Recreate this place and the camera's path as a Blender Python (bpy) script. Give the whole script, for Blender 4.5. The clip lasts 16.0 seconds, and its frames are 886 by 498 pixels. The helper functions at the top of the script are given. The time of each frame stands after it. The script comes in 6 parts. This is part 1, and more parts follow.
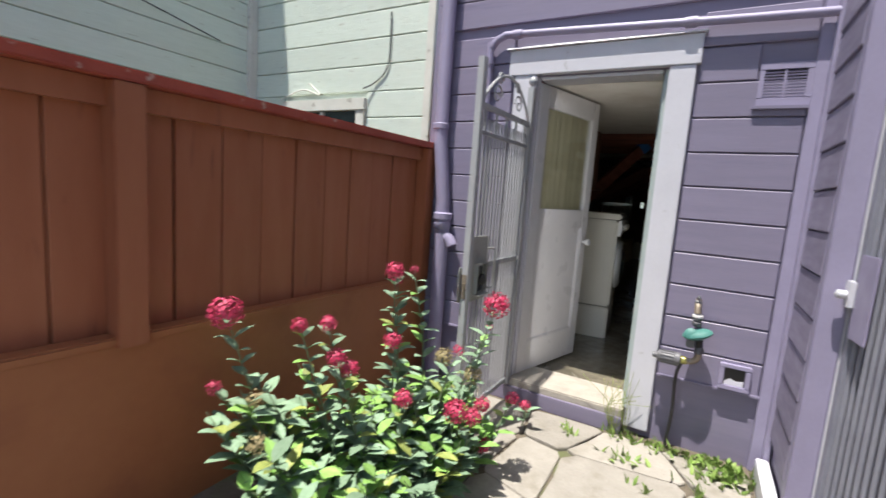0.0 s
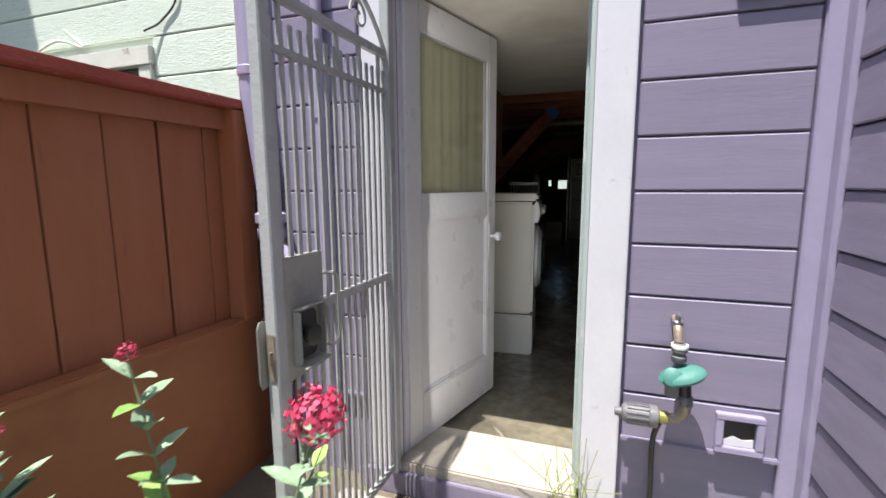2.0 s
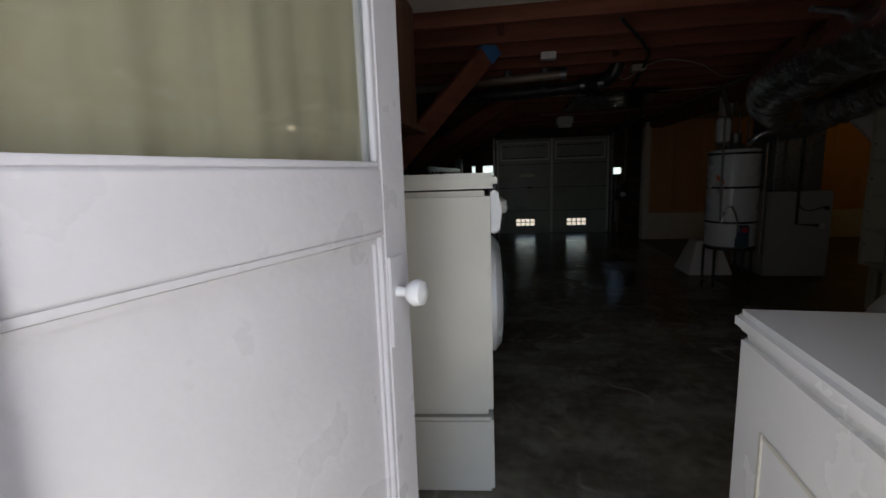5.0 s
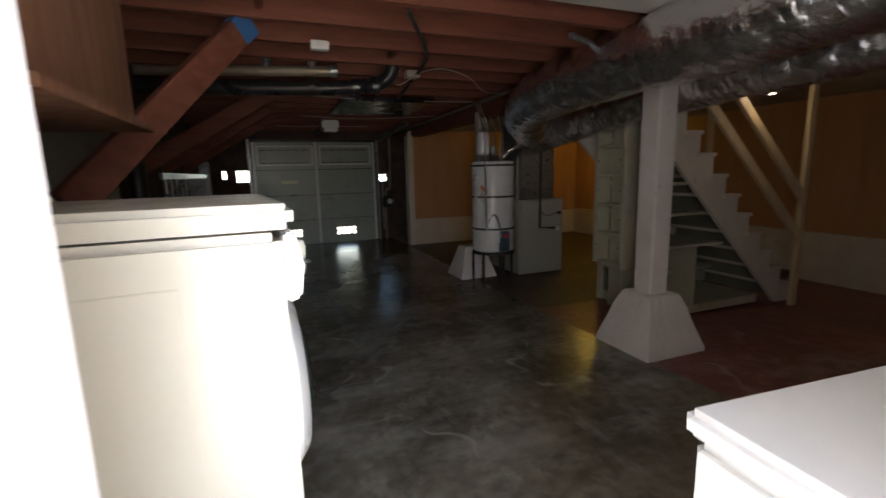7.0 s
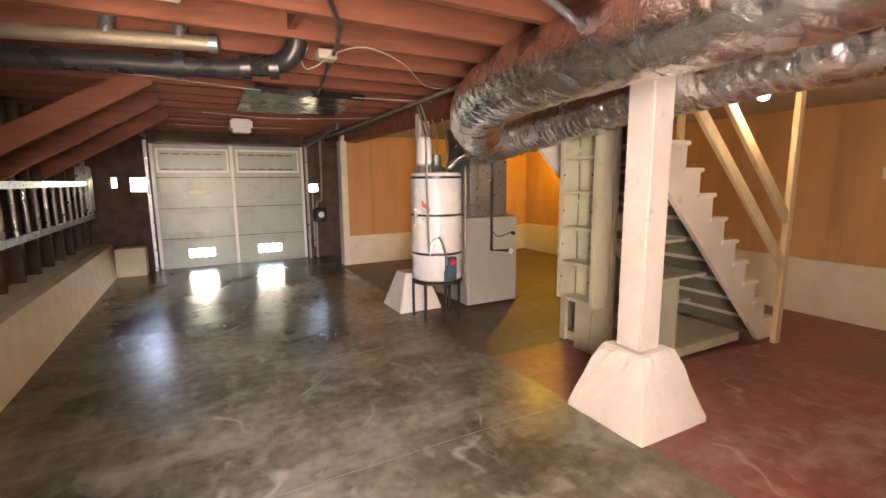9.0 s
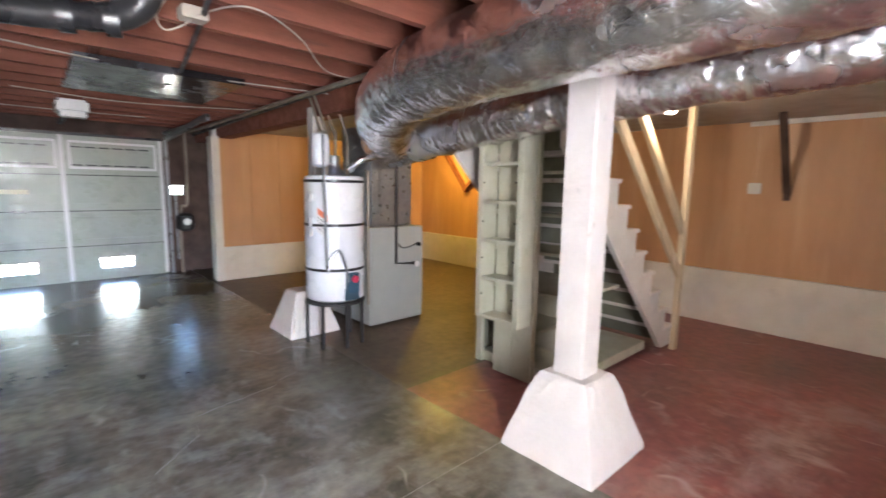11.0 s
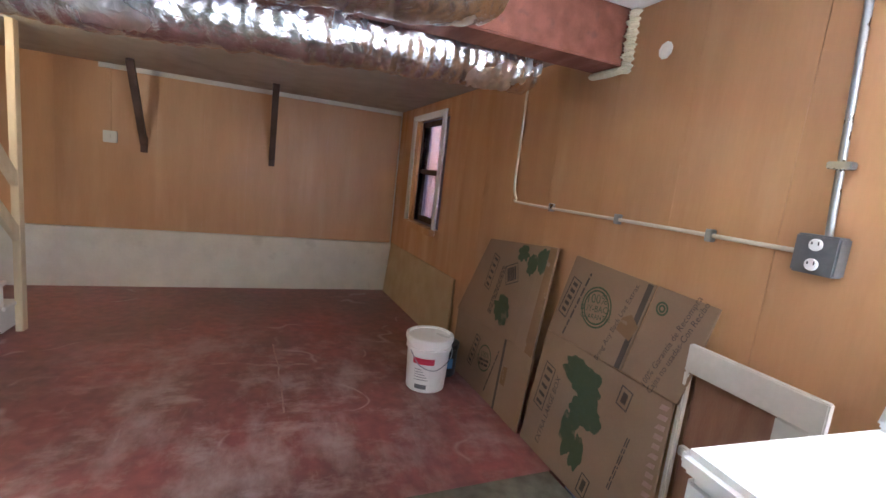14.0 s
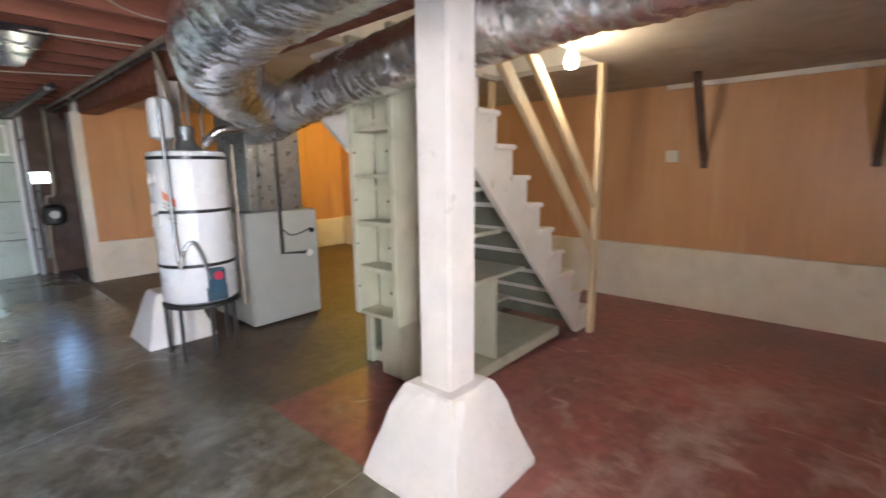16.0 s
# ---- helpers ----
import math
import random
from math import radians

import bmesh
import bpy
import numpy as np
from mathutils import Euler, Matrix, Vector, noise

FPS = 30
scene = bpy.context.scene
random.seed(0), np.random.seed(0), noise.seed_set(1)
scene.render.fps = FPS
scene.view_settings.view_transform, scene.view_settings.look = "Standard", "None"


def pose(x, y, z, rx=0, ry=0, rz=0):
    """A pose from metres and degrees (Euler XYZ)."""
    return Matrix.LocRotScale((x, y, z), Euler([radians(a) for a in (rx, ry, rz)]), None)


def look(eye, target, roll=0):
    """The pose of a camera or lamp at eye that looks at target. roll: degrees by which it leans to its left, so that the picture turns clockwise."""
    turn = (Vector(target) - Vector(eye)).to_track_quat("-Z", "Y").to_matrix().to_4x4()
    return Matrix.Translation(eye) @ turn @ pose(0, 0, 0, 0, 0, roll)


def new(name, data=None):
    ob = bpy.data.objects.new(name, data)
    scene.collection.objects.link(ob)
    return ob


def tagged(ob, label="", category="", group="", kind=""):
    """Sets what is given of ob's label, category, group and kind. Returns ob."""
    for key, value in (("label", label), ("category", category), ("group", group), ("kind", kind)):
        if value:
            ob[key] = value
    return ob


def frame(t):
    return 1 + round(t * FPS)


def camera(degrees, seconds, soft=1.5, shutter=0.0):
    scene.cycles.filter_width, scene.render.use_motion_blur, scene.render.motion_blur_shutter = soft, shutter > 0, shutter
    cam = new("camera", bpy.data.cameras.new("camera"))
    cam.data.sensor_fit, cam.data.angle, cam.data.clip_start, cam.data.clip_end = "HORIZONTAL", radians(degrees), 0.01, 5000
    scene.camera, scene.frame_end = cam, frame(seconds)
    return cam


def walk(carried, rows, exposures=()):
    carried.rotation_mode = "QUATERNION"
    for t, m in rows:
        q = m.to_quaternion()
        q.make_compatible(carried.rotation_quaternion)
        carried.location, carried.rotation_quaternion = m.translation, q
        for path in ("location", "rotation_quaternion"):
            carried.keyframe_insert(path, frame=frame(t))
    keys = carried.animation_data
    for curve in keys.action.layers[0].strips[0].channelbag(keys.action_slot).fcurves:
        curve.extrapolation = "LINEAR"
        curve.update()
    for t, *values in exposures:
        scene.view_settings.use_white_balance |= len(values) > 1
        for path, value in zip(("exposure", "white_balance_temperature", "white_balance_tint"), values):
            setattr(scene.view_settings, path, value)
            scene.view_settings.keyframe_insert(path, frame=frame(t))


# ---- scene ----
cam = camera(89.2, 16.0, 1.5, 0.3)
PATH = [
    (0, (0.297, -3.081, 1.343), (-0.685, -1.358, 1.086), 4.1),
    (0.5, (0.309, -2.834, 1.338), (-0.4, -0.98, 1.092), 2.3),
    (1, (0.216, -2.569, 1.313), (-0.436, -0.695, 1.062), 1.2),
    (1.5, (0.1, -2.242, 1.311), (-0.517, -0.359, 1.043), 0.3),
    (2, (0.043, -1.848, 1.302), (-0.603, 0.024, 1.02), -0.3),
    (2.5, (-0.063, -1.482, 1.28), (-0.72, 0.384, 0.985), -1.0),
    (3, (-0.149, -1.124, 1.266), (-0.792, 0.745, 0.956), -1.4),
    (3.5, (-0.187, -0.801, 1.262), (-0.876, 1.05, 0.94), -0.9),
    (3.7, (-0.221, -0.71, 1.246), (-0.902, 1.144, 0.933), -1.2),
    (5.8, (-0.378, 0.079, 1.217), (-0.379, 2.049, 0.875), -0.6),
    (6, (-0.397, 0.075, 1.209), (-0.342, 2.044, 0.863), -0.2),
    (6.5, (-0.404, 0.248, 1.207), (-0.146, 2.202, 0.865), -0.6),
    (7, (-0.422, 0.488, 1.294), (0.289, 2.327, 0.957), -1.4),
    (7.5, (-0.317, 0.637, 1.323), (0.618, 2.373, 0.991), -0.6),
    (8, (-0.171, 0.822, 1.337), (0.753, 2.568, 1.025), -0.4),
    (10.5, (0.119, 1.747, 1.315), (1.14, 3.445, 1.042), -0.6),
    (11, (0.133, 1.76, 1.323), (1.476, 3.216, 1.051), 1.0),
    (11.5, (0.191, 1.759, 1.326), (1.892, 2.773, 1.049), 3.1),
    (12, (0.268, 1.751, 1.321), (2.21, 2.149, 1.051), 5.5),
    (12.5, (0.321, 1.726, 1.316), (2.294, 1.522, 1.055), 6.2),
    (13, (0.352, 1.668, 1.342), (2.238, 1.074, 1.045), 7.1),
    (13.5, (0.35, 1.656, 1.342), (2.182, 0.913, 1.041), 7.0),
    (14, (0.347, 1.648, 1.343), (2.174, 0.895, 1.03), 6.6),
    (14.5, (0.397, 1.616, 1.341), (2.289, 1.062, 1.005), 5.5),
    (15, (0.548, 1.553, 1.316), (2.516, 1.541, 0.96), 2.9),
    (15.5, (0.678, 1.581, 1.272), (2.495, 2.34, 0.922), -0.3),
    (16, (0.804, 1.767, 1.263), (2.283, 3.068, 0.915), -0.6),
]
EXPOSURES = [(0.0, 0.9, 6500, 10), (0.7, 1.25, 6500, 10), (2.8, 1.2, 6500, 10), (3.6, 1.0, 6400, 10), (5.8, 2.3, 6200, 13), (6.5, 2.95, 6200, 13), (7.0, 4.1, 6600, 13), (7.5, 5.1, 7700, 16), (8.2, 6.6, 9300, 28), (10.3, 7.43, 5800, 17), (11.5, 7.45, 5800, 14), (12.5, 7.8, 5900, 11), (13.4, 7.5, 5150, 10), (14.0, 7.28, 5200, 10), (15.0, 7.55, 5750, 11), (16.0, 7.28, 5850, 12)]

walk(cam, [(t, look(eye, target, roll)) for t, eye, target, roll in PATH], EXPOSURES)

# ---------------------------------------------------------------- world, sun
world = bpy.data.worlds.new("sky")
scene.world = world
world.use_nodes = True
sky = world.node_tree.nodes.new("ShaderNodeTexSky")
sky.sky_type, sky.sun_disc = "NISHITA", False
SUN_WAY = Vector((0.27, 0.55, -2.13)).normalized()
sky.sun_elevation = math.asin(-SUN_WAY.z)
sky.sun_rotation = math.atan2(-SUN_WAY.x, -SUN_WAY.y)
backing = world.node_tree.nodes["Background"]
world.node_tree.links.new(sky.outputs[0], backing.inputs[0])
backing.inputs[1].default_value = 0.11
sun = new("sun", bpy.data.lights.new("sun", "SUN"))
sun.data.energy, sun.data.angle, sun.data.color = 4.4, radians(0.6), (1.0, 0.95, 0.88)
sun.rotation_mode = "QUATERNION"
sun.rotation_quaternion = SUN_WAY.to_track_quat("-Z", "Y")


def bulb_lamp(name, x, y, z, watts, colour, size=0.05):
    lamp = new(name, bpy.data.lights.new(name, "POINT"))
    lamp.data.energy, lamp.data.color, lamp.data.shadow_soft_size = watts, colour, size
    lamp.location = (x, y, z)
    return lamp


# Added lamp inside the door opening, strengthening the daylight that enters there.
doorway = new("doorway_fill", bpy.data.lights.new("doorway_fill", "AREA"))
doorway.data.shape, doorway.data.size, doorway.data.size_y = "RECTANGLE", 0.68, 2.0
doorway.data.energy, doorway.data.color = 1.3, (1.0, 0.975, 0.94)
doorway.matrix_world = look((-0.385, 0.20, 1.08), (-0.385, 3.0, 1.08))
bulb_lamp("stair_bulb_light", 3.50, 3.08, 1.86, 0.12, (1.0, 0.78, 0.50))
bulb_lamp("side_room_bulb_light", 4.95, 7.0, 1.84, 0.4, (1.0, 0.64, 0.08))

# ---------------------------------------------------------------- materials


def nodes_of(name):
    m = bpy.data.materials.new(name)
    m.use_nodes = True
    t = m.node_tree
    return m, t, t.nodes["Principled BSDF"]


def noise_node(t, scale, detail=4, stretch=(1, 1, 1)):
    g = t.nodes.new("ShaderNodeNewGeometry")
    s = t.nodes.new("ShaderNodeVectorMath")
    s.operation = "MULTIPLY"
    s.inputs[1].default_value = stretch
    t.links.new(g.outputs["Position"], s.inputs[0])
    n = t.nodes.new("ShaderNodeTexNoise")
    n.inputs["Scale"].default_value, n.inputs["Detail"].default_value = scale, detail
    t.links.new(s.outputs[0], n.inputs["Vector"])
    return n


def ramp_node(t, source, lo, hi, a=(0, 0, 0), b=(1, 1, 1)):
    r = t.nodes.new("ShaderNodeValToRGB")
    r.color_ramp.elements[0].position, r.color_ramp.elements[1].position = lo, hi
    r.color_ramp.elements[0].color, r.color_ramp.elements[1].color = (*a, 1), (*b, 1)
    t.links.new(source, r.inputs[0])
    return r


def mix_node(t, fac, a, b, kind="MIX"):
    m = t.nodes.new("ShaderNodeMix")
    m.data_type, m.blend_type = "RGBA", kind
    for sock, v in ((m.inputs[0], fac), (m.inputs[6], a), (m.inputs[7], b)):
        if isinstance(v, bpy.types.NodeSocket):
            t.links.new(v, sock)
        elif isinstance(v, tuple):
            sock.default_value = (*v, 1)
        else:
            sock.default_value = v
    return m.outputs[2]


def surface(name, a, b=None, rough=0.6, metal=0.0, scale=6, fine=60, stretch=(1, 1, 1), bump=0.15, bump_scale=80,
            dirt=None, dirt_scale=2.5, dirt_lo=0.55, dirt_hi=0.75, rand=0.0, island=0.0, spec=0.5, rough_var=0.12):
    """Two scales of colour noise, patches of dirt or wear, fine relief."""
    b = b or tuple(c * 0.8 for c in a)
    m, t, p = nodes_of(name)
    broad = ramp_node(t, noise_node(t, scale, 5, stretch).outputs[0], 0.35, 0.68)
    grain = ramp_node(t, noise_node(t, fine, 3, stretch).outputs[0], 0.3, 0.75)
    c = mix_node(t, broad.outputs[0], a, b)
    half = mix_node(t, 0.35, c, mix_node(t, grain.outputs[0], a, b))
    if dirt:
        patch = ramp_node(t, noise_node(t, dirt_scale, 8, stretch).outputs[0], dirt_lo, dirt_hi)
        half = mix_node(t, patch.outputs[0], half, dirt)
    if rand or island:
        info = t.nodes.new("ShaderNodeNewGeometry" if island else "ShaderNodeObjectInfo")
        h = t.nodes.new("ShaderNodeHueSaturation")
        v = t.nodes.new("ShaderNodeMapRange")
        v.inputs[3].default_value, v.inputs[4].default_value = 1 - rand - island, 1 + rand + island
        t.links.new(info.outputs["Random Per Island" if island else "Random"], v.inputs[0])
        t.links.new(v.outputs[0], h.inputs["Value"])
        t.links.new(half, h.inputs["Color"])
        half = h.outputs[0]
    t.links.new(half, p.inputs["Base Color"])
    rr = t.nodes.new("ShaderNodeMapRange")
    rr.inputs[3].default_value, rr.inputs[4].default_value = max(0.02, rough - rough_var), min(1, rough + rough_var)
    t.links.new(broad.outputs[0], rr.inputs[0])
    t.links.new(rr.outputs[0], p.inputs["Roughness"])
    p.inputs["Metallic"].default_value = metal
    p.inputs["Specular IOR Level"].default_value = spec
    if bump:
        bn = t.nodes.new("ShaderNodeBump")
        bn.inputs["Strength"].default_value, bn.inputs["Distance"].default_value = bump, 0.01
        t.links.new(noise_node(t, bump_scale, 4, stretch).outputs[0], bn.inputs["Height"])
        t.links.new(bn.outputs[0], p.inputs["Normal"])
    return m


def plain(name, a, rough=0.5, metal=0.0, emit=0.0):
    m, t, p = nodes_of(name)
    p.inputs["Base Color"].default_value = (*a, 1)
    p.inputs["Roughness"].default_value, p.inputs["Metallic"].default_value = rough, metal
    if emit:
        p.inputs["Emission Color"].default_value, p.inputs["Emission Strength"].default_value = (*a, 1), emit
    return m


def floor_finish(name, a, b, scuff, centre, near, far, rough, amount=0.75, line=0.5):
    """Sealed or painted concrete: broad mottling, streaky scuffs worn around one place, hair cracks."""
    m, t, p = nodes_of(name)
    c = mix_node(t, ramp_node(t, noise_node(t, 1.1, 10).outputs[0], 0.38, 0.62).outputs[0], a, b)
    speck = ramp_node(t, noise_node(t, 14, 8).outputs[0], 0.3, 0.72, (0.72, 0.72, 0.72), (1.2, 1.2, 1.2))
    c = mix_node(t, 1.0, c, speck.outputs[0], "MULTIPLY")
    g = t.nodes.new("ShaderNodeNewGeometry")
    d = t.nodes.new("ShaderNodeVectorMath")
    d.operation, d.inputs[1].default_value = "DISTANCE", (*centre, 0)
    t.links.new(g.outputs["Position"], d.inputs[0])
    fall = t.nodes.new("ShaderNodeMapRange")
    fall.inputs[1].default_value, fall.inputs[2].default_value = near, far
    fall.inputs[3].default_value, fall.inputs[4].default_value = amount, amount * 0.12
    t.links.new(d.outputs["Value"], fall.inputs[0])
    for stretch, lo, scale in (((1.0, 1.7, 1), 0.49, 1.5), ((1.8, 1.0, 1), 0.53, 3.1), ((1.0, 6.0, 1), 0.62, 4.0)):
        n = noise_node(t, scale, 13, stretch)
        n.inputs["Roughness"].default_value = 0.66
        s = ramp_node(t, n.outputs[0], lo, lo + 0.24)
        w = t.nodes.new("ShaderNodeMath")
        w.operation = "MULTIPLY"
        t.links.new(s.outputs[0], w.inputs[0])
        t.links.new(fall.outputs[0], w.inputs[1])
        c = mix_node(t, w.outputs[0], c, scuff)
    hair = ramp_node(t, noise_node(t, 0.75, 3).outputs[0], 0.492, 0.508)
    e = hair.color_ramp.elements.new(0.5)
    e.color = (1, 1, 1, 1)
    hair.color_ramp.elements[2].color = (0, 0, 0, 1)
    gate = ramp_node(t, noise_node(t, 2.4, 6).outputs[0], 0.52, 0.62)
    w = t.nodes.new("ShaderNodeMath")
    w.operation = "MULTIPLY"
    t.links.new(hair.outputs[0], w.inputs[0])
    t.links.new(gate.outputs[0], w.inputs[1])
    w2 = t.nodes.new("ShaderNodeMath")
    w2.operation, w2.inputs[1].default_value = "MULTIPLY", line
    t.links.new(w.outputs[0], w2.inputs[0])
    c = mix_node(t, w2.outputs[0], c, scuff)
    t.links.new(c, p.inputs["Base Color"])
    rr = t.nodes.new("ShaderNodeMapRange")
    rr.inputs[3].default_value, rr.inputs[4].default_value = rough - 0.01, rough + 0.02
    t.links.new(noise_node(t, 6, 8).outputs[0], rr.inputs[0])
    t.links.new(rr.outputs[0], p.inputs["Roughness"])
    bn = t.nodes.new("ShaderNodeBump")
    bn.inputs["Strength"].default_value, bn.inputs["Distance"].default_value = 0.02, 0.004
    t.links.new(noise_node(t, 3, 3).outputs[0], bn.inputs["Height"])
    t.links.new(bn.outputs[0], p.inputs["Normal"])
    return m


PURPLE = surface("purple_paint", (0.24, 0.215, 0.305), (0.205, 0.185, 0.265), 0.5, scale=4, stretch=(0.5, 1, 5), bump=0.06, bump_scale=30, rand=0.05, dirt=(0.16, 0.14, 0.22), dirt_lo=0.62, dirt_hi=0.8)
LILAC = surface("lilac_trim_paint", (0.33, 0.30, 0.43), (0.28, 0.255, 0.37), 0.45, bump=0.07, bump_scale=30)
WHITE_TRIM = surface("white_trim_paint", (0.64, 0.64, 0.69), (0.58, 0.58, 0.63), 0.45, bump=0.05, bump_scale=40, dirt=(0.5, 0.5, 0.52), dirt_scale=14, dirt_lo=0.68, dirt_hi=0.74)
JAMB_GREEN = surface("green_jamb_paint", (0.41, 0.47, 0.46), (0.35, 0.41, 0.40), 0.5, dirt=(0.55, 0.55, 0.52), dirt_scale=12, bump=0.08)
FENCE = surface("fence_stain", (0.375, 0.135, 0.064), (0.335, 0.115, 0.055), 0.65, scale=3, stretch=(3, 3, 0.5), fine=40, bump=0.12, bump_scale=40, rand=0.07, dirt=(0.13, 0.05, 0.03), dirt_scale=5, dirt_lo=0.66, dirt_hi=0.8)
FENCE_BASE = surface("fence_base_paint", (0.37, 0.14, 0.055), (0.32, 0.115, 0.045), 0.6, scale=1.5, fine=25, bump=0.12, bump_scale=20, dirt=(0.27, 0.095, 0.045), dirt_scale=3, dirt_lo=0.58, dirt_hi=0.8)
FENCE_CAP = surface("fence_cap_stain", (0.40, 0.085, 0.05), (0.31, 0.06, 0.04), 0.65, bump=0.4, bump_scale=60, dirt=(0.5, 0.36, 0.3), dirt_scale=18, dirt_lo=0.64, dirt_hi=0.7)
MINT = surface("mint_paint", (0.66, 0.74, 0.66), (0.60, 0.68, 0.60), 0.6, stretch=(1, 1, 8), bump=0.5, bump_scale=30, dirt=(0.42, 0.45, 0.38), dirt_scale=7, dirt_lo=0.66, dirt_hi=0.76, rand=0.05)
CREAM_TRIM = surface("cream_trim_paint", (0.72, 0.72, 0.66), (0.6, 0.6, 0.54), 0.6, bump=0.3, dirt=(0.35, 0.33, 0.28), dirt_scale=12, dirt_lo=0.64, dirt_hi=0.72)
DOOR_PAINT = surface("white_door_paint", (0.66, 0.65, 0.66), (0.61, 0.60, 0.61), 0.38, bump=0.12, bump_scale=30, dirt=(0.5, 0.49, 0.48), dirt_scale=9, dirt_lo=0.7, dirt_hi=0.8)
IRON = surface("white_iron_paint", (0.40, 0.41, 0.42), (0.34, 0.35, 0.36), 0.35, bump=0.2, bump_scale=90, dirt=(0.3, 0.29, 0.27), dirt_scale=20, dirt_lo=0.68, dirt_hi=0.76)
GATE_GREY = surface("grey_gate_paint", (0.27, 0.275, 0.325), (0.21, 0.215, 0.26), 0.4, bump=0.15, bump_scale=80)
GATE_SHEET = surface("grey_sheet_steel", (0.36, 0.36, 0.33), (0.29, 0.29, 0.27), 0.45, metal=0.1, bump=0.1, dirt=(0.24, 0.23, 0.21), dirt_scale=9, dirt_lo=0.64, dirt_hi=0.78)
STONE = surface("flagstone", (0.34, 0.315, 0.275), (0.27, 0.25, 0.215), 0.85, scale=7, bump=0.6, bump_scale=45, rand=0.12, dirt=(0.22, 0.20, 0.16), dirt_scale=6)
SOIL = surface("soil", (0.10, 0.08, 0.055), (0.16, 0.135, 0.10), 0.95, scale=9, bump=0.9, bump_scale=60, dirt=(0.12, 0.15, 0.05), dirt_scale=4)
SILL = surface("worn_sill_paint", (0.44, 0.405, 0.35), (0.35, 0.32, 0.27), 0.75, scale=8, bump=0.4, bump_scale=50, dirt=(0.30, 0.27, 0.23), dirt_scale=6)
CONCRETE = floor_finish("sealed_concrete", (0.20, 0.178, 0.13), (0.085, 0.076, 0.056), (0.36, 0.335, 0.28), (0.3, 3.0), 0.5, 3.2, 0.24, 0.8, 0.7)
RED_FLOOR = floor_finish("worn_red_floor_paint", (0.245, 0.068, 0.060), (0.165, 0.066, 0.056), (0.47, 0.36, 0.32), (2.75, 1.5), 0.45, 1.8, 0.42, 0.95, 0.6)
BROWN_FLOOR = floor_finish("dull_brown_floor_paint", (0.135, 0.095, 0.062), (0.095, 0.07, 0.048), (0.22, 0.17, 0.12), (2.4, 5.0), 0.5, 3.0, 0.55, 0.35, 0.3)
PANELING = surface("tan_wall_paneling", (0.50, 0.27, 0.125), (0.43, 0.225, 0.10), 0.42, scale=2.5, stretch=(3, 3, 0.4), fine=30, bump=0.06, bump_scale=40, dirt=(0.56, 0.33, 0.17), dirt_scale=1.6, dirt_lo=0.55, dirt_hi=0.8)
WAINSCOT = surface("cream_concrete_paint", (0.66, 0.60, 0.50), (0.58, 0.52, 0.43), 0.6, bump=0.35, bump_scale=30, dirt=(0.46, 0.40, 0.32), dirt_scale=5, dirt_lo=0.62, dirt_hi=0.8)
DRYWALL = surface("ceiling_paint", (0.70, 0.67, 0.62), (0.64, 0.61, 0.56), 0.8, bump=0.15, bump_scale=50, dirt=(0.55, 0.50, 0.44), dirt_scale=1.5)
# Darker tone of the DRYWALL ceiling paint.
LOW_CEILING = surface("low_ceiling_paint", (0.47, 0.43, 0.38), (0.41, 0.37, 0.32), 0.8, bump=0.15, bump_scale=50, dirt=(0.34, 0.30, 0.25), dirt_scale=1.5)
JOIST = surface("old_fir", (0.24, 0.078, 0.043), (0.155, 0.05, 0.029), 0.75, scale=3, stretch=(0.6, 5, 5), fine=30, bump=0.3, bump_scale=40, dirt=(0.12, 0.045, 0.03), dirt_scale=4, dirt_lo=0.58, dirt_hi=0.8)
DARK_WOOD = surface("dark_timber", (0.10, 0.058, 0.04), (0.06, 0.036, 0.027), 0.8, bump=0.3)
BROWN_PLY = surface("brown_plywood", (0.30, 0.15, 0.085), (0.23, 0.11, 0.065), 0.65, stretch=(4, 4, 0.6), bump=0.15)
GREY_BOARD = surface("grey_green_board", (0.36, 0.37, 0.30), (0.30, 0.31, 0.25), 0.7, bump=0.15)
SAGE = surface("sage_shelf_paint", (0.50, 0.48, 0.36), (0.43, 0.41, 0.30), 0.55, bump=0.2, bump_scale=40, dirt=(0.30, 0.28, 0.20), dirt_scale=6, dirt_lo=0.62, dirt_hi=0.8)
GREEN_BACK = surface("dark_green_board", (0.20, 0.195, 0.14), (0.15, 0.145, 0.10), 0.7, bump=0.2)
STAIR_WHITE = surface("stair_paint", (0.68, 0.63, 0.56), (0.60, 0.55, 0.48), 0.5, bump=0.2, bump_scale=30, dirt=(0.40, 0.35, 0.29), dirt_scale=9, dirt_lo=0.64, dirt_hi=0.78)
PINE = surface("bare_pine", (0.62, 0.50, 0.32), (0.54, 0.42, 0.26), 0.6, stretch=(3, 3, 0.5), bump=0.15)
POST_WHITE = surface("post_whitewash", (0.76, 0.70, 0.65), (0.68, 0.62, 0.57), 0.6, bump=0.45, bump_scale=25, dirt=(0.5, 0.45, 0.40), dirt_scale=8, dirt_lo=0.68, dirt_hi=0.8)
ENAMEL = surface("white_enamel", (0.66, 0.64, 0.555), (0.63, 0.61, 0.53), 0.22, bump=0.02, rough_var=0.05)
ENAMEL_COOL = surface("cool_white_enamel", (0.78, 0.78, 0.77), (0.75, 0.75, 0.74), 0.25, bump=0.02, rough_var=0.05)
DIAL_GREY = surface("dial_panel_grey", (0.52, 0.56, 0.60), (0.47, 0.51, 0.55), 0.35, bump=0.02)
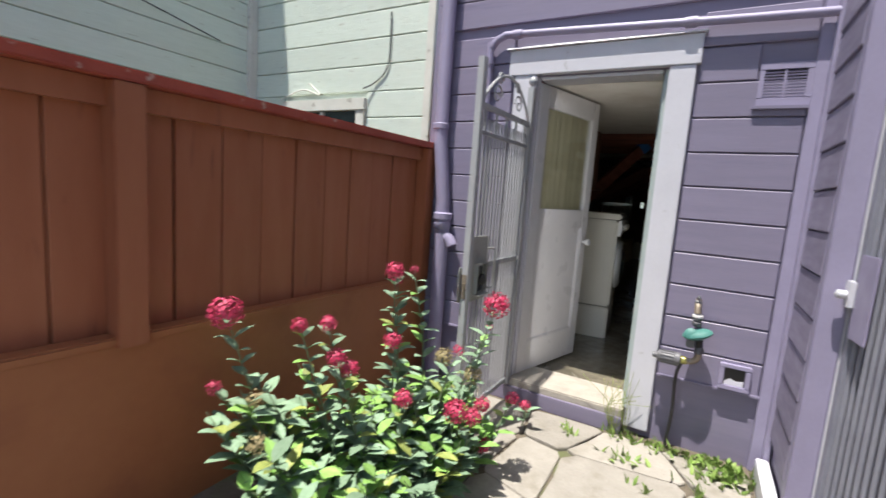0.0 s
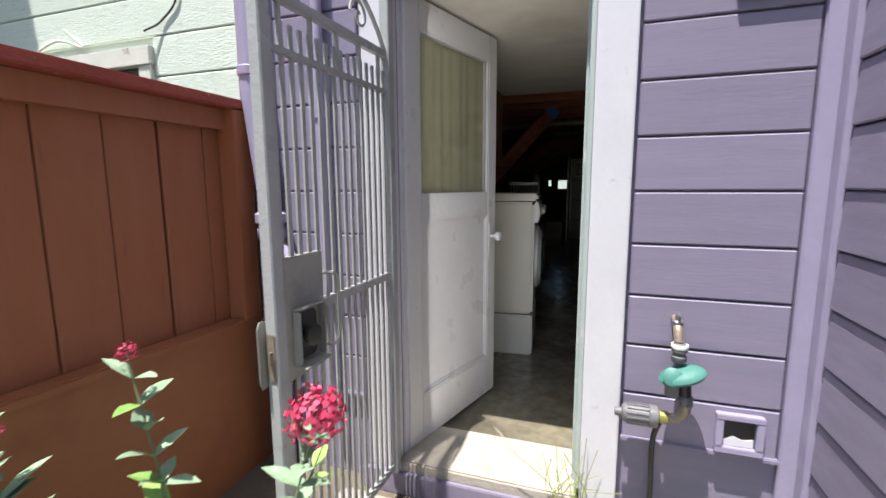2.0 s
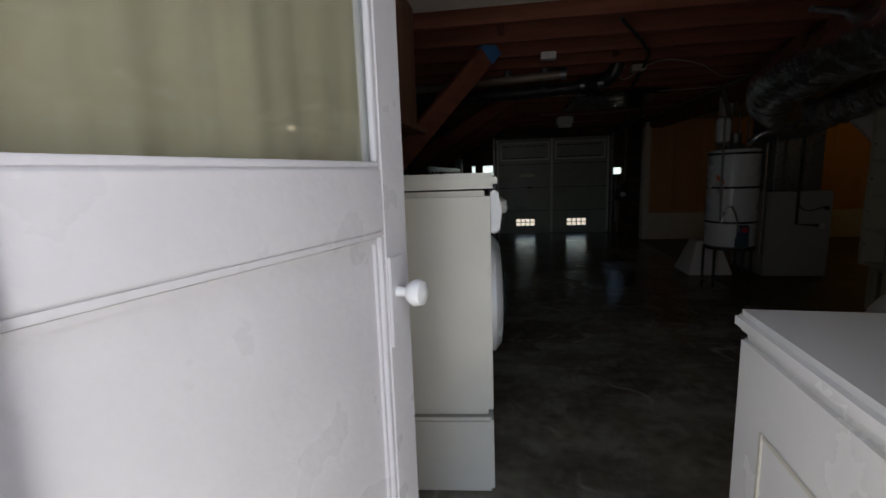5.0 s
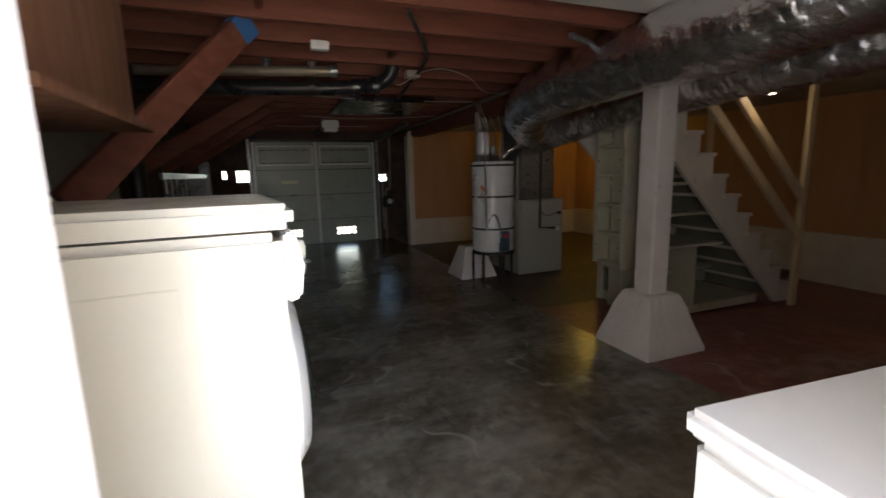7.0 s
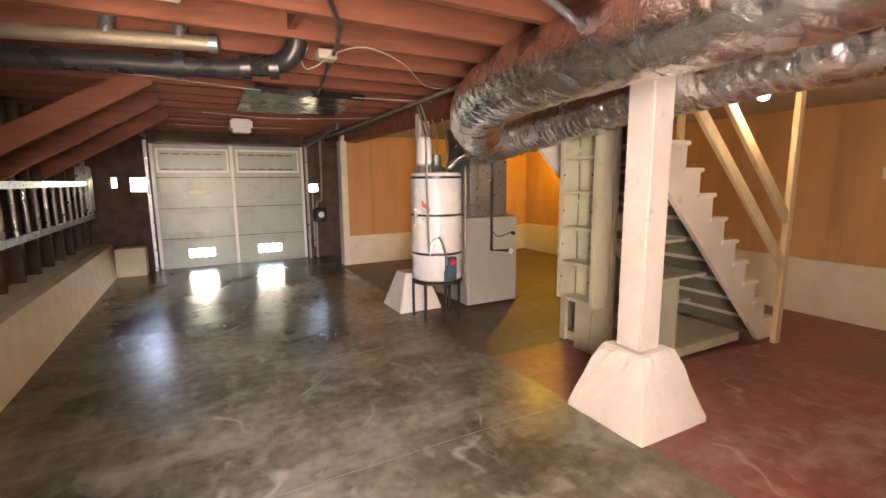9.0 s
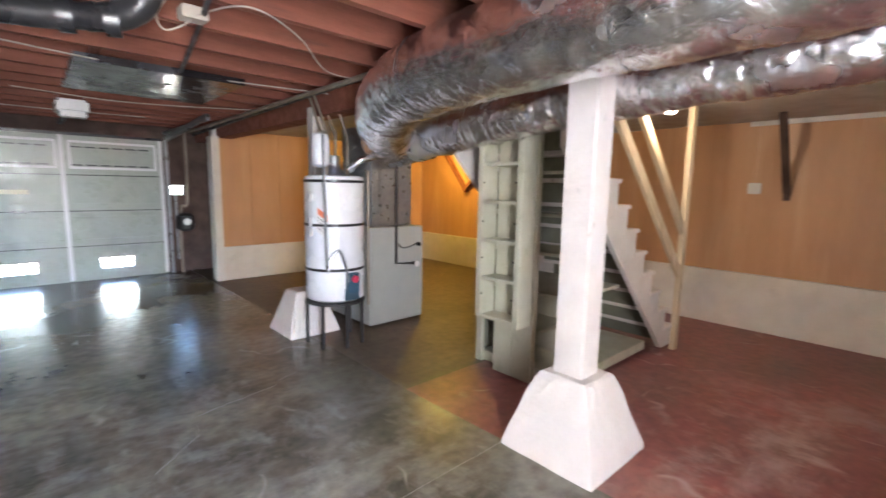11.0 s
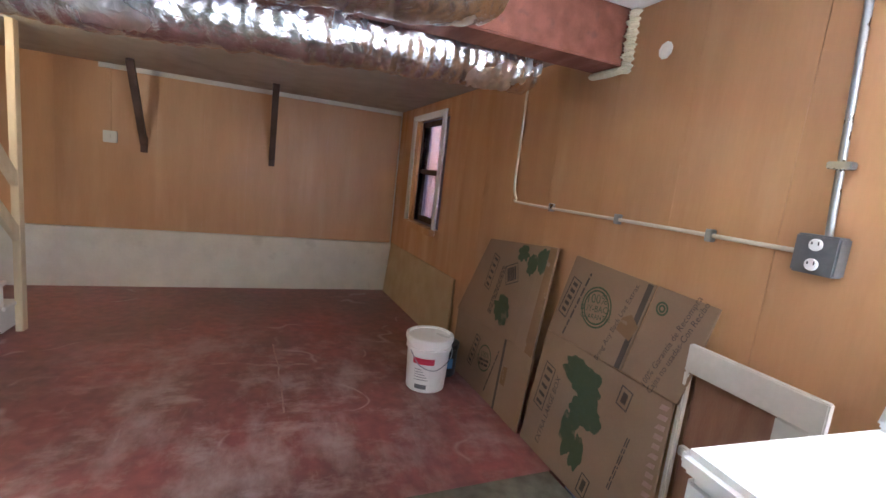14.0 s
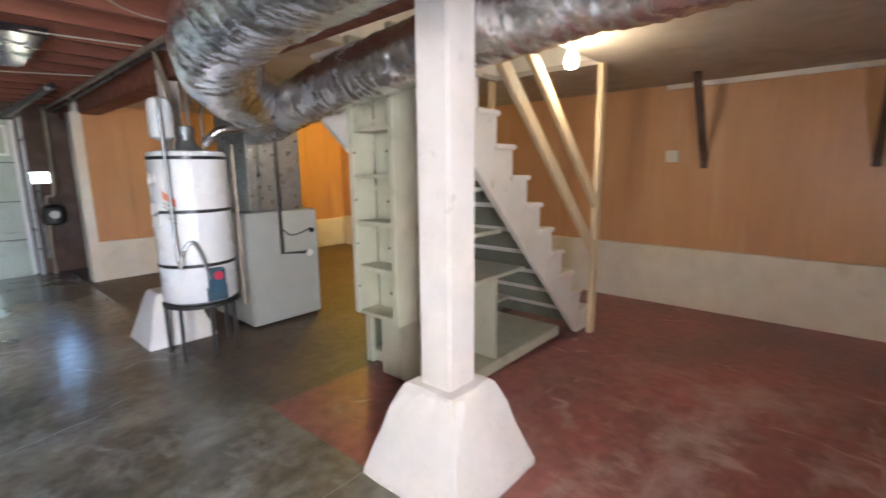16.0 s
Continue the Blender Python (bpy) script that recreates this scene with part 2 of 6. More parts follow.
TANK = surface("water_heater_enamel", (0.78, 0.78, 0.78), (0.73, 0.73, 0.74), 0.3, bump=0.03)
FURNACE = surface("furnace_enamel", (0.40, 0.40, 0.36), (0.36, 0.36, 0.33), 0.4, bump=0.05)
GALV = surface("galvanised_steel", (0.36, 0.37, 0.38), (0.27, 0.28, 0.29), 0.38, metal=0.8, scale=18, bump=0.1)
DARK_SHEET = surface("dark_sheet_metal", (0.13, 0.13, 0.14), (0.09, 0.09, 0.10), 0.25, metal=0.9, scale=5, bump=0.25, bump_scale=6)
CABLE = surface("dusty_cable", (0.42, 0.37, 0.31), (0.33, 0.28, 0.23), 0.6, bump=0.0)
DARK_METAL = surface("dark_iron", (0.07, 0.065, 0.06), (0.04, 0.04, 0.04), 0.5, metal=0.5, bump=0.2)
BRASS_OLD = surface("old_pipe", (0.35, 0.29, 0.22), (0.22, 0.18, 0.14), 0.5, metal=0.4, bump=0.3)
BLACK = surface("black_plastic", (0.022, 0.022, 0.024), (0.014, 0.014, 0.015), 0.35, bump=0.05)
GREY_PLASTIC = surface("grey_plastic", (0.16, 0.16, 0.17), (0.10, 0.10, 0.11), 0.5, bump=0.1)
TEAL = surface("teal_plastic", (0.06, 0.21, 0.18), (0.05, 0.17, 0.15), 0.6, bump=0.05)
BUCKET = surface("white_bucket_plastic", (0.80, 0.79, 0.77), (0.75, 0.74, 0.72), 0.35, bump=0.05)
CARDBOARD = surface("cardboard", (0.285, 0.185, 0.115), (0.245, 0.158, 0.098), 0.85, scale=3, fine=90, bump=0.05, bump_scale=120, dirt=(0.225, 0.145, 0.09), dirt_scale=4, dirt_lo=0.6, dirt_hi=0.8, rand=0.06)
INK = surface("dark_brown_print", (0.085, 0.06, 0.045), (0.065, 0.048, 0.036), 0.8, bump=0.0)
GREEN_INK = surface("green_print", (0.05, 0.075, 0.035), (0.075, 0.095, 0.05), 0.85, scale=25, bump=0.0, dirt=(0.2, 0.15, 0.09), dirt_scale=14, dirt_lo=0.6, dirt_hi=0.75)
GARAGE = surface("garage_door_paint", (0.40, 0.43, 0.37), (0.33, 0.36, 0.31), 0.35, bump=0.12, bump_scale=12, dirt=(0.26, 0.28, 0.24), dirt_scale=3)
LEAF = surface("valerian_leaf", (0.19, 0.37, 0.085), (0.26, 0.43, 0.12), 0.7, scale=30, bump=0.1, island=0.4, spec=0.25)
LEAF_GREY = surface("grey_green_leaf", (0.23, 0.335, 0.22), (0.18, 0.275, 0.17), 0.7, scale=30, bump=0.1, island=0.3, spec=0.25)
LEAF_YELLOW = surface("yellowing_leaf", (0.30, 0.34, 0.09), (0.2, 0.26, 0.07), 0.55, scale=30, bump=0.1, island=0.35)
WEED = surface("weed_leaf", (0.15, 0.26, 0.05), (0.22, 0.29, 0.08), 0.6, scale=30, bump=0.1, island=0.35)
STEM = surface("plant_stem", (0.18, 0.22, 0.12), (0.14, 0.18, 0.1), 0.6, bump=0.0)
BLOOM = surface("crimson_bloom", (0.46, 0.028, 0.085), (0.58, 0.07, 0.15), 0.6, scale=60, bump=0.0, island=0.45)
DRY_BLOOM = surface("dry_bloom", (0.36, 0.29, 0.15), (0.28, 0.24, 0.12), 0.8, bump=0.0)
CURTAIN = surface("cream_curtain", (0.52, 0.47, 0.33), (0.43, 0.385, 0.26), 0.85, scale=4, stretch=(8, 8, 0.5), bump=0.2)
PINK = surface("pink_stucco", (0.62, 0.40, 0.33), (0.55, 0.35, 0.29), 0.8, bump=0.4)
TAN_BOARD = surface("tan_hardboard", (0.46, 0.35, 0.22), (0.40, 0.30, 0.185), 0.6, bump=0.1)
PAPER = surface("label_paper", (0.74, 0.72, 0.68), (0.68, 0.66, 0.62), 0.7, bump=0.0)
RED_LABEL = plain("red_label", (0.55, 0.03, 0.07), 0.5)
ORANGE_LABEL = plain("orange_label", (0.75, 0.20, 0.10), 0.6)
BLUE_TAPE = plain("blue_tape", (0.05, 0.17, 0.42), 0.6)
GLOW_WARM = plain("lit_bulb", (1.0, 0.82, 0.55), 0.4, emit=0.5)
FOAM = surface("expanding_foam", (0.72, 0.66, 0.50), (0.62, 0.54, 0.38), 0.8, bump=0.8, bump_scale=50)


def glass_mat(name, tint=(0.9, 0.93, 0.9), rough=0.03):
    m, t, p = nodes_of(name)
    p.inputs["Base Color"].default_value = (*tint, 1)
    p.inputs["Roughness"].default_value = rough
    p.inputs["Transmission Weight"].default_value = 1.0
    p.inputs["IOR"].default_value = 1.45
    return m


GLASS = glass_mat("window_glass")
DARK_GLASS = plain("dark_door_glass", (0.03, 0.045, 0.045), 0.06)


def foil_mat():
    m, t, p = nodes_of("crumpled_foil")
    p.inputs["Metallic"].default_value = 1.0
    c = ramp_node(t, noise_node(t, 5, 4).outputs[0], 0.2, 0.8, (0.80, 0.80, 0.82), (0.92, 0.92, 0.94))
    t.links.new(c.outputs[0], p.inputs["Base Color"])
    rr = t.nodes.new("ShaderNodeMapRange")
    rr.inputs[3].default_value, rr.inputs[4].default_value = 0.14, 0.36
    t.links.new(noise_node(t, 3.5, 6).outputs[0], rr.inputs[0])
    t.links.new(rr.outputs[0], p.inputs["Roughness"])
    n = noise_node(t, 26, 5)
    n.inputs["Distortion"].default_value = 1.2
    b = t.nodes.new("ShaderNodeBump")
    b.inputs["Strength"].default_value, b.inputs["Distance"].default_value = 0.4, 0.02
    t.links.new(n.outputs[0], b.inputs["Height"])
    t.links.new(b.outputs[0], p.inputs["Normal"])
    return m


FOIL = foil_mat()

# ---------------------------------------------------------------- building helpers


class Geo:
    """Vertices and faces of one mesh, in world metres."""

    def __init__(self):
        self.v, self.f = [], []

    def add(self, verts, faces):
        n = len(self.v)
        self.v += [Vector(p) for p in verts]
        self.f += [tuple(i + n for i in q) for q in faces]
        return self

    def box(self, x0, y0, z0, x1, y1, z1):
        return self.add([(x, y, z) for z in (z0, z1) for y in (y0, y1) for x in (x0, x1)],
                        [(0, 2, 3, 1), (4, 5, 7, 6), (0, 1, 5, 4), (2, 6, 7, 3), (0, 4, 6, 2), (1, 3, 7, 5)])

    def bar(self, a, b, w, h, up=(0, 0, 1)):
        """A straight bar of section w x h from a to b."""
        a, b = Vector(a), Vector(b)
        d = (b - a).normalized()
        s = d.cross(Vector(up))
        s = s.normalized() if s.length > 1e-4 else Vector((1, 0, 0))
        u = s.cross(d)
        ps = [p + s * i * w / 2 + u * j * h / 2 for p in (a, b) for i, j in ((-1, -1), (1, -1), (1, 1), (-1, 1))]
        return self.add(ps, [(3, 2, 1, 0), (4, 5, 6, 7)] + [(i, (i + 1) % 4, 4 + (i + 1) % 4, 4 + i) for i in range(4)])

    def tube(self, pts, r, seg=12, cap=True):
        pts = [Vector(p) for p in pts]
        rs = r if isinstance(r, (list, tuple)) else [r] * len(pts)
        n0, side = len(self.v), None
        for i, p in enumerate(pts):
            d = (pts[min(i + 1, len(pts) - 1)] - pts[max(i - 1, 0)]).normalized()
            if side is None:
                side = d.cross(Vector((0, 0, 1)))
                if side.length < 1e-3:
                    side = Vector((1, 0, 0))
            side = (side - d * side.dot(d)).normalized()
            u = d.cross(side)
            self.v += [p + (side * math.cos(2 * math.pi * k / seg) + u * math.sin(2 * math.pi * k / seg)) * rs[i] for k in range(seg)]
        for i in range(len(pts) - 1):
            for k in range(seg):
                a, b = n0 + i * seg + k, n0 + i * seg + (k + 1) % seg
                self.f.append((a, b, b + seg, a + seg))
        if cap:
            self.f.append(tuple(n0 + k for k in reversed(range(seg))))
            self.f.append(tuple(n0 + (len(pts) - 1) * seg + k for k in range(seg)))
        return self

    def lathe(self, c, prof, seg=32, axis="z"):
        """prof: (radius, height) rows about the axis through c."""
        n0 = len(self.v)
        for r, h in prof:
            for k in range(seg):
                ca, sa = r * math.cos(2 * math.pi * k / seg), r * math.sin(2 * math.pi * k / seg)
                o = {"z": (ca, sa, h), "x": (h, ca, sa), "y": (sa, h, ca)}[axis]
                self.v.append(Vector(c) + Vector(o))
        for i in range(len(prof) - 1):
            for k in range(seg):
                a, b = n0 + i * seg + k, n0 + i * seg + (k + 1) % seg
                self.f.append((a, b, b + seg, a + seg))
        self.f.append(tuple(n0 + k for k in reversed(range(seg))))
        self.f.append(tuple(n0 + (len(prof) - 1) * seg + k for k in range(seg)))
        return self

    def prism(self, poly, axis, lo, hi):
        """A flat polygon pushed out along an axis from lo to hi."""
        def at(p, d):
            return {"x": (d, p[0], p[1]), "y": (p[0], d, p[1]), "z": (p[0], p[1], d)}[axis]
        n = len(poly)
        return self.add([at(p, lo) for p in poly] + [at(p, hi) for p in poly],
                        [tuple(reversed(range(n))), tuple(range(n, 2 * n))] + [(i, (i + 1) % n, n + (i + 1) % n, n + i) for i in range(n)])

    def move(self, m):
        self.v = [m @ p for p in self.v]
        return self


PLACE = {}


def part(name, g, material, parent=None, label="", bevel=0.0, smooth=False):
    """One mesh object, under a thing or a part, or alone."""
    lo = Vector(tuple(min(p[i] for p in g.v) for i in range(3)))
    hi = Vector(tuple(max(p[i] for p in g.v) for i in range(3)))
    c = (lo + hi) / 2
    me = bpy.data.meshes.new(name)
    me.from_pydata([tuple(p - c) for p in g.v], [], g.f)
    bm = bmesh.new()
    bm.from_mesh(me)
    bmesh.ops.recalc_face_normals(bm, faces=bm.faces)
    if bevel:
        sharp = [e for e in bm.edges if len(e.link_faces) == 2 and e.calc_face_angle(0) > 0.6]
        bmesh.ops.bevel(bm, geom=sharp, offset=bevel, segments=2, affect="EDGES", clamp_overlap=True)
    if smooth:
        for f in bm.faces:
            f.smooth = True
    bm.to_mesh(me)
    bm.free()
    if smooth:
        me.set_sharp_from_angle(angle=radians(42))
    me.materials.append(material)
    ob = new(name, me)
    PLACE[ob.name] = c
    if parent:
        ob.parent = parent
        ob.location = c - PLACE[parent.name]
    else:
        ob.location = c
    if label:
        ob["label"] = label
    return ob


def thing(name, base, label, category, group="", kind=""):
    ob = new(name)
    ob.empty_display_size = 0.05
    ob.location = base
    PLACE[ob.name] = Vector(base)
    return tagged(ob, label, category, group, kind)


def piece(name, me, parent, at, material=None):
    """A piece that shares its mesh with alike pieces."""
    ob = new(name, me)
    ob.parent = parent
    ob.location = Vector(at) - PLACE[parent.name]
    PLACE[ob.name] = Vector(at)
    return ob


def shared_box(name, sx, sy, sz, material, chamfer=0.0):
    """A box mesh about its own middle for pieces, with one chamfered front edge pair."""
    g = Geo().box(-sx / 2, -sy / 2, -sz / 2, sx / 2, sy / 2, sz / 2)
    me = bpy.data.meshes.new(name)
    me.from_pydata([tuple(p) for p in g.v], [], g.f)
    if chamfer:
        bm = bmesh.new()
        bm.from_mesh(me)
        bmesh.ops.bevel(bm, geom=list(bm.edges), offset=chamfer, segments=1, affect="EDGES")
        bm.to_mesh(me)
        bm.free()
    me.materials.append(material)
    return me


def setting(name, g, material, label, category, bevel=0.0):
    return tagged(part(name, g, material, None, "", bevel), label, category, "", "structure")


def smooth_path(pts, steps=12):
    """A Catmull-Rom line through the points."""
    ps = [Vector(p) for p in pts]
    ps = [ps[0] * 2 - ps[1]] + ps + [ps[-1] * 2 - ps[-2]]
    out = []
    for i in range(1, len(ps) - 2):
        for k in range(steps):
            u = k / steps
            a, b, c, d = ps[i - 1], ps[i], ps[i + 1], ps[i + 2]
            out.append(0.5 * (2 * b + (c - a) * u + (2 * a - 5 * b + 4 * c - d) * u * u + (3 * b - a - 3 * c + d) * u ** 3))
    out.append(ps[-2])
    return out

# ---------------------------------------------------------------- the large structure
setting("ground", Geo().box(-60, -60, -0.30, 60, 60, -0.145), SOIL, "bare brown soil with a little green", "ground")
wall_rear = setting("wall_rear", Geo()
                    .box(-1.65, 0.0, -0.2, -0.80, 0.15, 6.0).box(-0.80, 0.0, 2.16, 0.014, 0.15, 6.0).box(0.014, 0.0, -0.2, 4.22, 0.15, 6.0)
                    .box(4.22, 0.0, -0.2, 5.0, 0.15, 0.86).box(4.22, 0.0, 1.88, 5.0, 0.15, 6.0).box(5.0, 0.0, -0.2, 5.8, 0.15, 6.0),
                    PURPLE, "purple painted timber rear wall of the house", "wall")
wall_return = setting("wall_return", Geo().box(1.0, -4.5, -0.2, 3.4, -1.62, 6.0).box(0.795, -0.60, -0.2, 3.4, -0.002, 6.0).box(1.0, -1.62, 2.2, 3.4, -0.60, 6.0).box(2.1, -1.62, -0.2, 3.4, -0.60, 2.2), PURPLE, "purple painted side wall beside the yard", "wall")
setting("wall_west", Geo().box(-1.65, 0.15, -0.2, -1.50, 9.5, 2.6), DARK_WOOD, "dark unfinished timber side wall of the basement", "wall")
setting("wall_east", Geo().box(5.60, 0.15, -0.3, 5.80, 9.5, 2.6), DRYWALL, "side wall of the basement behind tan paneling", "wall")
front = Geo()
for x0, x1, z0, z1 in ((-1.50, -1.13, 0, 0), (-1.13, -1.05, 1.25, 1.41), (-1.05, -0.90, 0, 0), (-0.90, -0.69, 1.19, 1.41), (-0.69, -0.60, 0, 0), (1.58, 1.69, 0, 0), (1.69, 1.86, 1.14, 1.29), (1.86, 5.60, 0, 0)):
    if z1:
        front.box(x0, 9.36, -0.2, x1, 9.5, z0).box(x0, 9.36, z1, x1, 9.5, 2.6)
    else:
        front.box(x0, 9.36, -0.2, x1, 9.5, 2.6)
setting("wall_front", front.box(-0.60, 9.36, 1.92, 1.58, 9.5, 2.6), DARK_WOOD, "dark timber front wall round the garage door", "wall")
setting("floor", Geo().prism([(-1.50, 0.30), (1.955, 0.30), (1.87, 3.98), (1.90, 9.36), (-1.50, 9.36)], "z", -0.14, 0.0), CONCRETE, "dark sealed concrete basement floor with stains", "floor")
setting("floor_brown", Geo().prism([(1.87, 3.98), (5.60, 3.98), (5.60, 9.36), (1.90, 9.36)], "z", -0.14, 0.0), BROWN_FLOOR, "dull brown painted concrete floor round the furnace", "floor")
red = Geo()
for x0, z0, x1, z1 in ((0.0, 0.0, 2.6, 0.0), (2.6, 0.0, 5.60, -0.09)):
    a, b = (1.957, 1.87) if x0 == 0 else (x0, x0)
    red.add([(a, 0.18, z0), (x1, 0.18, z1), (x1, 3.98, z1), (b, 3.98, z0), (a, 0.18, -0.14), (x1, 0.18, -0.14), (x1, 3.98, -0.14), (b, 3.98, -0.14)],
            [(0, 1, 2, 3), (7, 6, 5, 4), (0, 4, 5, 1), (2, 6, 7, 3)] + ([(3, 7, 4, 0)] if x0 == 0 else [(1, 5, 6, 2)]))
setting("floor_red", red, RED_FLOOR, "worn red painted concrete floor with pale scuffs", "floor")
setting("door_sill", Geo().box(-0.80, -0.06, -0.145, 0.0, 0.30, 0.012), SILL, "worn pale concrete door sill", "sill", 0.008)
setting("sill_edge", Geo().box(-0.98, -0.085, -0.145, 0.0, -0.062, -0.035), PURPLE, "chipped purple painted step edge", "step", 0.004)
setting("ceiling_rear", Geo().box(-1.50, 0.15, 2.15, 2.02, 2.60, 2.19), DRYWALL, "off-white drywall ceiling by the door", "ceiling")
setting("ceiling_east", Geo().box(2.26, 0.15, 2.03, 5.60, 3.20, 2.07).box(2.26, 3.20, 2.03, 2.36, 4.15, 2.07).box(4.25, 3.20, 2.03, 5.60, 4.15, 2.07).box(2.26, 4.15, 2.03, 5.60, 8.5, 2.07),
        LOW_CEILING, "grey-brown drywall ceiling over the red floor", "ceiling")
joists = Geo()
for i in range(17):
    y = 2.72 + i * 0.405
    joists.box(-1.50, y, 2.10, 2.26, y + 0.045, 2.33)
joists.box(-1.50, 2.60, 2.33, 2.26, 9.36, 2.36)
for i in range(8):
    joists.box(-0.4 + (i % 2) * 0.9, 2.765 + i * 0.81, 2.14, -0.36 + (i % 2) * 0.9, 3.125 + i * 0.81, 2.32)
setting("ceiling_joists", joists, JOIST, "open reddish fir joists and subfloor boards", "ceiling")
setting("roof_slab", Geo().box(-1.65, 0.15, 2.40, 5.8, 9.5, 2.6), DARK_WOOD, "floor structure over the basement", "ceiling")
setting("stairwell_lining", Geo().box(2.30, 3.14, 2.07, 2.36, 4.21, 2.40).box(4.25, 3.14, 2.07, 4.31, 4.21, 2.40).box(2.36, 3.14, 2.07, 4.25, 3.20, 2.40).box(2.36, 4.15, 2.07, 4.25, 4.21, 2.40),
        DRYWALL, "drywall lining of the stair opening", "ceiling")
beam = tagged(part("main_beam", Geo().box(2.04, 0.19, 1.92, 2.24, 2.62, 2.19).box(2.04, 2.62, 1.92, 2.24, 9.30, 2.099), JOIST, None, "", 0.006), "reddish rough timber main beam along the ceiling", "beam", "", "structure")
foam = Geo()
for i in range(26):
    z = 1.895 + i * 0.0098
    foam.lathe((2.015 + 0.008 * math.sin(i * 2.2), 0.19, z), [(0.012, -0.010), (0.028 + 0.005 * math.sin(i * 1.3), 0.0), (0.014, 0.010)], 8)
for i in range(22):
    foam.lathe((2.02 + i * 0.0105, 0.19, 1.902 + 0.005 * math.sin(i * 3)), [(0.01, -0.012), (0.022, 0.0), (0.012, 0.012)], 8)
tagged(part("foam_seal", foam, FOAM, None, "", 0, True), "lumpy yellowed foam round the beam end", "foam seal", "", "structure")
setting("wainscot_east", Geo().box(5.53, 0.19, -0.13, 5.60, 8.235, 0.488), WAINSCOT, "cream painted concrete footing wall with a ledge", "wall base", 0.006)
setting("side_room_wall", Geo().box(1.99, 8.30, 0.0, 5.60, 8.42, 2.1), DRYWALL, "partition wall closing the side room", "wall")
setting("side_room_wainscot", Geo().box(2.05, 8.24, 0.0, 5.53, 8.30, 0.46), WAINSCOT, "cream painted footing under orange paneling", "wall base", 0.005)
setting("side_room_post", Geo().box(1.95, 8.22, 0.0, 2.05, 8.42, 1.94), STAIR_WHITE, "pale painted end post of the partition", "wall", 0.006)
setting("stem_wall_west", Geo().prism([(-1.50, 0.0), (-1.12, 0.0), (-1.18, 0.44), (-1.24, 0.46), (-1.50, 0.46)], "y", 2.3, 9.30), WAINSCOT, "pale sloped concrete footing wall", "wall base")
# Pink face backs the window; its unseen height and end piece block the sun.
setting("neighbour_pink_wall", Geo().box(3.4, -0.95, -0.2, 9.0, -0.80, 7.0).box(5.9, -0.80, -0.2, 6.1, 0.15, 7.0), PINK, "pink stucco wall outside the basement window", "wall")

FLOOR_LINE = surface("worn_joint", (0.27, 0.25, 0.22), (0.17, 0.16, 0.14), 0.6, bump=0.1)
RED_LINE = surface("worn_red_joint", (0.42, 0.30, 0.27), (0.26, 0.12, 0.10), 0.6, fine=40, bump=0.1)
# Invented overhang, out of view, cutting the sky light that reaches the garage.
setting("front_sky_block", Geo().box(-1.65, 9.5, 2.35, 5.8, 10.9, 2.6), DARK_WOOD, "unseen overhang added to shade the garage front", "eave")
# Invented wall: pale to brighten the small windows, low to leave sky above.
setting("street_facade", Geo().box(-12, 19, -0.145, 16, 21, 3.3), MINT, "pale low wall added across the street to shape window light", "facade")
for x0, y0, x1, y1, w in ((-1.1, 3.14, 1.86, 3.16, 0.003), (0.74, 4.47, 1.25, 4.58, 0.005), (0.46, 4.02, 0.70, 4.25, 0.006), (0.70, 4.25, 0.74, 4.47, 0.004), (2.70, 1.485, 3.75, 1.52, 0.009)):
    is_red = x0 > 2
    zz = (-0.003, -0.0345) if is_red else (0.0, 0.0)
    n = 14
    crack = Geo()
    for i in range(n + 1):
        u = i / n
        k = 0.010 * noise.noise(Vector((x0 * 3 + u * 9, y0, 0)))
        c = Vector((x0 + (x1 - x0) * u, y0 + (y1 - y0) * u + k, zz[0] + (zz[1] - zz[0]) * u + 0.005))
        ww = w * (0.6 + 0.5 * noise.noise(Vector((u * 13, x0, 2))))
        crack.v += [c + Vector((0, -ww, 0)), c + Vector((0, ww, 0))]
    crack.f = [(2 * i, 2 * i + 2, 2 * i + 3, 2 * i + 1) for i in range(n)]
    setting("floor_joint", crack, RED_LINE if is_red else FLOOR_LINE, "pale worn joint line in the floor", "floor joint")

# paneling, one sheet after another
paneling_e = thing("paneling_east", (5.585, 4.3, 0.47), "tan wood-grain wall paneling with faint grooves", "wall paneling", "", "structure")
strip = shared_box("panel_strip_e", 0.012, 0.4055, 1.555, PANELING)
for i in range(20):
    piece("panel", strip, paneling_e, (5.592, 0.40 + i * 0.406, 1.2675))
paneling_r = thing("paneling_rear", (3, 0.165, 0), "tan wood-grain paneling on the rear wall", "wall paneling", "", "structure")
strip = shared_box("panel_strip_r", 0.4042, 0.03, 2.20, PANELING)
low = shared_box("panel_strip_low", 0.402, 0.03, 0.96, PANELING)
high = shared_box("panel_strip_high", 0.402, 0.03, 0.27, PANELING)
for i in range(14):
    x = 0.225 + i * 0.406
    if 10 <= i <= 11:
        piece("panel", low, paneling_r, (x, 0.165, 0.38))
        piece("panel", high, paneling_r, (x, 0.165, 2.015))
    else:
        piece("panel", strip, paneling_r, (x, 0.165, 1.05))
part("panel", Geo().box(-1.50, 0.15, 0, -0.84, 0.18, 2.15), PANELING, paneling_r)
paneling_s = thing("paneling_side_room", (3.8, 8.295, 0.46), "orange tan paneling in the side room", "wall paneling", "", "structure")
strip = shared_box("panel_strip_s", 0.402, 0.012, 1.62, PANELING)
for i in range(9):
    piece("panel", strip, paneling_s, (2.26 + i * 0.406, 8.292, 1.27))

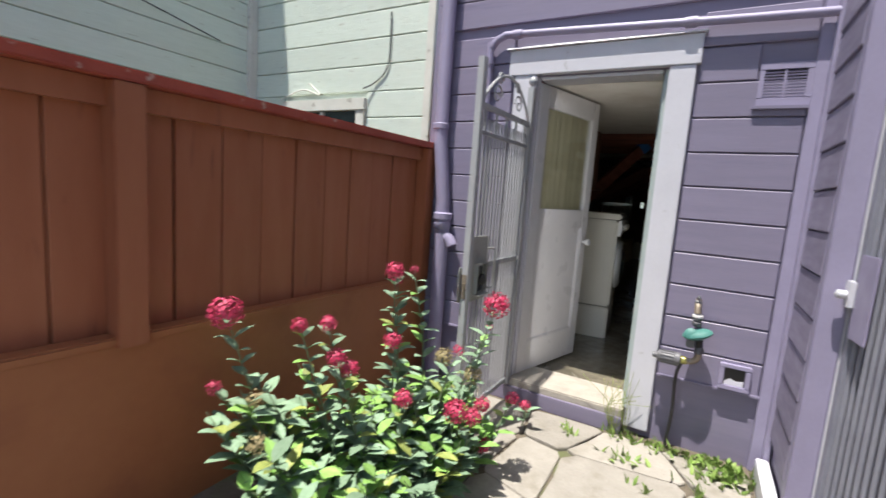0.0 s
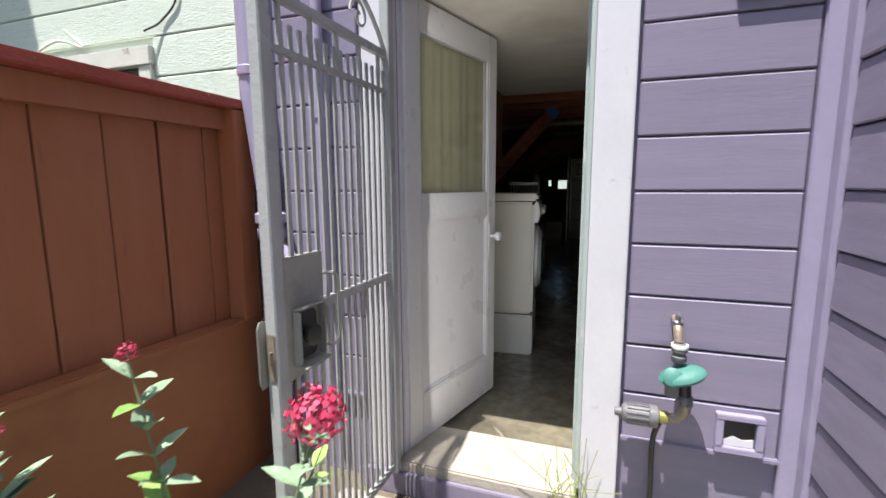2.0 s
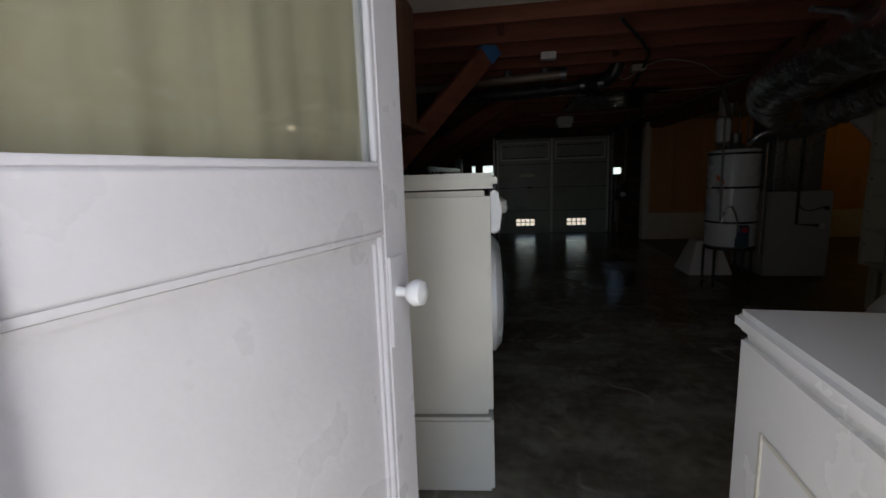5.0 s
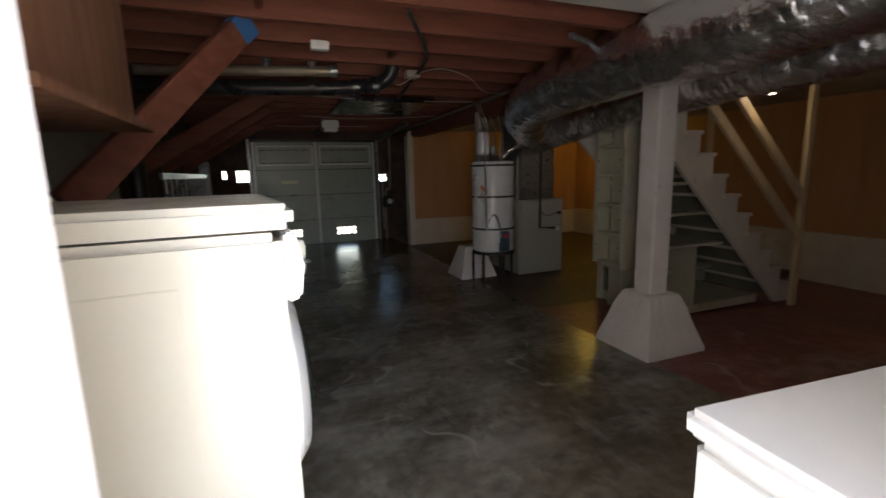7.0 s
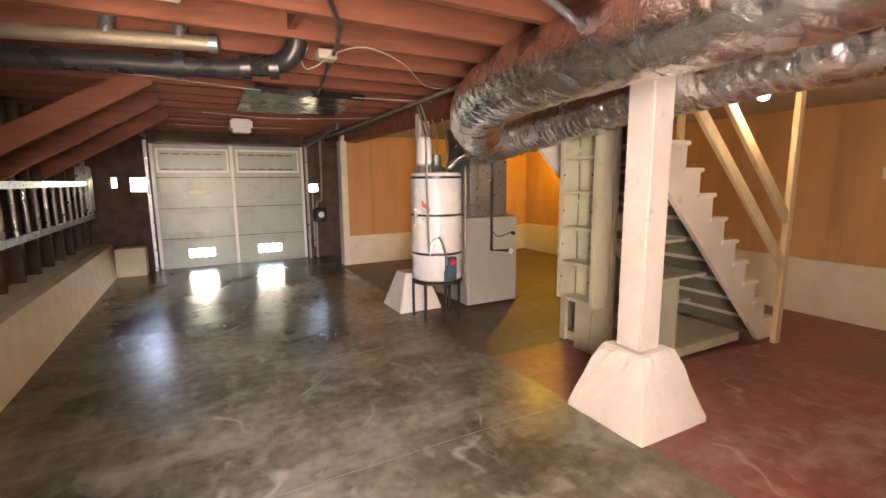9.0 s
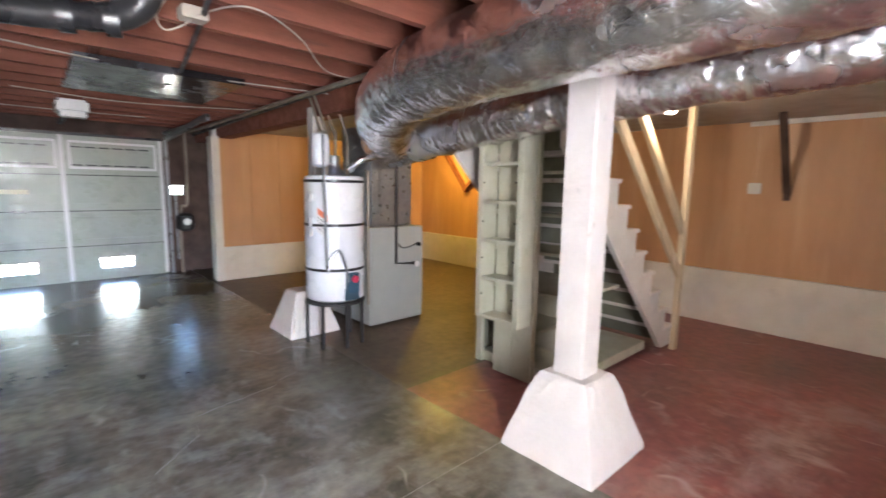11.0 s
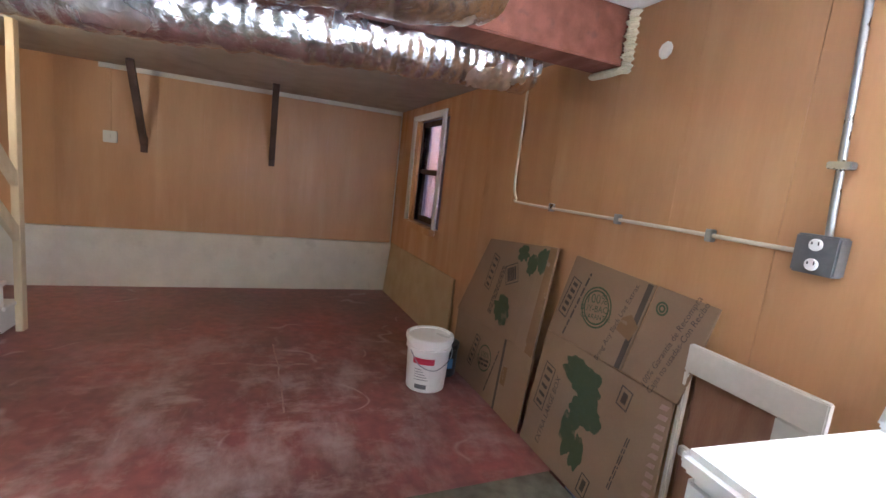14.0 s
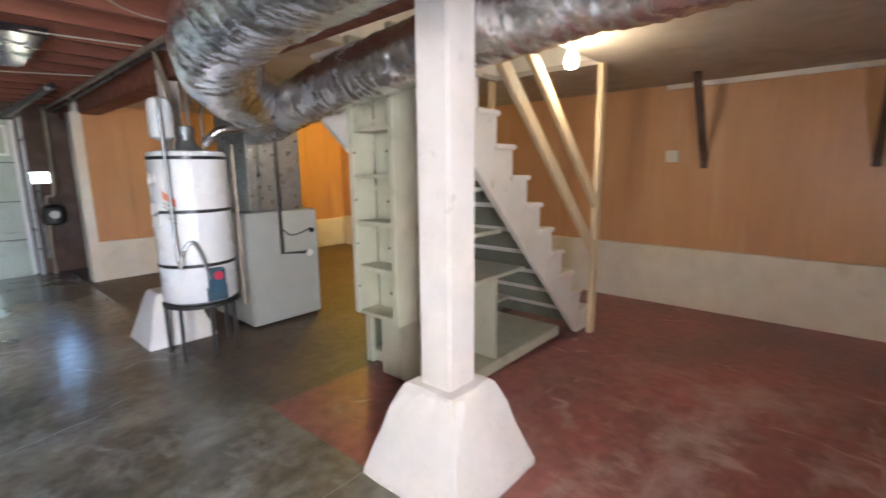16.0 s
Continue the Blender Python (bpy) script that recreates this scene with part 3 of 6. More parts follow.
# ---------------------------------------------------------------- rear wall dressing
siding = thing("siding_rear", (0.4, -0.01, 0.2), "purple painted horizontal drop siding boards", "siding", "", "structure")
right_board = shared_box("board_right", 0.525, 0.024, 0.1895, PURPLE, 0.005)
left_board = shared_box("board_left", 0.635, 0.024, 0.1895, PURPLE, 0.005)
wide_board = shared_box("board_wide", 2.31, 0.024, 0.187, PURPLE, 0.005)
for k in range(11):
    z = 0.389 + k * 0.197
    if k not in (9,):
        piece("board", right_board, siding, (0.4315, -0.010, z))
    piece("board", left_board, siding, (-1.30, -0.010, z))
piece("board", shared_box("board_short", 0.29, 0.024, 0.187, PURPLE, 0.005), siding, (0.314, -0.010, 0.389 + 9 * 0.197))
for k in range(12):
    piece("board", wide_board, siding, (-0.463, -0.010, 2.62 + k * 0.1935))
setting("water_table", Geo().box(0.165, -0.035, 0.285, 0.70, 0.0, 0.305).box(-1.62, -0.035, 0.285, -0.985, 0.0, 0.305), PURPLE, "purple painted ledge under the siding", "trim", 0.004)
setting("corner_board", Geo().box(0.70, -0.03, -0.145, 0.76, 0.0, 6.0).box(0.755, -0.09, -0.145, 0.785, -0.03, 6.0), LILAC, "lilac painted corner boards", "trim", 0.004)
side_siding = thing("siding_side", (0.77, -0.5, 0.2), "purple painted horizontal siding boards on the side wall", "siding", "", "structure")
side_board = shared_box("board_side", 0.028, 0.475, 0.187, PURPLE, 0.005)
for k in range(18):
    o = piece("board", side_board, side_siding, (0.783, -0.335, 0.215 + k * 0.1935))
    o.rotation_euler = (0, radians(2), 0)
setting("wall_foot_board", Geo().box(0.72, -0.57, -0.145, 0.78, -0.10, -0.02), WHITE_TRIM, "white painted board along the wall foot", "trim", 0.006)

casing = thing("door_casing", (-0.4, -0.03, 0), "white painted wide door casing, worn at the edge", "door frame", "", "structure")
part("side_casing", Geo().box(0.014, -0.045, -0.09, 0.155, -0.002, 2.165), WHITE_TRIM, casing, "", 0.004)
part("side_casing", Geo().box(-0.955, -0.045, -0.09, -0.80, -0.002, 2.165), WHITE_TRIM, casing, "", 0.004)
part("head_casing", Geo().box(-1.0, -0.052, 2.168, 0.175, -0.002, 2.335), WHITE_TRIM, casing, "", 0.004)
part("drip_cap", Geo().prism([(-0.075, 2.338), (-0.002, 2.338), (-0.002, 2.36), (-0.07, 2.348)], "x", -1.02, 0.19), WHITE_TRIM, casing)
part("jamb", Geo().box(-0.008, -0.001, 0.012, 0.014, 0.17, 2.158).box(-0.022, 0.055, 0.012, -0.0085, 0.17, 2.14), JAMB_GREEN, casing, "chipped pale green jamb", 0.003)
part("jamb", Geo().box(-0.80, -0.001, 0.012, -0.79, 0.045, 2.158), WHITE_TRIM, casing, "", 0.003)
part("jamb", Geo().box(-0.80, 0.046, 0.012, -0.79, 0.17, 2.158), plain("old_red_paint", (0.26, 0.045, 0.05), 0.5), casing, "old red painted hinge jamb", 0.002)
part("jamb", Geo().box(-0.777, -0.001, 2.138, -0.0225, 0.17, 2.158), WHITE_TRIM, casing, "", 0.003)

# the half-open door leaf, hinged at its left edge
door = thing("door_1", (-0.785, 0.10, 0.02), "white half-glazed panel door standing open inwards", "door", "", "structure")
DOOR_AT = pose(-0.800, 0.045, 0.014, 0, 0, 73.87)


def leaf(g):
    return g.move(DOOR_AT)


W, H, T = 0.836, 2.118, 0.042
S0, S1 = 0.100, 0.747
part("stile", leaf(Geo().box(0, -T / 2, 0, S0, T / 2, H)), DOOR_PAINT, door, "", 0.003)
part("stile", leaf(Geo().box(S1, -T / 2, 0, W, T / 2, H)), DOOR_PAINT, door, "", 0.003)
for a, b in ((0, 0.235), (1.115, 1.236), (1.985, H)):
    part("rail", leaf(Geo().box(S0, -T / 2, a, S1, T / 2, b)), DOOR_PAINT, door, "", 0.003)
part("panel", leaf(Geo().box(S0, -0.006, 0.235, S1, 0.006, 1.115)), DOOR_PAINT, door)
bead = Geo()
for s in (-1, 1):
    for lo, hi in ((0.235, 1.115), (1.236, 1.985)):
        for w0, w1, d in ((0.0, 0.012, 0.019), (0.012, 0.024, 0.012))[:2 if lo < 1 else 1]:
            y0, y1 = sorted((s * 0.006, s * d))
            bead.box(S0 + w0, y0, lo + w0, S1 - w0, y1, lo + w1).box(S0 + w0, y0, hi - w1, S1 - w0, y1, hi - w0)
            bead.box(S0 + w0, y0, lo + w1, S0 + w1, y1, hi - w1).box(S1 - w1, y0, lo + w1, S1 - w0, y1, hi - w1)
part("moulding", leaf(bead), DOOR_PAINT, door, "", 0.002)
pane = part("pane", leaf(Geo().box(S0 + 0.001, -0.003, 1.237, S1 - 0.001, 0.003, 1.984)), GLASS, door, "dusty window glass")
pane.visible_shadow = False
folds = Geo()
n = 60
for j in range(2):
    for i in range(n):
        x = S0 + 0.005 + (S1 - S0 - 0.01) * i / (n - 1)
        folds.v.append(Vector((x, 0.022 + 0.006 * math.sin(i * 0.31) + 0.003 * math.sin(i * 0.83 + 1), 1.235 + j * 0.755)))
folds.f = [(i, i + 1, n + i + 1, n + i) for i in range(n - 1)]
part("curtain", leaf(folds), CURTAIN, door, "cream curtain behind the glass", 0, True)
for s in (-1, 1):
    plate = part("lock_plate", leaf(Geo().box(W - 0.085, s * (T / 2 + 0.003) - 0.003, 0.87, W - 0.03, s * (T / 2 + 0.003) + 0.003, 1.06)), DOOR_PAINT, door, "painted lock plate", 0.002)
    part("knob", leaf(Geo().lathe((W - 0.058, s * (T / 2 + 0.006), 0.985), [(0.011, 0), (0.009, s * 0.022), (0.020, s * 0.027), (0.028, s * 0.042), (0.024, s * 0.058), (0.006, s * 0.064)], 20, "y")), ENAMEL_COOL, plate, "white porcelain knob", 0, True)
for z in (0.2, 1.02, 1.85):
    part("hinge", Geo().tube([(-0.788, 0.048, z), (-0.788, 0.048, z + 0.1)], 0.008, 10), DOOR_PAINT, door)

# ---------------------------------------------------------------- gates with upright bars


def bar_gate(name, width, height, m, label, mat, scrolls=True):
    g = thing(name, m @ Vector((0, 0, 0)), label, "gate")

    def p(nm, geo, lab="", bv=0.0, sm=False, par=None, mt=None):
        return part(nm, geo.move(m), mt or mat, par or g, lab, bv, sm)
    p("frame_post", Geo().box(0, -0.02, 0, 0.045, 0.02, height), "", 0.003)
    p("frame_post", Geo().box(width - 0.045, -0.02, 0, width, 0.02, height), "", 0.003)
    top = height - 0.26 if scrolls else height - 0.045
    for z in ((0.02, 0.92, top) if scrolls else (0.02, top)):
        p("frame_rail", Geo().box(0.045, -0.012, z, width - 0.045, 0.012, z + 0.03), "", 0.002)
    n = int((width - 0.10) / (0.041 if scrolls else 0.052))
    me = bpy.data.meshes.new(name + "_bar")
    length = top - 0.10 if scrolls else top - 0.06
    bb = Geo().box(-0.0085, -0.0035, 0, 0.0085, 0.0035, length) if scrolls else Geo().tube([(0, 0, 0), (0, 0, length)], 0.0095, 10)
    me.from_pydata([tuple(v) for v in bb.v], [], bb.f)
    me.materials.append(mat)
    for i in range(n):
        o = new("bar", me)
        o.parent = g
        o.matrix_local = Matrix.Translation(-PLACE[g.name]) @ m @ Matrix.Translation((0.062 + i * (width - 0.124) / (n - 1), 0.0, 0.05))
    if scrolls:
        for i in range(5):
            x = 0.10 + i * (width - 0.2) / 4
            p("spindle", Geo().box(x - 0.006, -0.006, top - 0.12, x + 0.006, 0.006, top + 0.001), "")
        p("frame_rail", Geo().box(0.045, -0.010, top - 0.14, width - 0.045, 0.010, top - 0.12), "", 0.002)
        arch = [(0.045 + (width - 0.09) * u / 16, 0, top + 0.03 + 0.21 * math.sin(math.pi * u / 16) ** 0.8) for u in range(17)]
        p("arch", Geo().tube(arch, 0.009, 8), "", 0, True)
        for s, cx in ((1, width * 0.30), (-1, width * 0.70)):
            for k, (r0, zc) in enumerate(((0.062, top + 0.105), (0.040, top + 0.20))):
                c = [(cx + s * (0.03 * k) + s * r0 * (1 - a / 26) * math.cos(a * 0.36), 0, zc + r0 * (1 - a / 26) * math.sin(a * 0.36)) for a in range(24)]
                p("scroll", Geo().tube(c, 0.006, 6), "curled iron scroll", 0, True)
        p("finial", Geo().lathe((0.02, 0, height), [(0.008, 0), (0.012, 0.01), (0.028, 0.03), (0.03, 0.045), (0.018, 0.065), (0.003, 0.075)], 14), "", 0, True)
    return g, p


GATE_AT = pose(-0.803, -0.068, -0.02, 0, 0, -91.9)
gate, gp = bar_gate("security_gate", 0.77, 2.09, GATE_AT, "white painted iron security gate standing open", IRON)
# local x runs from the hinge to the free post
gp("lock_sheet", Geo().box(0.535, -0.016, 0.735, 0.726, 0.016, 1.112), "grey sheet steel lock cover", 0.003, mt=GATE_SHEET)
hood = Geo()
for z0, z1 in ((0.775, 0.782), (0.948, 0.955)):
    hood.prism([(0.016, z0), (0.062, z0 + (0.012 if z0 > 0.9 else -0.006)), (0.062, z1 + (0.012 if z0 > 0.9 else -0.006)), (0.016, z1)], "x", 0.565, 0.695)
hood.box(0.565, 0.016, 0.783, 0.571, 0.045, 0.947).box(0.689, 0.016, 0.783, 0.695, 0.045, 0.947)
box_part = gp("lock_box", hood, "open steel hood round the knob", 0.002, mt=GATE_SHEET)
gp("recess", Geo().prism([(0.585, 0.80), (0.60, 0.787), (0.66, 0.787), (0.675, 0.80), (0.675, 0.925), (0.66, 0.938), (0.60, 0.938), (0.585, 0.925)], "y", 0.0165, 0.019), "dark opening in the cover", 0, False, box_part, BLACK)
gp("knob", Geo().lathe((0.64, 0.019, 0.865), [(0.012, 0), (0.012, 0.014), (0.032, 0.02), (0.034, 0.034), (0.022, 0.041)], 20, "y"), "dark worn knob", 0, True, box_part, DARK_METAL)
gp("pull_handle", Geo().tube(smooth_path([(0.545, 0.016, 0.80), (0.528, 0.052, 0.80), (0.515, 0.058, 0.83), (0.513, 0.058, 0.92), (0.515, 0.058, 1.01), (0.528, 0.052, 1.04), (0.545, 0.016, 1.04)], 5), 0.0065, 8), "thin steel pull handle", 0, True, mt=GATE_SHEET)
gp("latch_plate", Geo().box(0.771, -0.014, 0.76, 0.774, 0.014, 0.90).box(0.771, 0.0, 0.81, 0.787, 0.008, 0.85), "brass latch plate", 0.001, mt=BRASS_OLD)
gp("strike_flap", Geo().prism([(0.72, 0.745), (0.79, 0.735), (0.80, 0.76), (0.80, 0.92), (0.79, 0.94), (0.72, 0.93)], "y", -0.026, -0.0205), "bent steel strike flap", 0.002, mt=GATE_SHEET)

SIDE_AT = pose(0.885, -0.66, -0.06, 0, 0, -84.5)
side_gate, sp = bar_gate("side_gate", 0.74, 2.12, SIDE_AT, "grey iron bar gate closed in the side wall", GATE_GREY, False)
sp("lock_sheet", Geo().box(0.05, -0.030, 0.93, 0.20, -0.022, 1.27), "white lock plate", 0.002, mt=LILAC)
lb = sp("lock_body", Geo().box(0.01, -0.052, 1.05, 0.065, -0.031, 1.16), "", 0.004, mt=WHITE_TRIM)
sp("lock_turn", Geo().lathe((0.035, -0.053, 1.10), [(0.018, 0), (0.018, -0.03), (0.008, -0.035)], 14, "y"), "", 0, True, lb, WHITE_TRIM)
frame_r = thing("side_gate_frame", (0.9, -1.0, -0.145), "pale lilac gate frame posts in the side wall", "gate frame", "", "structure")
part("post", Geo().box(0.77, -0.655, -0.145, 0.86, -0.575, 6.0), LILAC, frame_r, "", 0.005)
part("post", Geo().box(0.90, -1.64, -0.145, 0.999, -1.405, 6.0), GATE_GREY, frame_r, "", 0.005)
part("stop", Geo().box(0.861, -0.648, -0.145, 0.878, -0.61, 2.25), WHITE_TRIM, frame_r, "white painted gate stop", 0.003)
part("head", Geo().box(0.88, -1.404, 2.10, 0.985, -0.656, 2.25), LILAC, frame_r, "", 0.004)

# ---------------------------------------------------------------- pipes, vent, tap on the rear wall
pipe = thing("downpipe", (-1.47, -0.09, -0.14), "purple painted drain pipe on the wall", "pipe")
part("upper_pipe", Geo().tube([(-1.50, -0.085, 6.0), (-1.50, -0.085, 1.75), (-1.44, -0.085, 1.28), (-1.44, -0.085, 1.16)], 0.052, 18), LILAC, pipe, "", 0, True)
part("lower_pipe", Geo().tube([(-1.43, -0.085, 1.12), (-1.43, -0.085, -0.14)], 0.055, 18), LILAC, pipe, "", 0, True)
part("coupling", Geo().lathe((-1.435, -0.085, 1.05), [(0.058, 0), (0.066, 0.01), (0.066, 0.05), (0.06, 0.055), (0.06, 0.075), (0.072, 0.08), (0.072, 0.12), (0.058, 0.13)], 20), LILAC, pipe, "", 0, True)
part("coupling", Geo().lathe((-1.50, -0.085, 1.80), [(0.054, 0), (0.060, 0.006), (0.060, 0.04), (0.054, 0.046)], 20), LILAC, pipe, "", 0, True)
part("stub", Geo().tube([(-1.43, -0.085, 1.02), (-1.36, -0.085, 0.97), (-1.34, -0.085, 0.93)], 0.045, 14), LILAC, pipe, "", 0, True)
pipe2 = thing("wall_pipe", (-0.4, -0.07, 2.4), "lilac painted pipe running over the door", "pipe")
part("pipe_run", Geo().tube(smooth_path([(0.79, -0.065, 2.37), (0.2, -0.065, 2.39), (-0.9, -0.065, 2.435), (-1.06, -0.065, 2.43), (-1.14, -0.065, 2.36), (-1.15, -0.065, 2.2), (-1.15, -0.065, 0.2)], 8), 0.024, 12), LILAC, pipe2, "", 0, True)
for x, z in ((-0.95, 2.436), (0.1, 2.393)):
    part("collar", Geo().tube([(x - 0.03, -0.065, z), (x + 0.03, -0.065, z)], 0.031, 14), LILAC, pipe2, "", 0, True)
for z in (2.25, 1.6):
    part("collar", Geo().tube([(-1.15, -0.065, z), (-1.15, -0.065, z + 0.05)], 0.031, 14), LILAC, pipe2, "", 0, True)
vent = thing("wall_vent", (0.61, -0.02, 1.93), "lilac louvred wall vent with dark slots", "vent")
part("frame", Geo().box(0.465, -0.028, 1.925, 0.70, 0.002, 1.965).box(0.465, -0.028, 2.115, 0.70, 0.002, 2.15).box(0.465, -0.028, 1.966, 0.49, 0.002, 2.114).box(0.675, -0.028, 1.966, 0.70, 0.002, 2.114).box(0.576, -0.026, 1.966, 0.588, 0.0, 2.114), LILAC, vent, "", 0.002)
part("backing", Geo().box(0.491, -0.004, 1.967, 0.674, 0.004, 2.113), BLACK, vent)
slat = shared_box("vent_slat", 0.083, 0.014, 0.007, LILAC)
for i in range(9):
    for x in (0.533, 0.632):
        o = piece("slat", slat, vent, (x, -0.016, 1.976 + i * 0.0158))
        o.rotation_euler = (radians(25), 0, 0)
part("ledge", Geo().box(0.45, -0.045, 1.905, 0.70, 0.0, 1.924), PURPLE, vent, "", 0.003)

cat = thing("dryer_vent", (0.565, -0.03, 0.30), "square white vent hole with broken flap", "vent")
part("frame", Geo().box(0.49, -0.05, 0.44, 0.645, -0.001, 0.462).box(0.49, -0.05, 0.31, 0.645, -0.001, 0.335).box(0.49, -0.05, 0.336, 0.515, -0.001, 0.439).box(0.62, -0.05, 0.336, 0.645, -0.001, 0.439), LILAC, cat, "", 0.003)
part("hole", Geo().box(0.516, -0.026, 0.337, 0.619, -0.022, 0.438), BLACK, cat, "dark opening")
part("flap", Geo().prism([(0.52, 0.337), (0.615, 0.337), (0.615, 0.37), (0.58, 0.362), (0.55, 0.375), (0.52, 0.355)], "y", -0.034, -0.030), WHITE_TRIM, cat, "torn white flap")

tap = thing("garden_tap", (0.36, -0.1, 0.6), "weathered garden tap with a teal watering timer", "tap")
part("riser", Geo().tube(smooth_path([(0.335, 0.0, 0.80), (0.335, -0.05, 0.80), (0.335, -0.085, 0.775), (0.338, -0.10, 0.735)], 5), 0.017, 12), BRASS_OLD, tap, "", 0, True)
part("spout", Geo().lathe((0.335, -0.07, 0.775), [(0.014, 0), (0.019, 0.008), (0.019, 0.03), (0.010, 0.036), (0.010, 0.05)], 14), GALV, tap, "", 0, True)
part("tap_handle", Geo().box(0.329, -0.095, 0.826, 0.341, -0.045, 0.836).box(0.331, -0.076, 0.81, 0.339, -0.064, 0.827), GALV, tap, "small steel lever", 0.002)
cup = part("coupling", Geo().lathe((0.341, -0.105, 0.665), [(0.022, 0), (0.026, 0.006), (0.026, 0.022), (0.021, 0.026), (0.021, 0.036), (0.027, 0.04), (0.027, 0.064), (0.02, 0.07)], 20), GREY_PLASTIC, tap, "grey and white hose coupling", 0, True)
part("collar_ring", Geo().lathe((0.341, -0.105, 0.715), [(0.0275, 0), (0.029, 0.003), (0.029, 0.014), (0.0275, 0.017)], 20), BUCKET, cup, "white ring", 0, True)
body = part("timer", Geo().lathe((0, 0, 0), [(0.004, -0.042), (0.045, -0.036), (0.074, -0.016), (0.080, 0.0), (0.072, 0.018), (0.045, 0.034), (0.004, 0.040)], 28, "z").move(pose(0.352, -0.125, 0.622, 10, -18, 0) @ Matrix.Diagonal((1.0, 0.72, 0.68, 1))), TEAL, tap, "teal plastic watering timer", 0, True)
part("timer_lid", Geo().lathe((0, 0, 0), [(0.030, 0.0), (0.034, 0.003), (0.030, 0.006), (0.004, 0.008)], 20).move(pose(0.318, -0.158, 0.624, 66, -10, 0)), TEAL, body, "", 0, True)
part("valve", Geo().tube([(0.365, -0.115, 0.585), (0.368, -0.115, 0.545)], 0.021, 14), BLACK, tap, "black outlet nut", 0, True)
part("nut", Geo().lathe((0.372, -0.115, 0.505), [(0.02, 0), (0.024, 0.004), (0.024, 0.034), (0.019, 0.04)], 8), GREY_PLASTIC, tap, "", 0, True)
part("solenoid", Geo().box(0.30, -0.135, 0.535, 0.345, -0.095, 0.585), GREY_PLASTIC, tap, "", 0.006)
part("elbow", Geo().tube(smooth_path([(0.374, -0.115, 0.51), (0.368, -0.113, 0.475), (0.345, -0.112, 0.452), (0.315, -0.11, 0.447)], 5), 0.018, 12), BRASS_OLD, tap, "greenish brass elbow", 0, True)
part("adapter", Geo().lathe((0.285, -0.11, 0.447), [(0.020, 0), (0.024, 0.004), (0.024, 0.03), (0.018, 0.034)], 12, "x"), surface("yellow_brass", (0.34, 0.32, 0.10), (0.26, 0.24, 0.08), 0.4, metal=0.5, bump=0.1), tap, "yellow brass fitting", 0, True)
reg = part("filter", Geo().lathe((0.286, -0.11, 0.445), [(0.02, 0.0), (0.040, -0.004), (0.042, -0.03), (0.037, -0.034), (0.037, -0.112), (0.030, -0.125), (0.017, -0.128), (0.016, -0.152), (0.004, -0.153)], 24, "x"), GREY_PLASTIC, tap, "grey ribbed line filter", 0, True)
for i in range(14):
    a = i * 2 * math.pi / 14
    part("rib", Geo().bar((0.252, -0.11 + 0.038 * math.cos(a), 0.445 + 0.038 * math.sin(a)), (0.176, -0.11 + 0.038 * math.cos(a), 0.445 + 0.038 * math.sin(a)), 0.005, 0.005), GREY_PLASTIC, reg)
part("hose_tail", Geo().tube(smooth_path([(0.29, -0.11, 0.425), (0.275, -0.105, 0.37), (0.272, -0.09, 0.28), (0.278, -0.075, 0.12), (0.272, -0.07, -0.02), (0.265, -0.08, -0.13)], 8), 0.010, 8), BLACK, tap, "thin black hose", 0, True)

# ---------------------------------------------------------------- fence and neighbour
fence = thing("fence", (-1.66, -2.2, -0.145), "red-brown stained board fence on a solid base", "fence", "", "structure")
board_f = shared_box("fence_board", 0.022, 0.2115, 1.02, FENCE, 0.003)
for i in range(23):
    o = piece("board", board_f, fence, (-1.668 + 0.004 * math.sin(i * 2.7), -0.132 - i * 0.2185 + 0.002 * math.sin(i * 1.9), 1.15))
part("base_panel", Geo().prism([(-5.2, -0.145), (0.0, -0.145), (0.0, 0.615), (-5.2, 0.72)], "x", -1.65, -1.585), FENCE_BASE, fence, "smooth brown base panel")
part("ledge", Geo().prism([(-5.2, 0.722), (0.0, 0.617), (0.0, 0.655), (-5.2, 0.76)], "x", -1.655, -1.572), FENCE_BASE, fence, "rough worn ledge", 0.008)
# Added sheet behind the boards, shutting out light so the gaps stay dark.
part("backing", Geo().box(-1.70, -5.2, 0.66, -1.69, 0.0, 1.65), FENCE, fence)
part("cap", Geo().box(-1.74, -5.2, 1.655, -1.55, 0.0, 1.70), FENCE_CAP, fence, "weathered red cap rail", 0.006)
part("top_rail", Geo().box(-1.655, -5.2, 1.56, -1.61, 0.0, 1.652), FENCE, fence)
for y in (-0.10, -2.20, -4.3):
    part("post", Geo().box(-1.655, y - 0.055, 0.655, -1.555, y + 0.055, 1.652), FENCE, fence, "", 0.004)

house = thing("neighbour_house", (-3, 0.4, -0.145), "pale mint clapboard house with peeling paint", "house", "", "structure")
part("wall", Geo().box(-9, 0.37, -0.145, -1.90, 5, 7).box(-9, -9, -0.145, -4.27, 0.369, 7), MINT, house)
clap = shared_box("clapboard", 2.42, 0.03, 0.232, MINT, 0.006)
clap_side = shared_box("clapboard_side", 0.03, 6.0, 0.232, MINT, 0.006)
for k in range(20):
    z = 0.18 + k * 0.24
    if not 1.75 < z < 2.2:
        o = piece("clapboard", clap, house, (-3.11, 0.358, z))
    else:
        o = piece("clapboard", shared_box("clapboard_short", 0.70, 0.03, 0.232, MINT, 0.006), house, (-2.26, 0.358, z))
        piece("clapboard", shared_box("clapboard_end", 0.58, 0.03, 0.232, MINT, 0.006), house, (-4.03, 0.358, z))
    piece("clapboard", clap_side, house, (-4.258, -2.66, z))
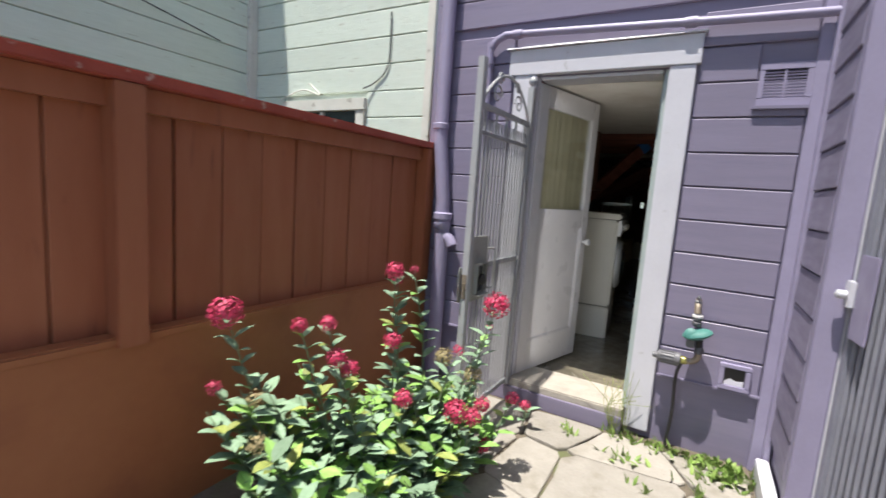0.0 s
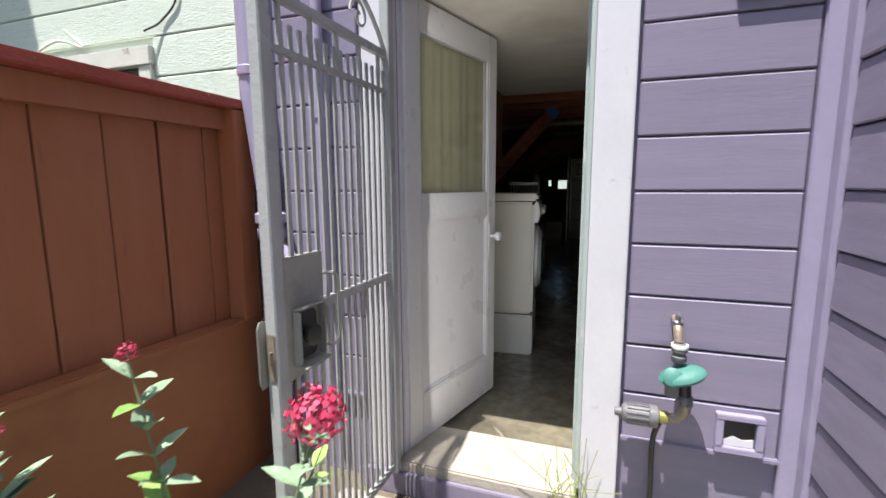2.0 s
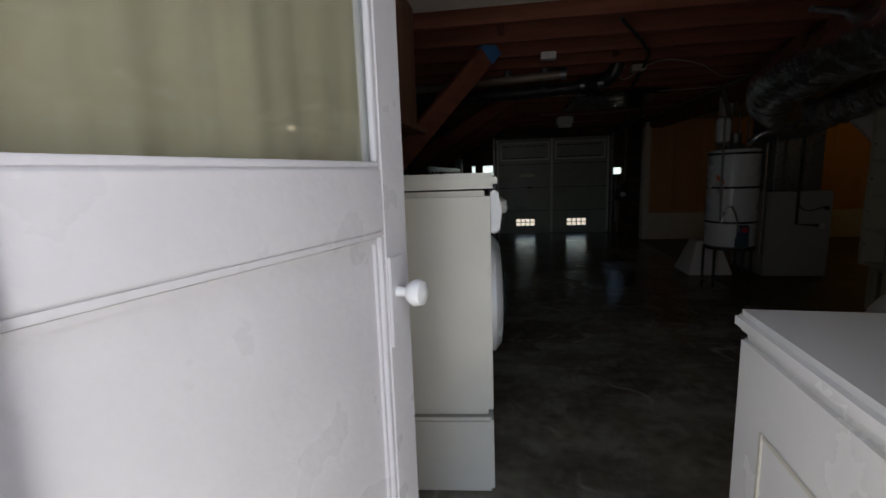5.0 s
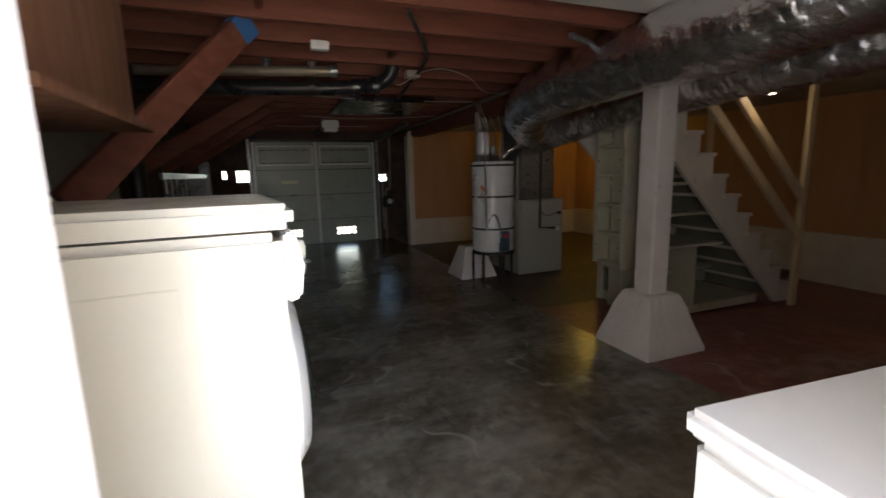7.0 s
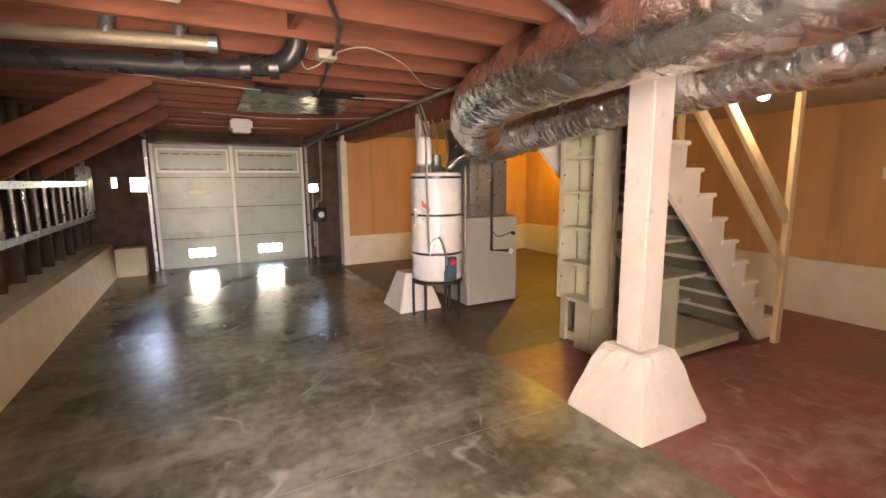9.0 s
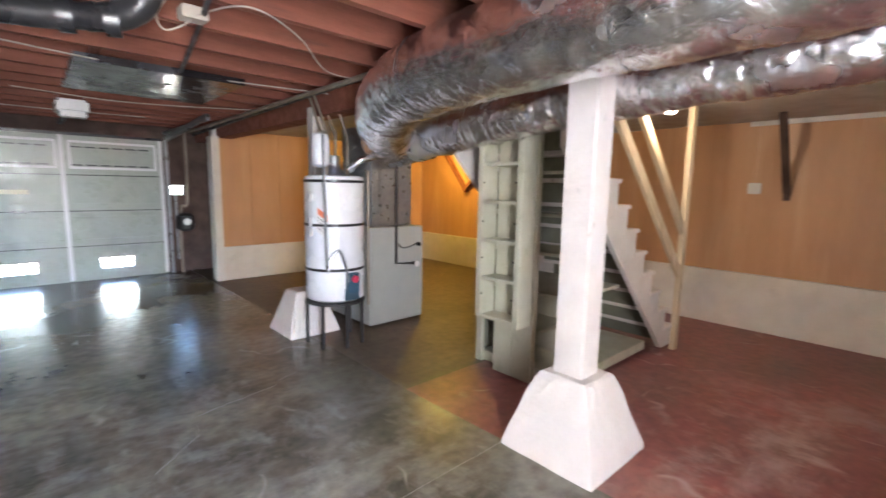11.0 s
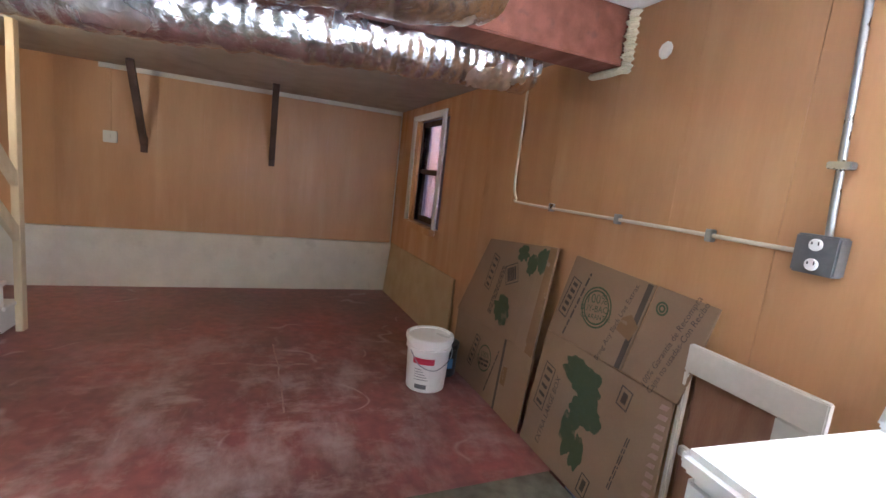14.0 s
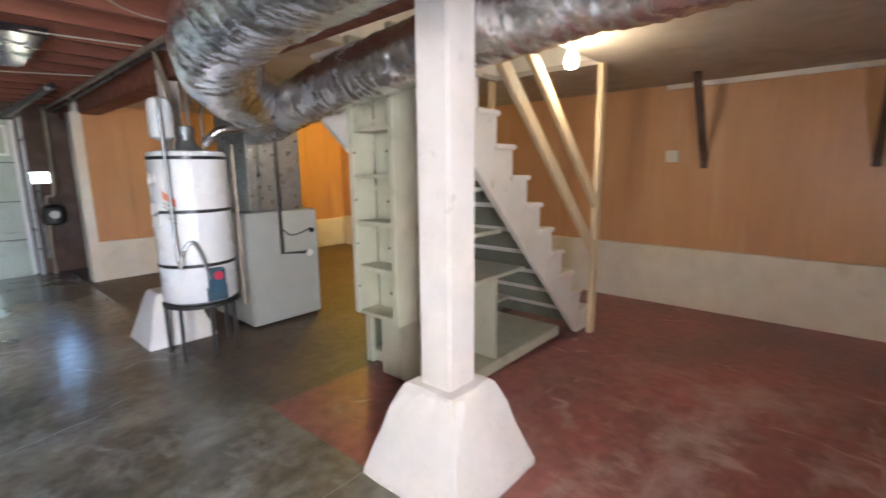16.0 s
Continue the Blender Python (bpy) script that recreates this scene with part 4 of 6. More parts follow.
part("corner_trim", Geo().box(-1.96, 0.33, -0.145, -1.88, 0.40, 7), CREAM_TRIM, house, "", 0.006)
part("corner_trim", Geo().box(-4.30, 0.25, -0.145, -4.19, 0.345, 7), CREAM_TRIM, house, "grey green inner corner board", 0.006)
win = part("window", Geo().box(-3.74, 0.30, 2.05, -2.60, 0.37, 2.16).box(-2.71, 0.31, 1.3, -2.61, 0.37, 2.049).box(-3.74, 0.31, 1.3, -3.64, 0.37, 2.049).box(-3.20, 0.33, 1.3, -3.15, 0.37, 2.049), CREAM_TRIM, house, "cream painted window frame", 0.004)
part("pane", Geo().box(-3.64, 0.352, 1.3, -2.71, 0.36, 2.049), DARK_GLASS, win, "dark window glass")
wire = thing("wall_cable", (-2.5, 0.3, 2.4), "thin black cables on the mint wall", "cable")
part("cable", Geo().tube(smooth_path([(-2.35, 0.33, 2.9), (-2.36, 0.33, 2.45), (-2.5, 0.33, 2.30), (-2.62, 0.30, 2.24)], 8), 0.006, 6), BLACK, wire, "", 0, True)
part("cable", Geo().tube(smooth_path([(-3.8, 0.32, 2.17), (-3.45, 0.32, 2.27), (-3.2, 0.32, 2.21), (-3.35, 0.32, 2.33)], 8), 0.008, 6), CREAM_TRIM, wire, "", 0, True)
part("cable", Geo().tube(smooth_path([(-4.22, -3.4, 3.35), (-4.2, -1.6, 2.95), (-4.2, -0.1, 2.70)], 8), 0.006, 6), BLACK, wire, "", 0, True)

# ---------------------------------------------------------------- washer and dryer
washer = thing("washing_machine", (-0.75, 1.80, 0.0), "cream white front-loading washer on a pedestal drawer", "washing machine")
part("pedestal", Geo().box(-1.08, 1.465, 0.0, -0.425, 2.135, 0.312), ENAMEL, washer, "", 0.012)
part("body", Geo().box(-1.08, 1.465, 0.322, -0.425, 2.135, 1.175), ENAMEL, washer, "", 0.02)
part("side_rib", Geo().box(-0.64, 1.461, 0.46, -0.628, 1.4655, 1.08).box(-0.96, 1.461, 0.46, -0.948, 1.4655, 1.08).box(-0.947, 1.461, 1.068, -0.641, 1.4655, 1.08).box(-0.52, 1.4615, 0.46, -0.51, 1.4655, 1.08), ENAMEL, washer, "pressed ribs in the side", 0.0015)
part("top", Geo().box(-1.09, 1.455, 1.182, -0.40, 2.145, 1.237), ENAMEL, washer, "", 0.016)
part("control_panel", Geo().prism([(-0.4245, 1.02), (-0.395, 1.03), (-0.385, 1.10), (-0.4, 1.176), (-0.4245, 1.176)], "y", 1.46, 2.14), ENAMEL_COOL, washer, "", 0.006)
for i, y in enumerate((1.66, 1.86, 1.95, 2.05)):
    part("knob", Geo().lathe((-0.39, y, 1.105), [(0.030, 0), (0.030, 0.01), (0.025, 0.034), (0.012, 0.038)], 18, "x"), ENAMEL, washer, "", 0, True)
wd = part("door", Geo().lathe((-0.424, 1.80, 0.72), [(0.25, 0), (0.25, 0.02), (0.22, 0.045), (0.18, 0.05), (0.175, 0.03)], 40, "x"), ENAMEL_COOL, washer, "round white porthole door", 0, True)
part("glass", Geo().lathe((-0.39, 1.80, 0.72), [(0.172, 0), (0.16, 0.02), (0.10, 0.04), (0.02, 0.045)], 36, "x"), DARK_GLASS, wd, "dark door glass", 0, True)

washer.rotation_euler = (0, 0, radians(5))

dryer = thing("clothes_dryer", (0.53, 0.60, 0.0), "white clothes dryer with its back to the wall", "clothes dryer")
part("body", Geo().box(0.185, 0.27, 0.0, 0.868, 0.935, 0.862), ENAMEL_COOL, dryer, "", 0.012)
part("top", Geo().box(0.175, 0.25, 0.868, 0.878, 0.952, 0.915), ENAMEL_COOL, dryer, "", 0.014)
part("side_rib", Geo().box(0.1805, 0.79, 0.12, 0.1855, 0.802, 0.70).box(0.1805, 0.57, 0.12, 0.1855, 0.582, 0.60).box(0.1805, 0.583, 0.69, 0.1855, 0.789, 0.70), ENAMEL, dryer, "pressed ribs in the side", 0.0015)
part("front_door", Geo().box(0.29, 0.934, 0.28, 0.75, 0.954, 0.74), ENAMEL_COOL, dryer, "", 0.01)
cons = part("control_panel", Geo().prism([(0.25, 0.914), (0.43, 0.914), (0.415, 0.935), (0.365, 1.085), (0.345, 1.10), (0.25, 1.10)], "x", 0.18, 0.873), ENAMEL_COOL, dryer, "", 0.012)
part("dial_face", Geo().prism([(0.4165, 0.945), (0.374, 1.072), (0.370, 1.071), (0.412, 0.944)], "x", 0.22, 0.845), DIAL_GREY, cons, "pale grey panel with printed marks")
marks = Geo()
for i, (x0, x1, v) in enumerate(((0.70, 0.83, 0.80), (0.71, 0.82, 0.70), (0.72, 0.80, 0.62), (0.76, 0.82, 0.42), (0.75, 0.82, 0.30), (0.30, 0.46, 0.80), (0.32, 0.44, 0.25))):
    y, z = 0.4175 - 0.0425 * v, 0.945 + 0.127 * v
    marks.add([(x0, y, z), (x1, y, z), (x1, y - 0.0016, z + 0.005), (x0, y - 0.0016, z + 0.005)], [(0, 1, 2, 3)])
tagged(part("printed_marks", marks, INK, cons), kind="stuff")
for x in (0.35, 0.58):
    part("knob", Geo().lathe((0, 0, 0), [(0.03, 0), (0.028, 0.022), (0.01, 0.026)], 18).move(pose(x, 0.394, 1.01, -71, 0, 0)), ENAMEL_COOL, cons, "", 0, True)

dryer.rotation_euler = (0, 0, radians(-4))
dryer.location.x -= 0.03

# ---------------------------------------------------------------- post, ducts, heater, furnace
post = thing("support_post", (2.12, 2.90, 0.0), "whitewashed square post on a tapered concrete pier", "post", "", "structure")
pier, N = Geo(), 9
for z, h in ((0.0, 0.262), (0.03, 0.260), (0.12, 0.232), (0.21, 0.202), (0.30, 0.173), (0.37, 0.150), (0.395, 0.138), (0.405, 0.122)):
    for k in range(4):
        sx, sy = ((-1, -1), (1, -1), (1, 1), (-1, 1))[k]
        ex, ey = ((-1, -1), (1, -1), (1, 1), (-1, 1))[(k + 1) % 4]
        for i in range(N):
            u = i / N
            p = Vector((2.12 + h * (sx + (ex - sx) * u), 2.90 + h * (sy + (ey - sy) * u), z))
            chip = 0.014 if z > 0.36 or i == 0 else 0.006
            d = Vector((p.x - 2.12, p.y - 2.90, 0)).normalized()
            pier.v.append(p + d * chip * (noise.noise(p * 23) - 0.25) + Vector((0, 0, 0.006 * noise.noise(p * 31) if z > 0.36 else 0)))
R = 4 * N
pier.f = [(r * R + i, r * R + (i + 1) % R, (r + 1) * R + (i + 1) % R, (r + 1) * R + i) for r in range(7) for i in range(R)]
pier.f += [tuple(reversed(range(R))), tuple(range(7 * R, 8 * R))]
part("pier", pier, POST_WHITE, post, "rough chipped whitewashed concrete pier")
part("shaft", Geo().box(2.035, 2.82, 0.40, 2.195, 2.98, 1.92), POST_WHITE, post, "", 0.008)


def foil_duct(name, pts, r, label, seed, ring=0.0, pitch=0.05):
    """A crumpled foil sleeve: a swept tube creased by sharp folds, with taped bands."""
    line, seg = smooth_path(pts, 58), 96
    g = Geo().tube(line, r, seg)
    run = 0.0
    for i, c in enumerate(line):
        run += (c - line[i - 1]).length if i else 0.0
        pinch = 0.010 * noise.noise(Vector((run * 3.1, seed, 0))) + ring * math.sin(run * 2 * math.pi / pitch)
        for q in range(seg):
            p = g.v[i * seg + q]
            d = p - c
            w = Vector((run * 9, 0, 0)) + d * 5
            k = pinch + 0.016 * (0.22 - abs(noise.noise(p * 4.5 + Vector((seed, 0, 0)))))
            k += 0.013 * (0.20 - abs(noise.noise(w + Vector((0, seed, 0))))) + 0.011 * (0.2 - abs(noise.noise(Vector((run * 24, 0, seed)) + d * 11)))
            k += 0.003 * noise.noise(p * 42)
            g.v[i * seg + q] = p + d.normalized() * k
    t = thing(name, line[0], label, "duct")
    part("sleeve", g, FOIL, t, "", 0, True)
    for u in (0.18, 0.37, 0.55, 0.9):
        i = int(u * (len(line) - 8))
        band = Geo()
        for j in range(6):
            band.v += [line[i + j] + (g.v[(i + j) * seg + q] - line[i + j]) * 1.012 for q in range(seg)]
        band.f = [(j * seg + q, j * seg + (q + 1) % seg, (j + 1) * seg + (q + 1) % seg, (j + 1) * seg + q) for j in range(5) for q in range(seg)]
        part("tape_band", band, FOIL, t, "shiny foil tape band", 0, True)
    return t


foil_duct("large_foil_duct", [(1.92, 0.98, 2.10), (1.83, 1.3, 2.02), (1.73, 2.0, 1.95), (1.70, 3.0, 1.93), (1.72, 3.75, 1.88), (1.90, 4.25, 1.78), (2.30, 4.75, 1.73), (2.62, 5.32, 1.73)], 0.20, "large crumpled silver foil duct under the ceiling", 3)
foil_duct("small_foil_duct", [(2.50, 0.42, 1.96), (2.42, 1.0, 1.92), (2.34, 1.8, 1.86), (2.33, 2.6, 1.83), (2.34, 3.2, 1.79), (2.34, 3.8, 1.73), (2.42, 4.4, 1.68), (2.72, 5.32, 1.64)], 0.14, "smaller silver foil duct beside the post", 11, 0.0022, 0.055)

heater = thing("water_heater", (2.0, 5.12, 0.0), "white water heater on thin black legs", "water heater")
part("tank", Geo().lathe((2.0, 5.12, 0.40), [(0.20, -0.02), (0.235, 0.0), (0.24, 0.02), (0.24, 0.97), (0.23, 0.995), (0.18, 1.005)], 44), TANK, heater, "", 0, True)
for z in (0.64, 1.0, 1.345):
    part("strap", Geo().lathe((2.0, 5.12, z), [(0.2415, 0), (0.2435, 0.002), (0.2435, 0.02), (0.2415, 0.022)], 44), BLACK, heater, "black steel strap", 0, True)
part("leg_ring", Geo().lathe((2.0, 5.12, 0.355), [(0.21, 0), (0.245, 0.003), (0.245, 0.02), (0.21, 0.024)], 40), DARK_METAL, heater, "", 0, True)
for a in (215, 262, 305, 30, 150):
    x, y = 2.0 + 0.235 * math.cos(radians(a)), 5.12 + 0.235 * math.sin(radians(a))
    part("leg", Geo().bar((x, y, 0.0), (x, y, 0.36), 0.02, 0.02, (1, 0, 0)), DARK_METAL, heater)


def on_tank(a0, a1, z0, z1, r=0.2425, skew=0.0):
    g, n = Geo(), 8
    for j in range(2):
        for i in range(n + 1):
            a = radians(a0 + (a1 - a0) * i / n)
            g.v.append(Vector((2.0 + r * math.cos(a), 5.12 + r * math.sin(a), (z0, z1)[j] + skew * i / n)))
    g.f = [(i, i + 1, n + 2 + i, n + 1 + i) for i in range(n)]
    return g


lab = part("energy_label", on_tank(206, 229, 0.965, 1.16, skew=-0.075), PAPER, heater, "white paper label with printed lines")
part("label_block", on_tank(209, 228, 1.10, 1.15, 0.2432, -0.06), ORANGE_LABEL, lab, "orange label block")
for i in range(4):
    part("label_line", on_tank(209, 226, 0.99 + i * 0.028, 0.996 + i * 0.028, 0.2434, -0.055), INK, lab)
ctl = part("gas_valve", Geo().box(1.96, 4.83, 0.47, 2.06, 4.89, 0.63), surface("valve_blue", (0.04, 0.09, 0.13), None, 0.5), heater, "dark blue gas control", 0.008)
part("dial", Geo().lathe((2.01, 4.829, 0.585), [(0.03, 0), (0.028, -0.02), (0.008, -0.024)], 18, "y"), RED_LABEL, ctl, "red dial", 0, True)
part("burner_door", on_tank(258, 292, 0.40, 0.50, 0.2428), surface("burner_plate", (0.05, 0.09, 0.12), None, 0.5), heater, "dark blue burner cover")
part("gas_line", Geo().tube(smooth_path([(1.97, 4.85, 0.55), (1.93, 4.83, 0.70), (1.88, 4.84, 0.82), (1.82, 4.86, 0.76), (1.80, 4.87, 0.66), (1.79, 4.88, 0.9), (1.79, 4.9, 1.7)], 8), 0.011, 8), GALV, heater, "bent grey gas pipe", 0, True)
part("side_pipe", Geo().tube([(2.25, 5.0, 0.30), (2.25, 5.0, 1.45)], 0.011, 8), BRASS_OLD, heater, "", 0, True)
part("flue", Geo().lathe((2.0, 5.12, 1.40), [(0.11, 0), (0.06, 0.06), (0.055, 0.08), (0.055, 0.16), (0.05, 0.165)], 20), GALV, heater, "grey flue pipe", 0, True)
part("expansion_tank", Geo().lathe((1.83, 5.02, 1.46), [(0.03, 0), (0.065, 0.02), (0.07, 0.05), (0.07, 0.22), (0.06, 0.25), (0.02, 0.27)], 22), TANK, heater, "small white tank", 0, True)
for i, (x, y) in enumerate(((1.90, 5.05), (2.1, 5.08), (1.95, 5.22), (2.06, 5.2))):
    part("water_pipe", Geo().tube(smooth_path([(x, y, 1.40), (x, y, 1.60 + 0.05 * i), (x + 0.05, y + 0.1, 1.75), (x + 0.02, y + 0.25, 2.08)], 6), 0.012, 8), BRASS_OLD, heater, "", 0, True)
for z, dy in ((1.25, 0.0), (1.06, 0.01), (0.98, 0.0)):
    part("loose_tag", Geo().add([(1.77, 5.05, z), (1.72, 5.0 + dy, z + 0.02), (1.71, 5.0, z - 0.06), (1.768, 5.05, z - 0.05)], [(0, 1, 2, 3)]), PAPER, heater, "curled paper tag")
part("flex_connector", Geo().tube(smooth_path([(2.08, 5.02, 1.45), (2.15, 4.95, 1.53), (2.28, 4.95, 1.56), (2.40, 5.1, 1.60), (2.52, 5.3, 1.6)], 8), 0.03, 12), FOIL, heater, "foil covered connector", 0, True)
pierb = Geo()
for z, h in ((0.0, 0.24), (0.38, 0.12)):
    pierb.v += [Vector((1.93 + sx * h, 5.58 + sy * h, z)) for sx, sy in ((-1, -1), (1, -1), (1, 1), (-1, 1))]
pierb.f = [(3, 2, 1, 0), (4, 5, 6, 7)] + [(i, (i + 1) % 4, 4 + (i + 1) % 4, 4 + i) for i in range(4)]
post_b = thing("rear_support_post", (1.93, 5.58, 0), "whitewashed post on a tapered pier behind the heater", "post", "", "structure")
part("pier", pierb, POST_WHITE, post_b, "", 0.01)
part("shaft", Geo().box(2.02, 5.51, 0.38, 2.13, 5.62, 2.0), POST_WHITE, post_b, "", 0.006)

furnace = thing("furnace", (2.72, 5.55, 0.0), "grey sheet metal furnace cabinet with a duct above", "furnace")
part("cabinet", Geo().box(2.40, 5.205, 0.02, 3.03, 5.95, 0.94), FURNACE, furnace, "", 0.008)
part("front_door", Geo().box(2.415, 5.19, 0.04, 3.015, 5.2045, 0.93), FURNACE, furnace, "", 0.004)
part("plenum", Geo().box(2.50, 5.32, 0.941, 2.97, 5.85, 1.88), GALV, furnace, "grey metal plenum", 0.004)
part("gas_pipe", Geo().tube([(2.66, 5.15, 1.86), (2.66, 5.15, 0.60), (2.88, 5.15, 0.58), (2.90, 5.2, 0.58)], 0.014, 10), DARK_METAL, furnace, "black iron gas pipe", 0, True)
part("valve_tag", Geo().lathe((2.90, 5.14, 0.575), [(0.03, 0), (0.03, -0.01)], 14, "y"), PAPER, furnace, "white tag")
part("switch", Geo().lathe((2.96, 5.19, 0.76), [(0.022, 0), (0.02, -0.02)], 16, "y"), BLACK, furnace, "black knob")
part("wire", Geo().tube(smooth_path([(2.67, 5.15, 0.80), (2.75, 5.17, 0.74), (2.85, 5.17, 0.75), (2.95, 5.18, 0.78)], 6), 0.005, 6), BLACK, furnace, "", 0, True)

# ---------------------------------------------------------------- stairs
stairs = thing("staircase", (3.4, 3.65, 0.0), "white painted open timber staircase going up", "staircase", "", "structure")
RISE, RUN = 0.175, 0.165
for y in (3.20, 4.09):
    poly = [(4.18, 0.0), (4.06 + 0.0, 0.0)]
    up = []
    for k in range(1, 12):
        x = 4.205 - RUN * (k - 1)
        up += [(x, RISE * (k - 1)), (x, RISE * k - 0.03)]
    top_x = 4.205 - RUN * 11
    poly = up + [(top_x, RISE * 11 - 0.03), (top_x, RISE * 11 - 0.36), (4.205 - RUN * 0 - 0.20, 0.0)]
    part("stringer", Geo().prism(poly, "y", y, y + 0.04), STAIR_WHITE, stairs)
for k in range(1, 12):
    x = 4.225 - RUN * (k - 1)
    part("tread", Geo().box(x - RUN - 0.045, 3.185, RISE * k - 0.03, x, 4.145, RISE * k), STAIR_WHITE, stairs, "", 0.006)
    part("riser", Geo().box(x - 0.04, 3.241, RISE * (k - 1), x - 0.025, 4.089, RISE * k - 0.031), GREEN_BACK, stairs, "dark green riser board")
rails = thing("stair_railing", (4.2, 3.22, 0), "pale pine stair rails and posts", "railing")
part("newel", Geo().box(4.17, 3.155, -0.06, 4.245, 3.198, 2.02), PINE, rails, "", 0.004)
part("rail", Geo().bar((2.70, 3.175, 1.995), (4.19, 3.175, 0.625), 0.035, 0.085), PINE, rails, "", 0.004)
part("rail", Geo().bar((3.10, 3.175, 1.995), (4.19, 3.175, 0.99), 0.035, 0.085), PINE, rails, "", 0.004)
part("newel", Geo().box(4.17, 4.15, -0.06, 4.245, 4.19, 2.02), PINE, rails, "", 0.004)
shelves = thing("understair_shelves", (3.0, 3.7, 0.0), "sage painted shelves built under the stairs", "shelving")
part("side", Geo().box(2.62, 4.0, 0.0, 2.65, 4.06, 1.95), SAGE, shelves)
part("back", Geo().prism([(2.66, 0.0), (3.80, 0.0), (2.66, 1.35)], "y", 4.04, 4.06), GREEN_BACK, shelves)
part("base", Geo().box(2.652, 3.28, 0.0, 3.86, 4.035, 0.075), SAGE, shelves, "", 0.004)
for z, x1 in ((0.33, 3.52), (0.60, 3.36), (0.88, 3.08), (1.14, 2.88), (1.42, 2.70)):
    part("shelf", Geo().box(2.652, 3.29 if z != 0.33 else 3.5, z, x1, 4.035, z + 0.022), SAGE, shelves, "", 0.003)
part("divider", Geo().box(3.03, 3.30, 0.077, 3.055, 4.03, 0.598), SAGE, shelves)
cubby = thing("cubby_rack", (2.5, 3.7, 0.0), "narrow sage painted open cubby rack", "shelf rack")
part("backboard", Geo().box(2.556, 3.49, 0.0, 2.60, 3.657, 1.98), SAGE, cubby, "", 0.004)
part("backboard", Geo().box(2.556, 3.661, 0.0, 2.60, 3.83, 1.98), SAGE, cubby, "", 0.004)
part("upright", Geo().box(2.40, 3.83, 0.43, 2.553, 3.875, 1.98), SAGE, cubby, "", 0.004)
part("upright", Geo().box(2.40, 3.50, 0.41, 2.553, 3.545, 1.98), SAGE, cubby, "", 0.004)
for z in (0.43, 0.70, 0.96, 1.22, 1.47, 1.74):
    part("shelf", Geo().box(2.402, 3.546, z, 2.554, 3.829, z + 0.022), SAGE, cubby, "", 0.003)
for y in (3.82, 3.55):
    for i, z in enumerate((0.6, 0.85, 1.1, 1.36)):
        part("peg", Geo().lathe((2.399, y, z), [(0.008, 0), (0.006, -0.004)], 8, "x"), DARK_METAL, cubby)

bulb = thing("ceiling_bulb", (3.50, 3.08, 2.03), "lit bare bulb in a ceiling holder", "light bulb")
part("holder", Geo().lathe((3.50, 3.08, 1.99), [(0.03, 0), (0.05, 0.02), (0.055, 0.038)], 20), ENAMEL, bulb, "", 0, True)
gl = part("glass", Geo().lathe((3.50, 3.08, 1.90), [(0.004, -0.045), (0.03, -0.035), (0.042, 0.0), (0.034, 0.035), (0.018, 0.06), (0.016, 0.09)], 20), GLOW_WARM, bulb, "glowing bulb", 0, True)
gl.visible_shadow = False

# ---------------------------------------------------------------- garage door end
gd = thing("garage_door", (0.5, 9.33, 0), "pale grey-green sectional garage door with small vents", "garage door", "", "structure")
ROWS_Z = ((0.0, 0.455), (0.467, 0.925), (0.937, 1.395), (1.407, 1.90))
HOLES = ((-0.22, 0.15), (0.80, 1.17))
# Added black sheet behind the sections, giving dark seams without light leaks.
part("backing", Geo().box(-0.58, 9.3565, 0.40, 1.56, 9.3595, 1.88), BLACK, gd)
for r, (a, b) in enumerate(ROWS_Z):
    if r == 0:
        g = Geo().box(-0.60, 9.325, a, -0.22, 9.355, b).box(0.15, 9.325, a, 0.80, 9.355, b).box(1.17, 9.325, a, 1.58, 9.355, b)
        for x0, x1 in HOLES:
            g.box(x0, 9.325, a, x1, 9.355, 0.15).box(x0, 9.325, 0.29, x1, 9.355, b)
        s = part("section", g, GARAGE, gd)
        for x0, x1 in HOLES:
            for i in range(1, 4):
                x = x0 + (x1 - x0) * i / 4
                part("vent_bar", Geo().box(x - 0.008, 9.33, 0.15, x + 0.008, 9.345, 0.29), GARAGE, s)
            part("vent_bar", Geo().box(x0, 9.332, 0.216, x1, 9.343, 0.228), GARAGE, s)
    else:
        s = part("section", Geo().box(-0.60, 9.325, a, 1.58, 9.355, b), GARAGE, gd)
    for x0, x1 in ((-0.54, 0.44), (0.55, 1.52)):
        if r:
            m = ENAMEL_COOL if r == 3 else GARAGE
            w = 0.03 if r == 3 else 0.022
            lo, hi = a + 0.07, b - 0.09
            part("raised_edge", Geo().box(x0, 9.295, lo, x1, 9.3245, lo + w).box(x0, 9.295, hi, x1, 9.3245, hi + w).box(x0, 9.295, lo + w, x0 + w, 9.3245, hi).box(x1 - w, 9.295, lo + w, x1, 9.3245, hi), m, s, "", 0.004)
    part("seam_rail", Geo().box(-0.60, 9.306, b - 0.03, 1.58, 9.3245, b), GARAGE, s, "", 0.003)
# Light through a translucent slot, put in as a pale colour.
part("window_slot", Geo().box(-0.15, 9.318, 1.15, 0.14, 9.3245, 1.205), plain("slot_light_paint", (0.80, 0.79, 0.60), 0.4), gd, "pale yellow strip painted as light in a slot")
for x in (-0.59, 0.485, 1.57):
    part("stile", Geo().box(x - 0.022, 9.285, 0.02, x + 0.022, 9.305, 1.90), ENAMEL_COOL, gd, "white painted stile", 0.003)
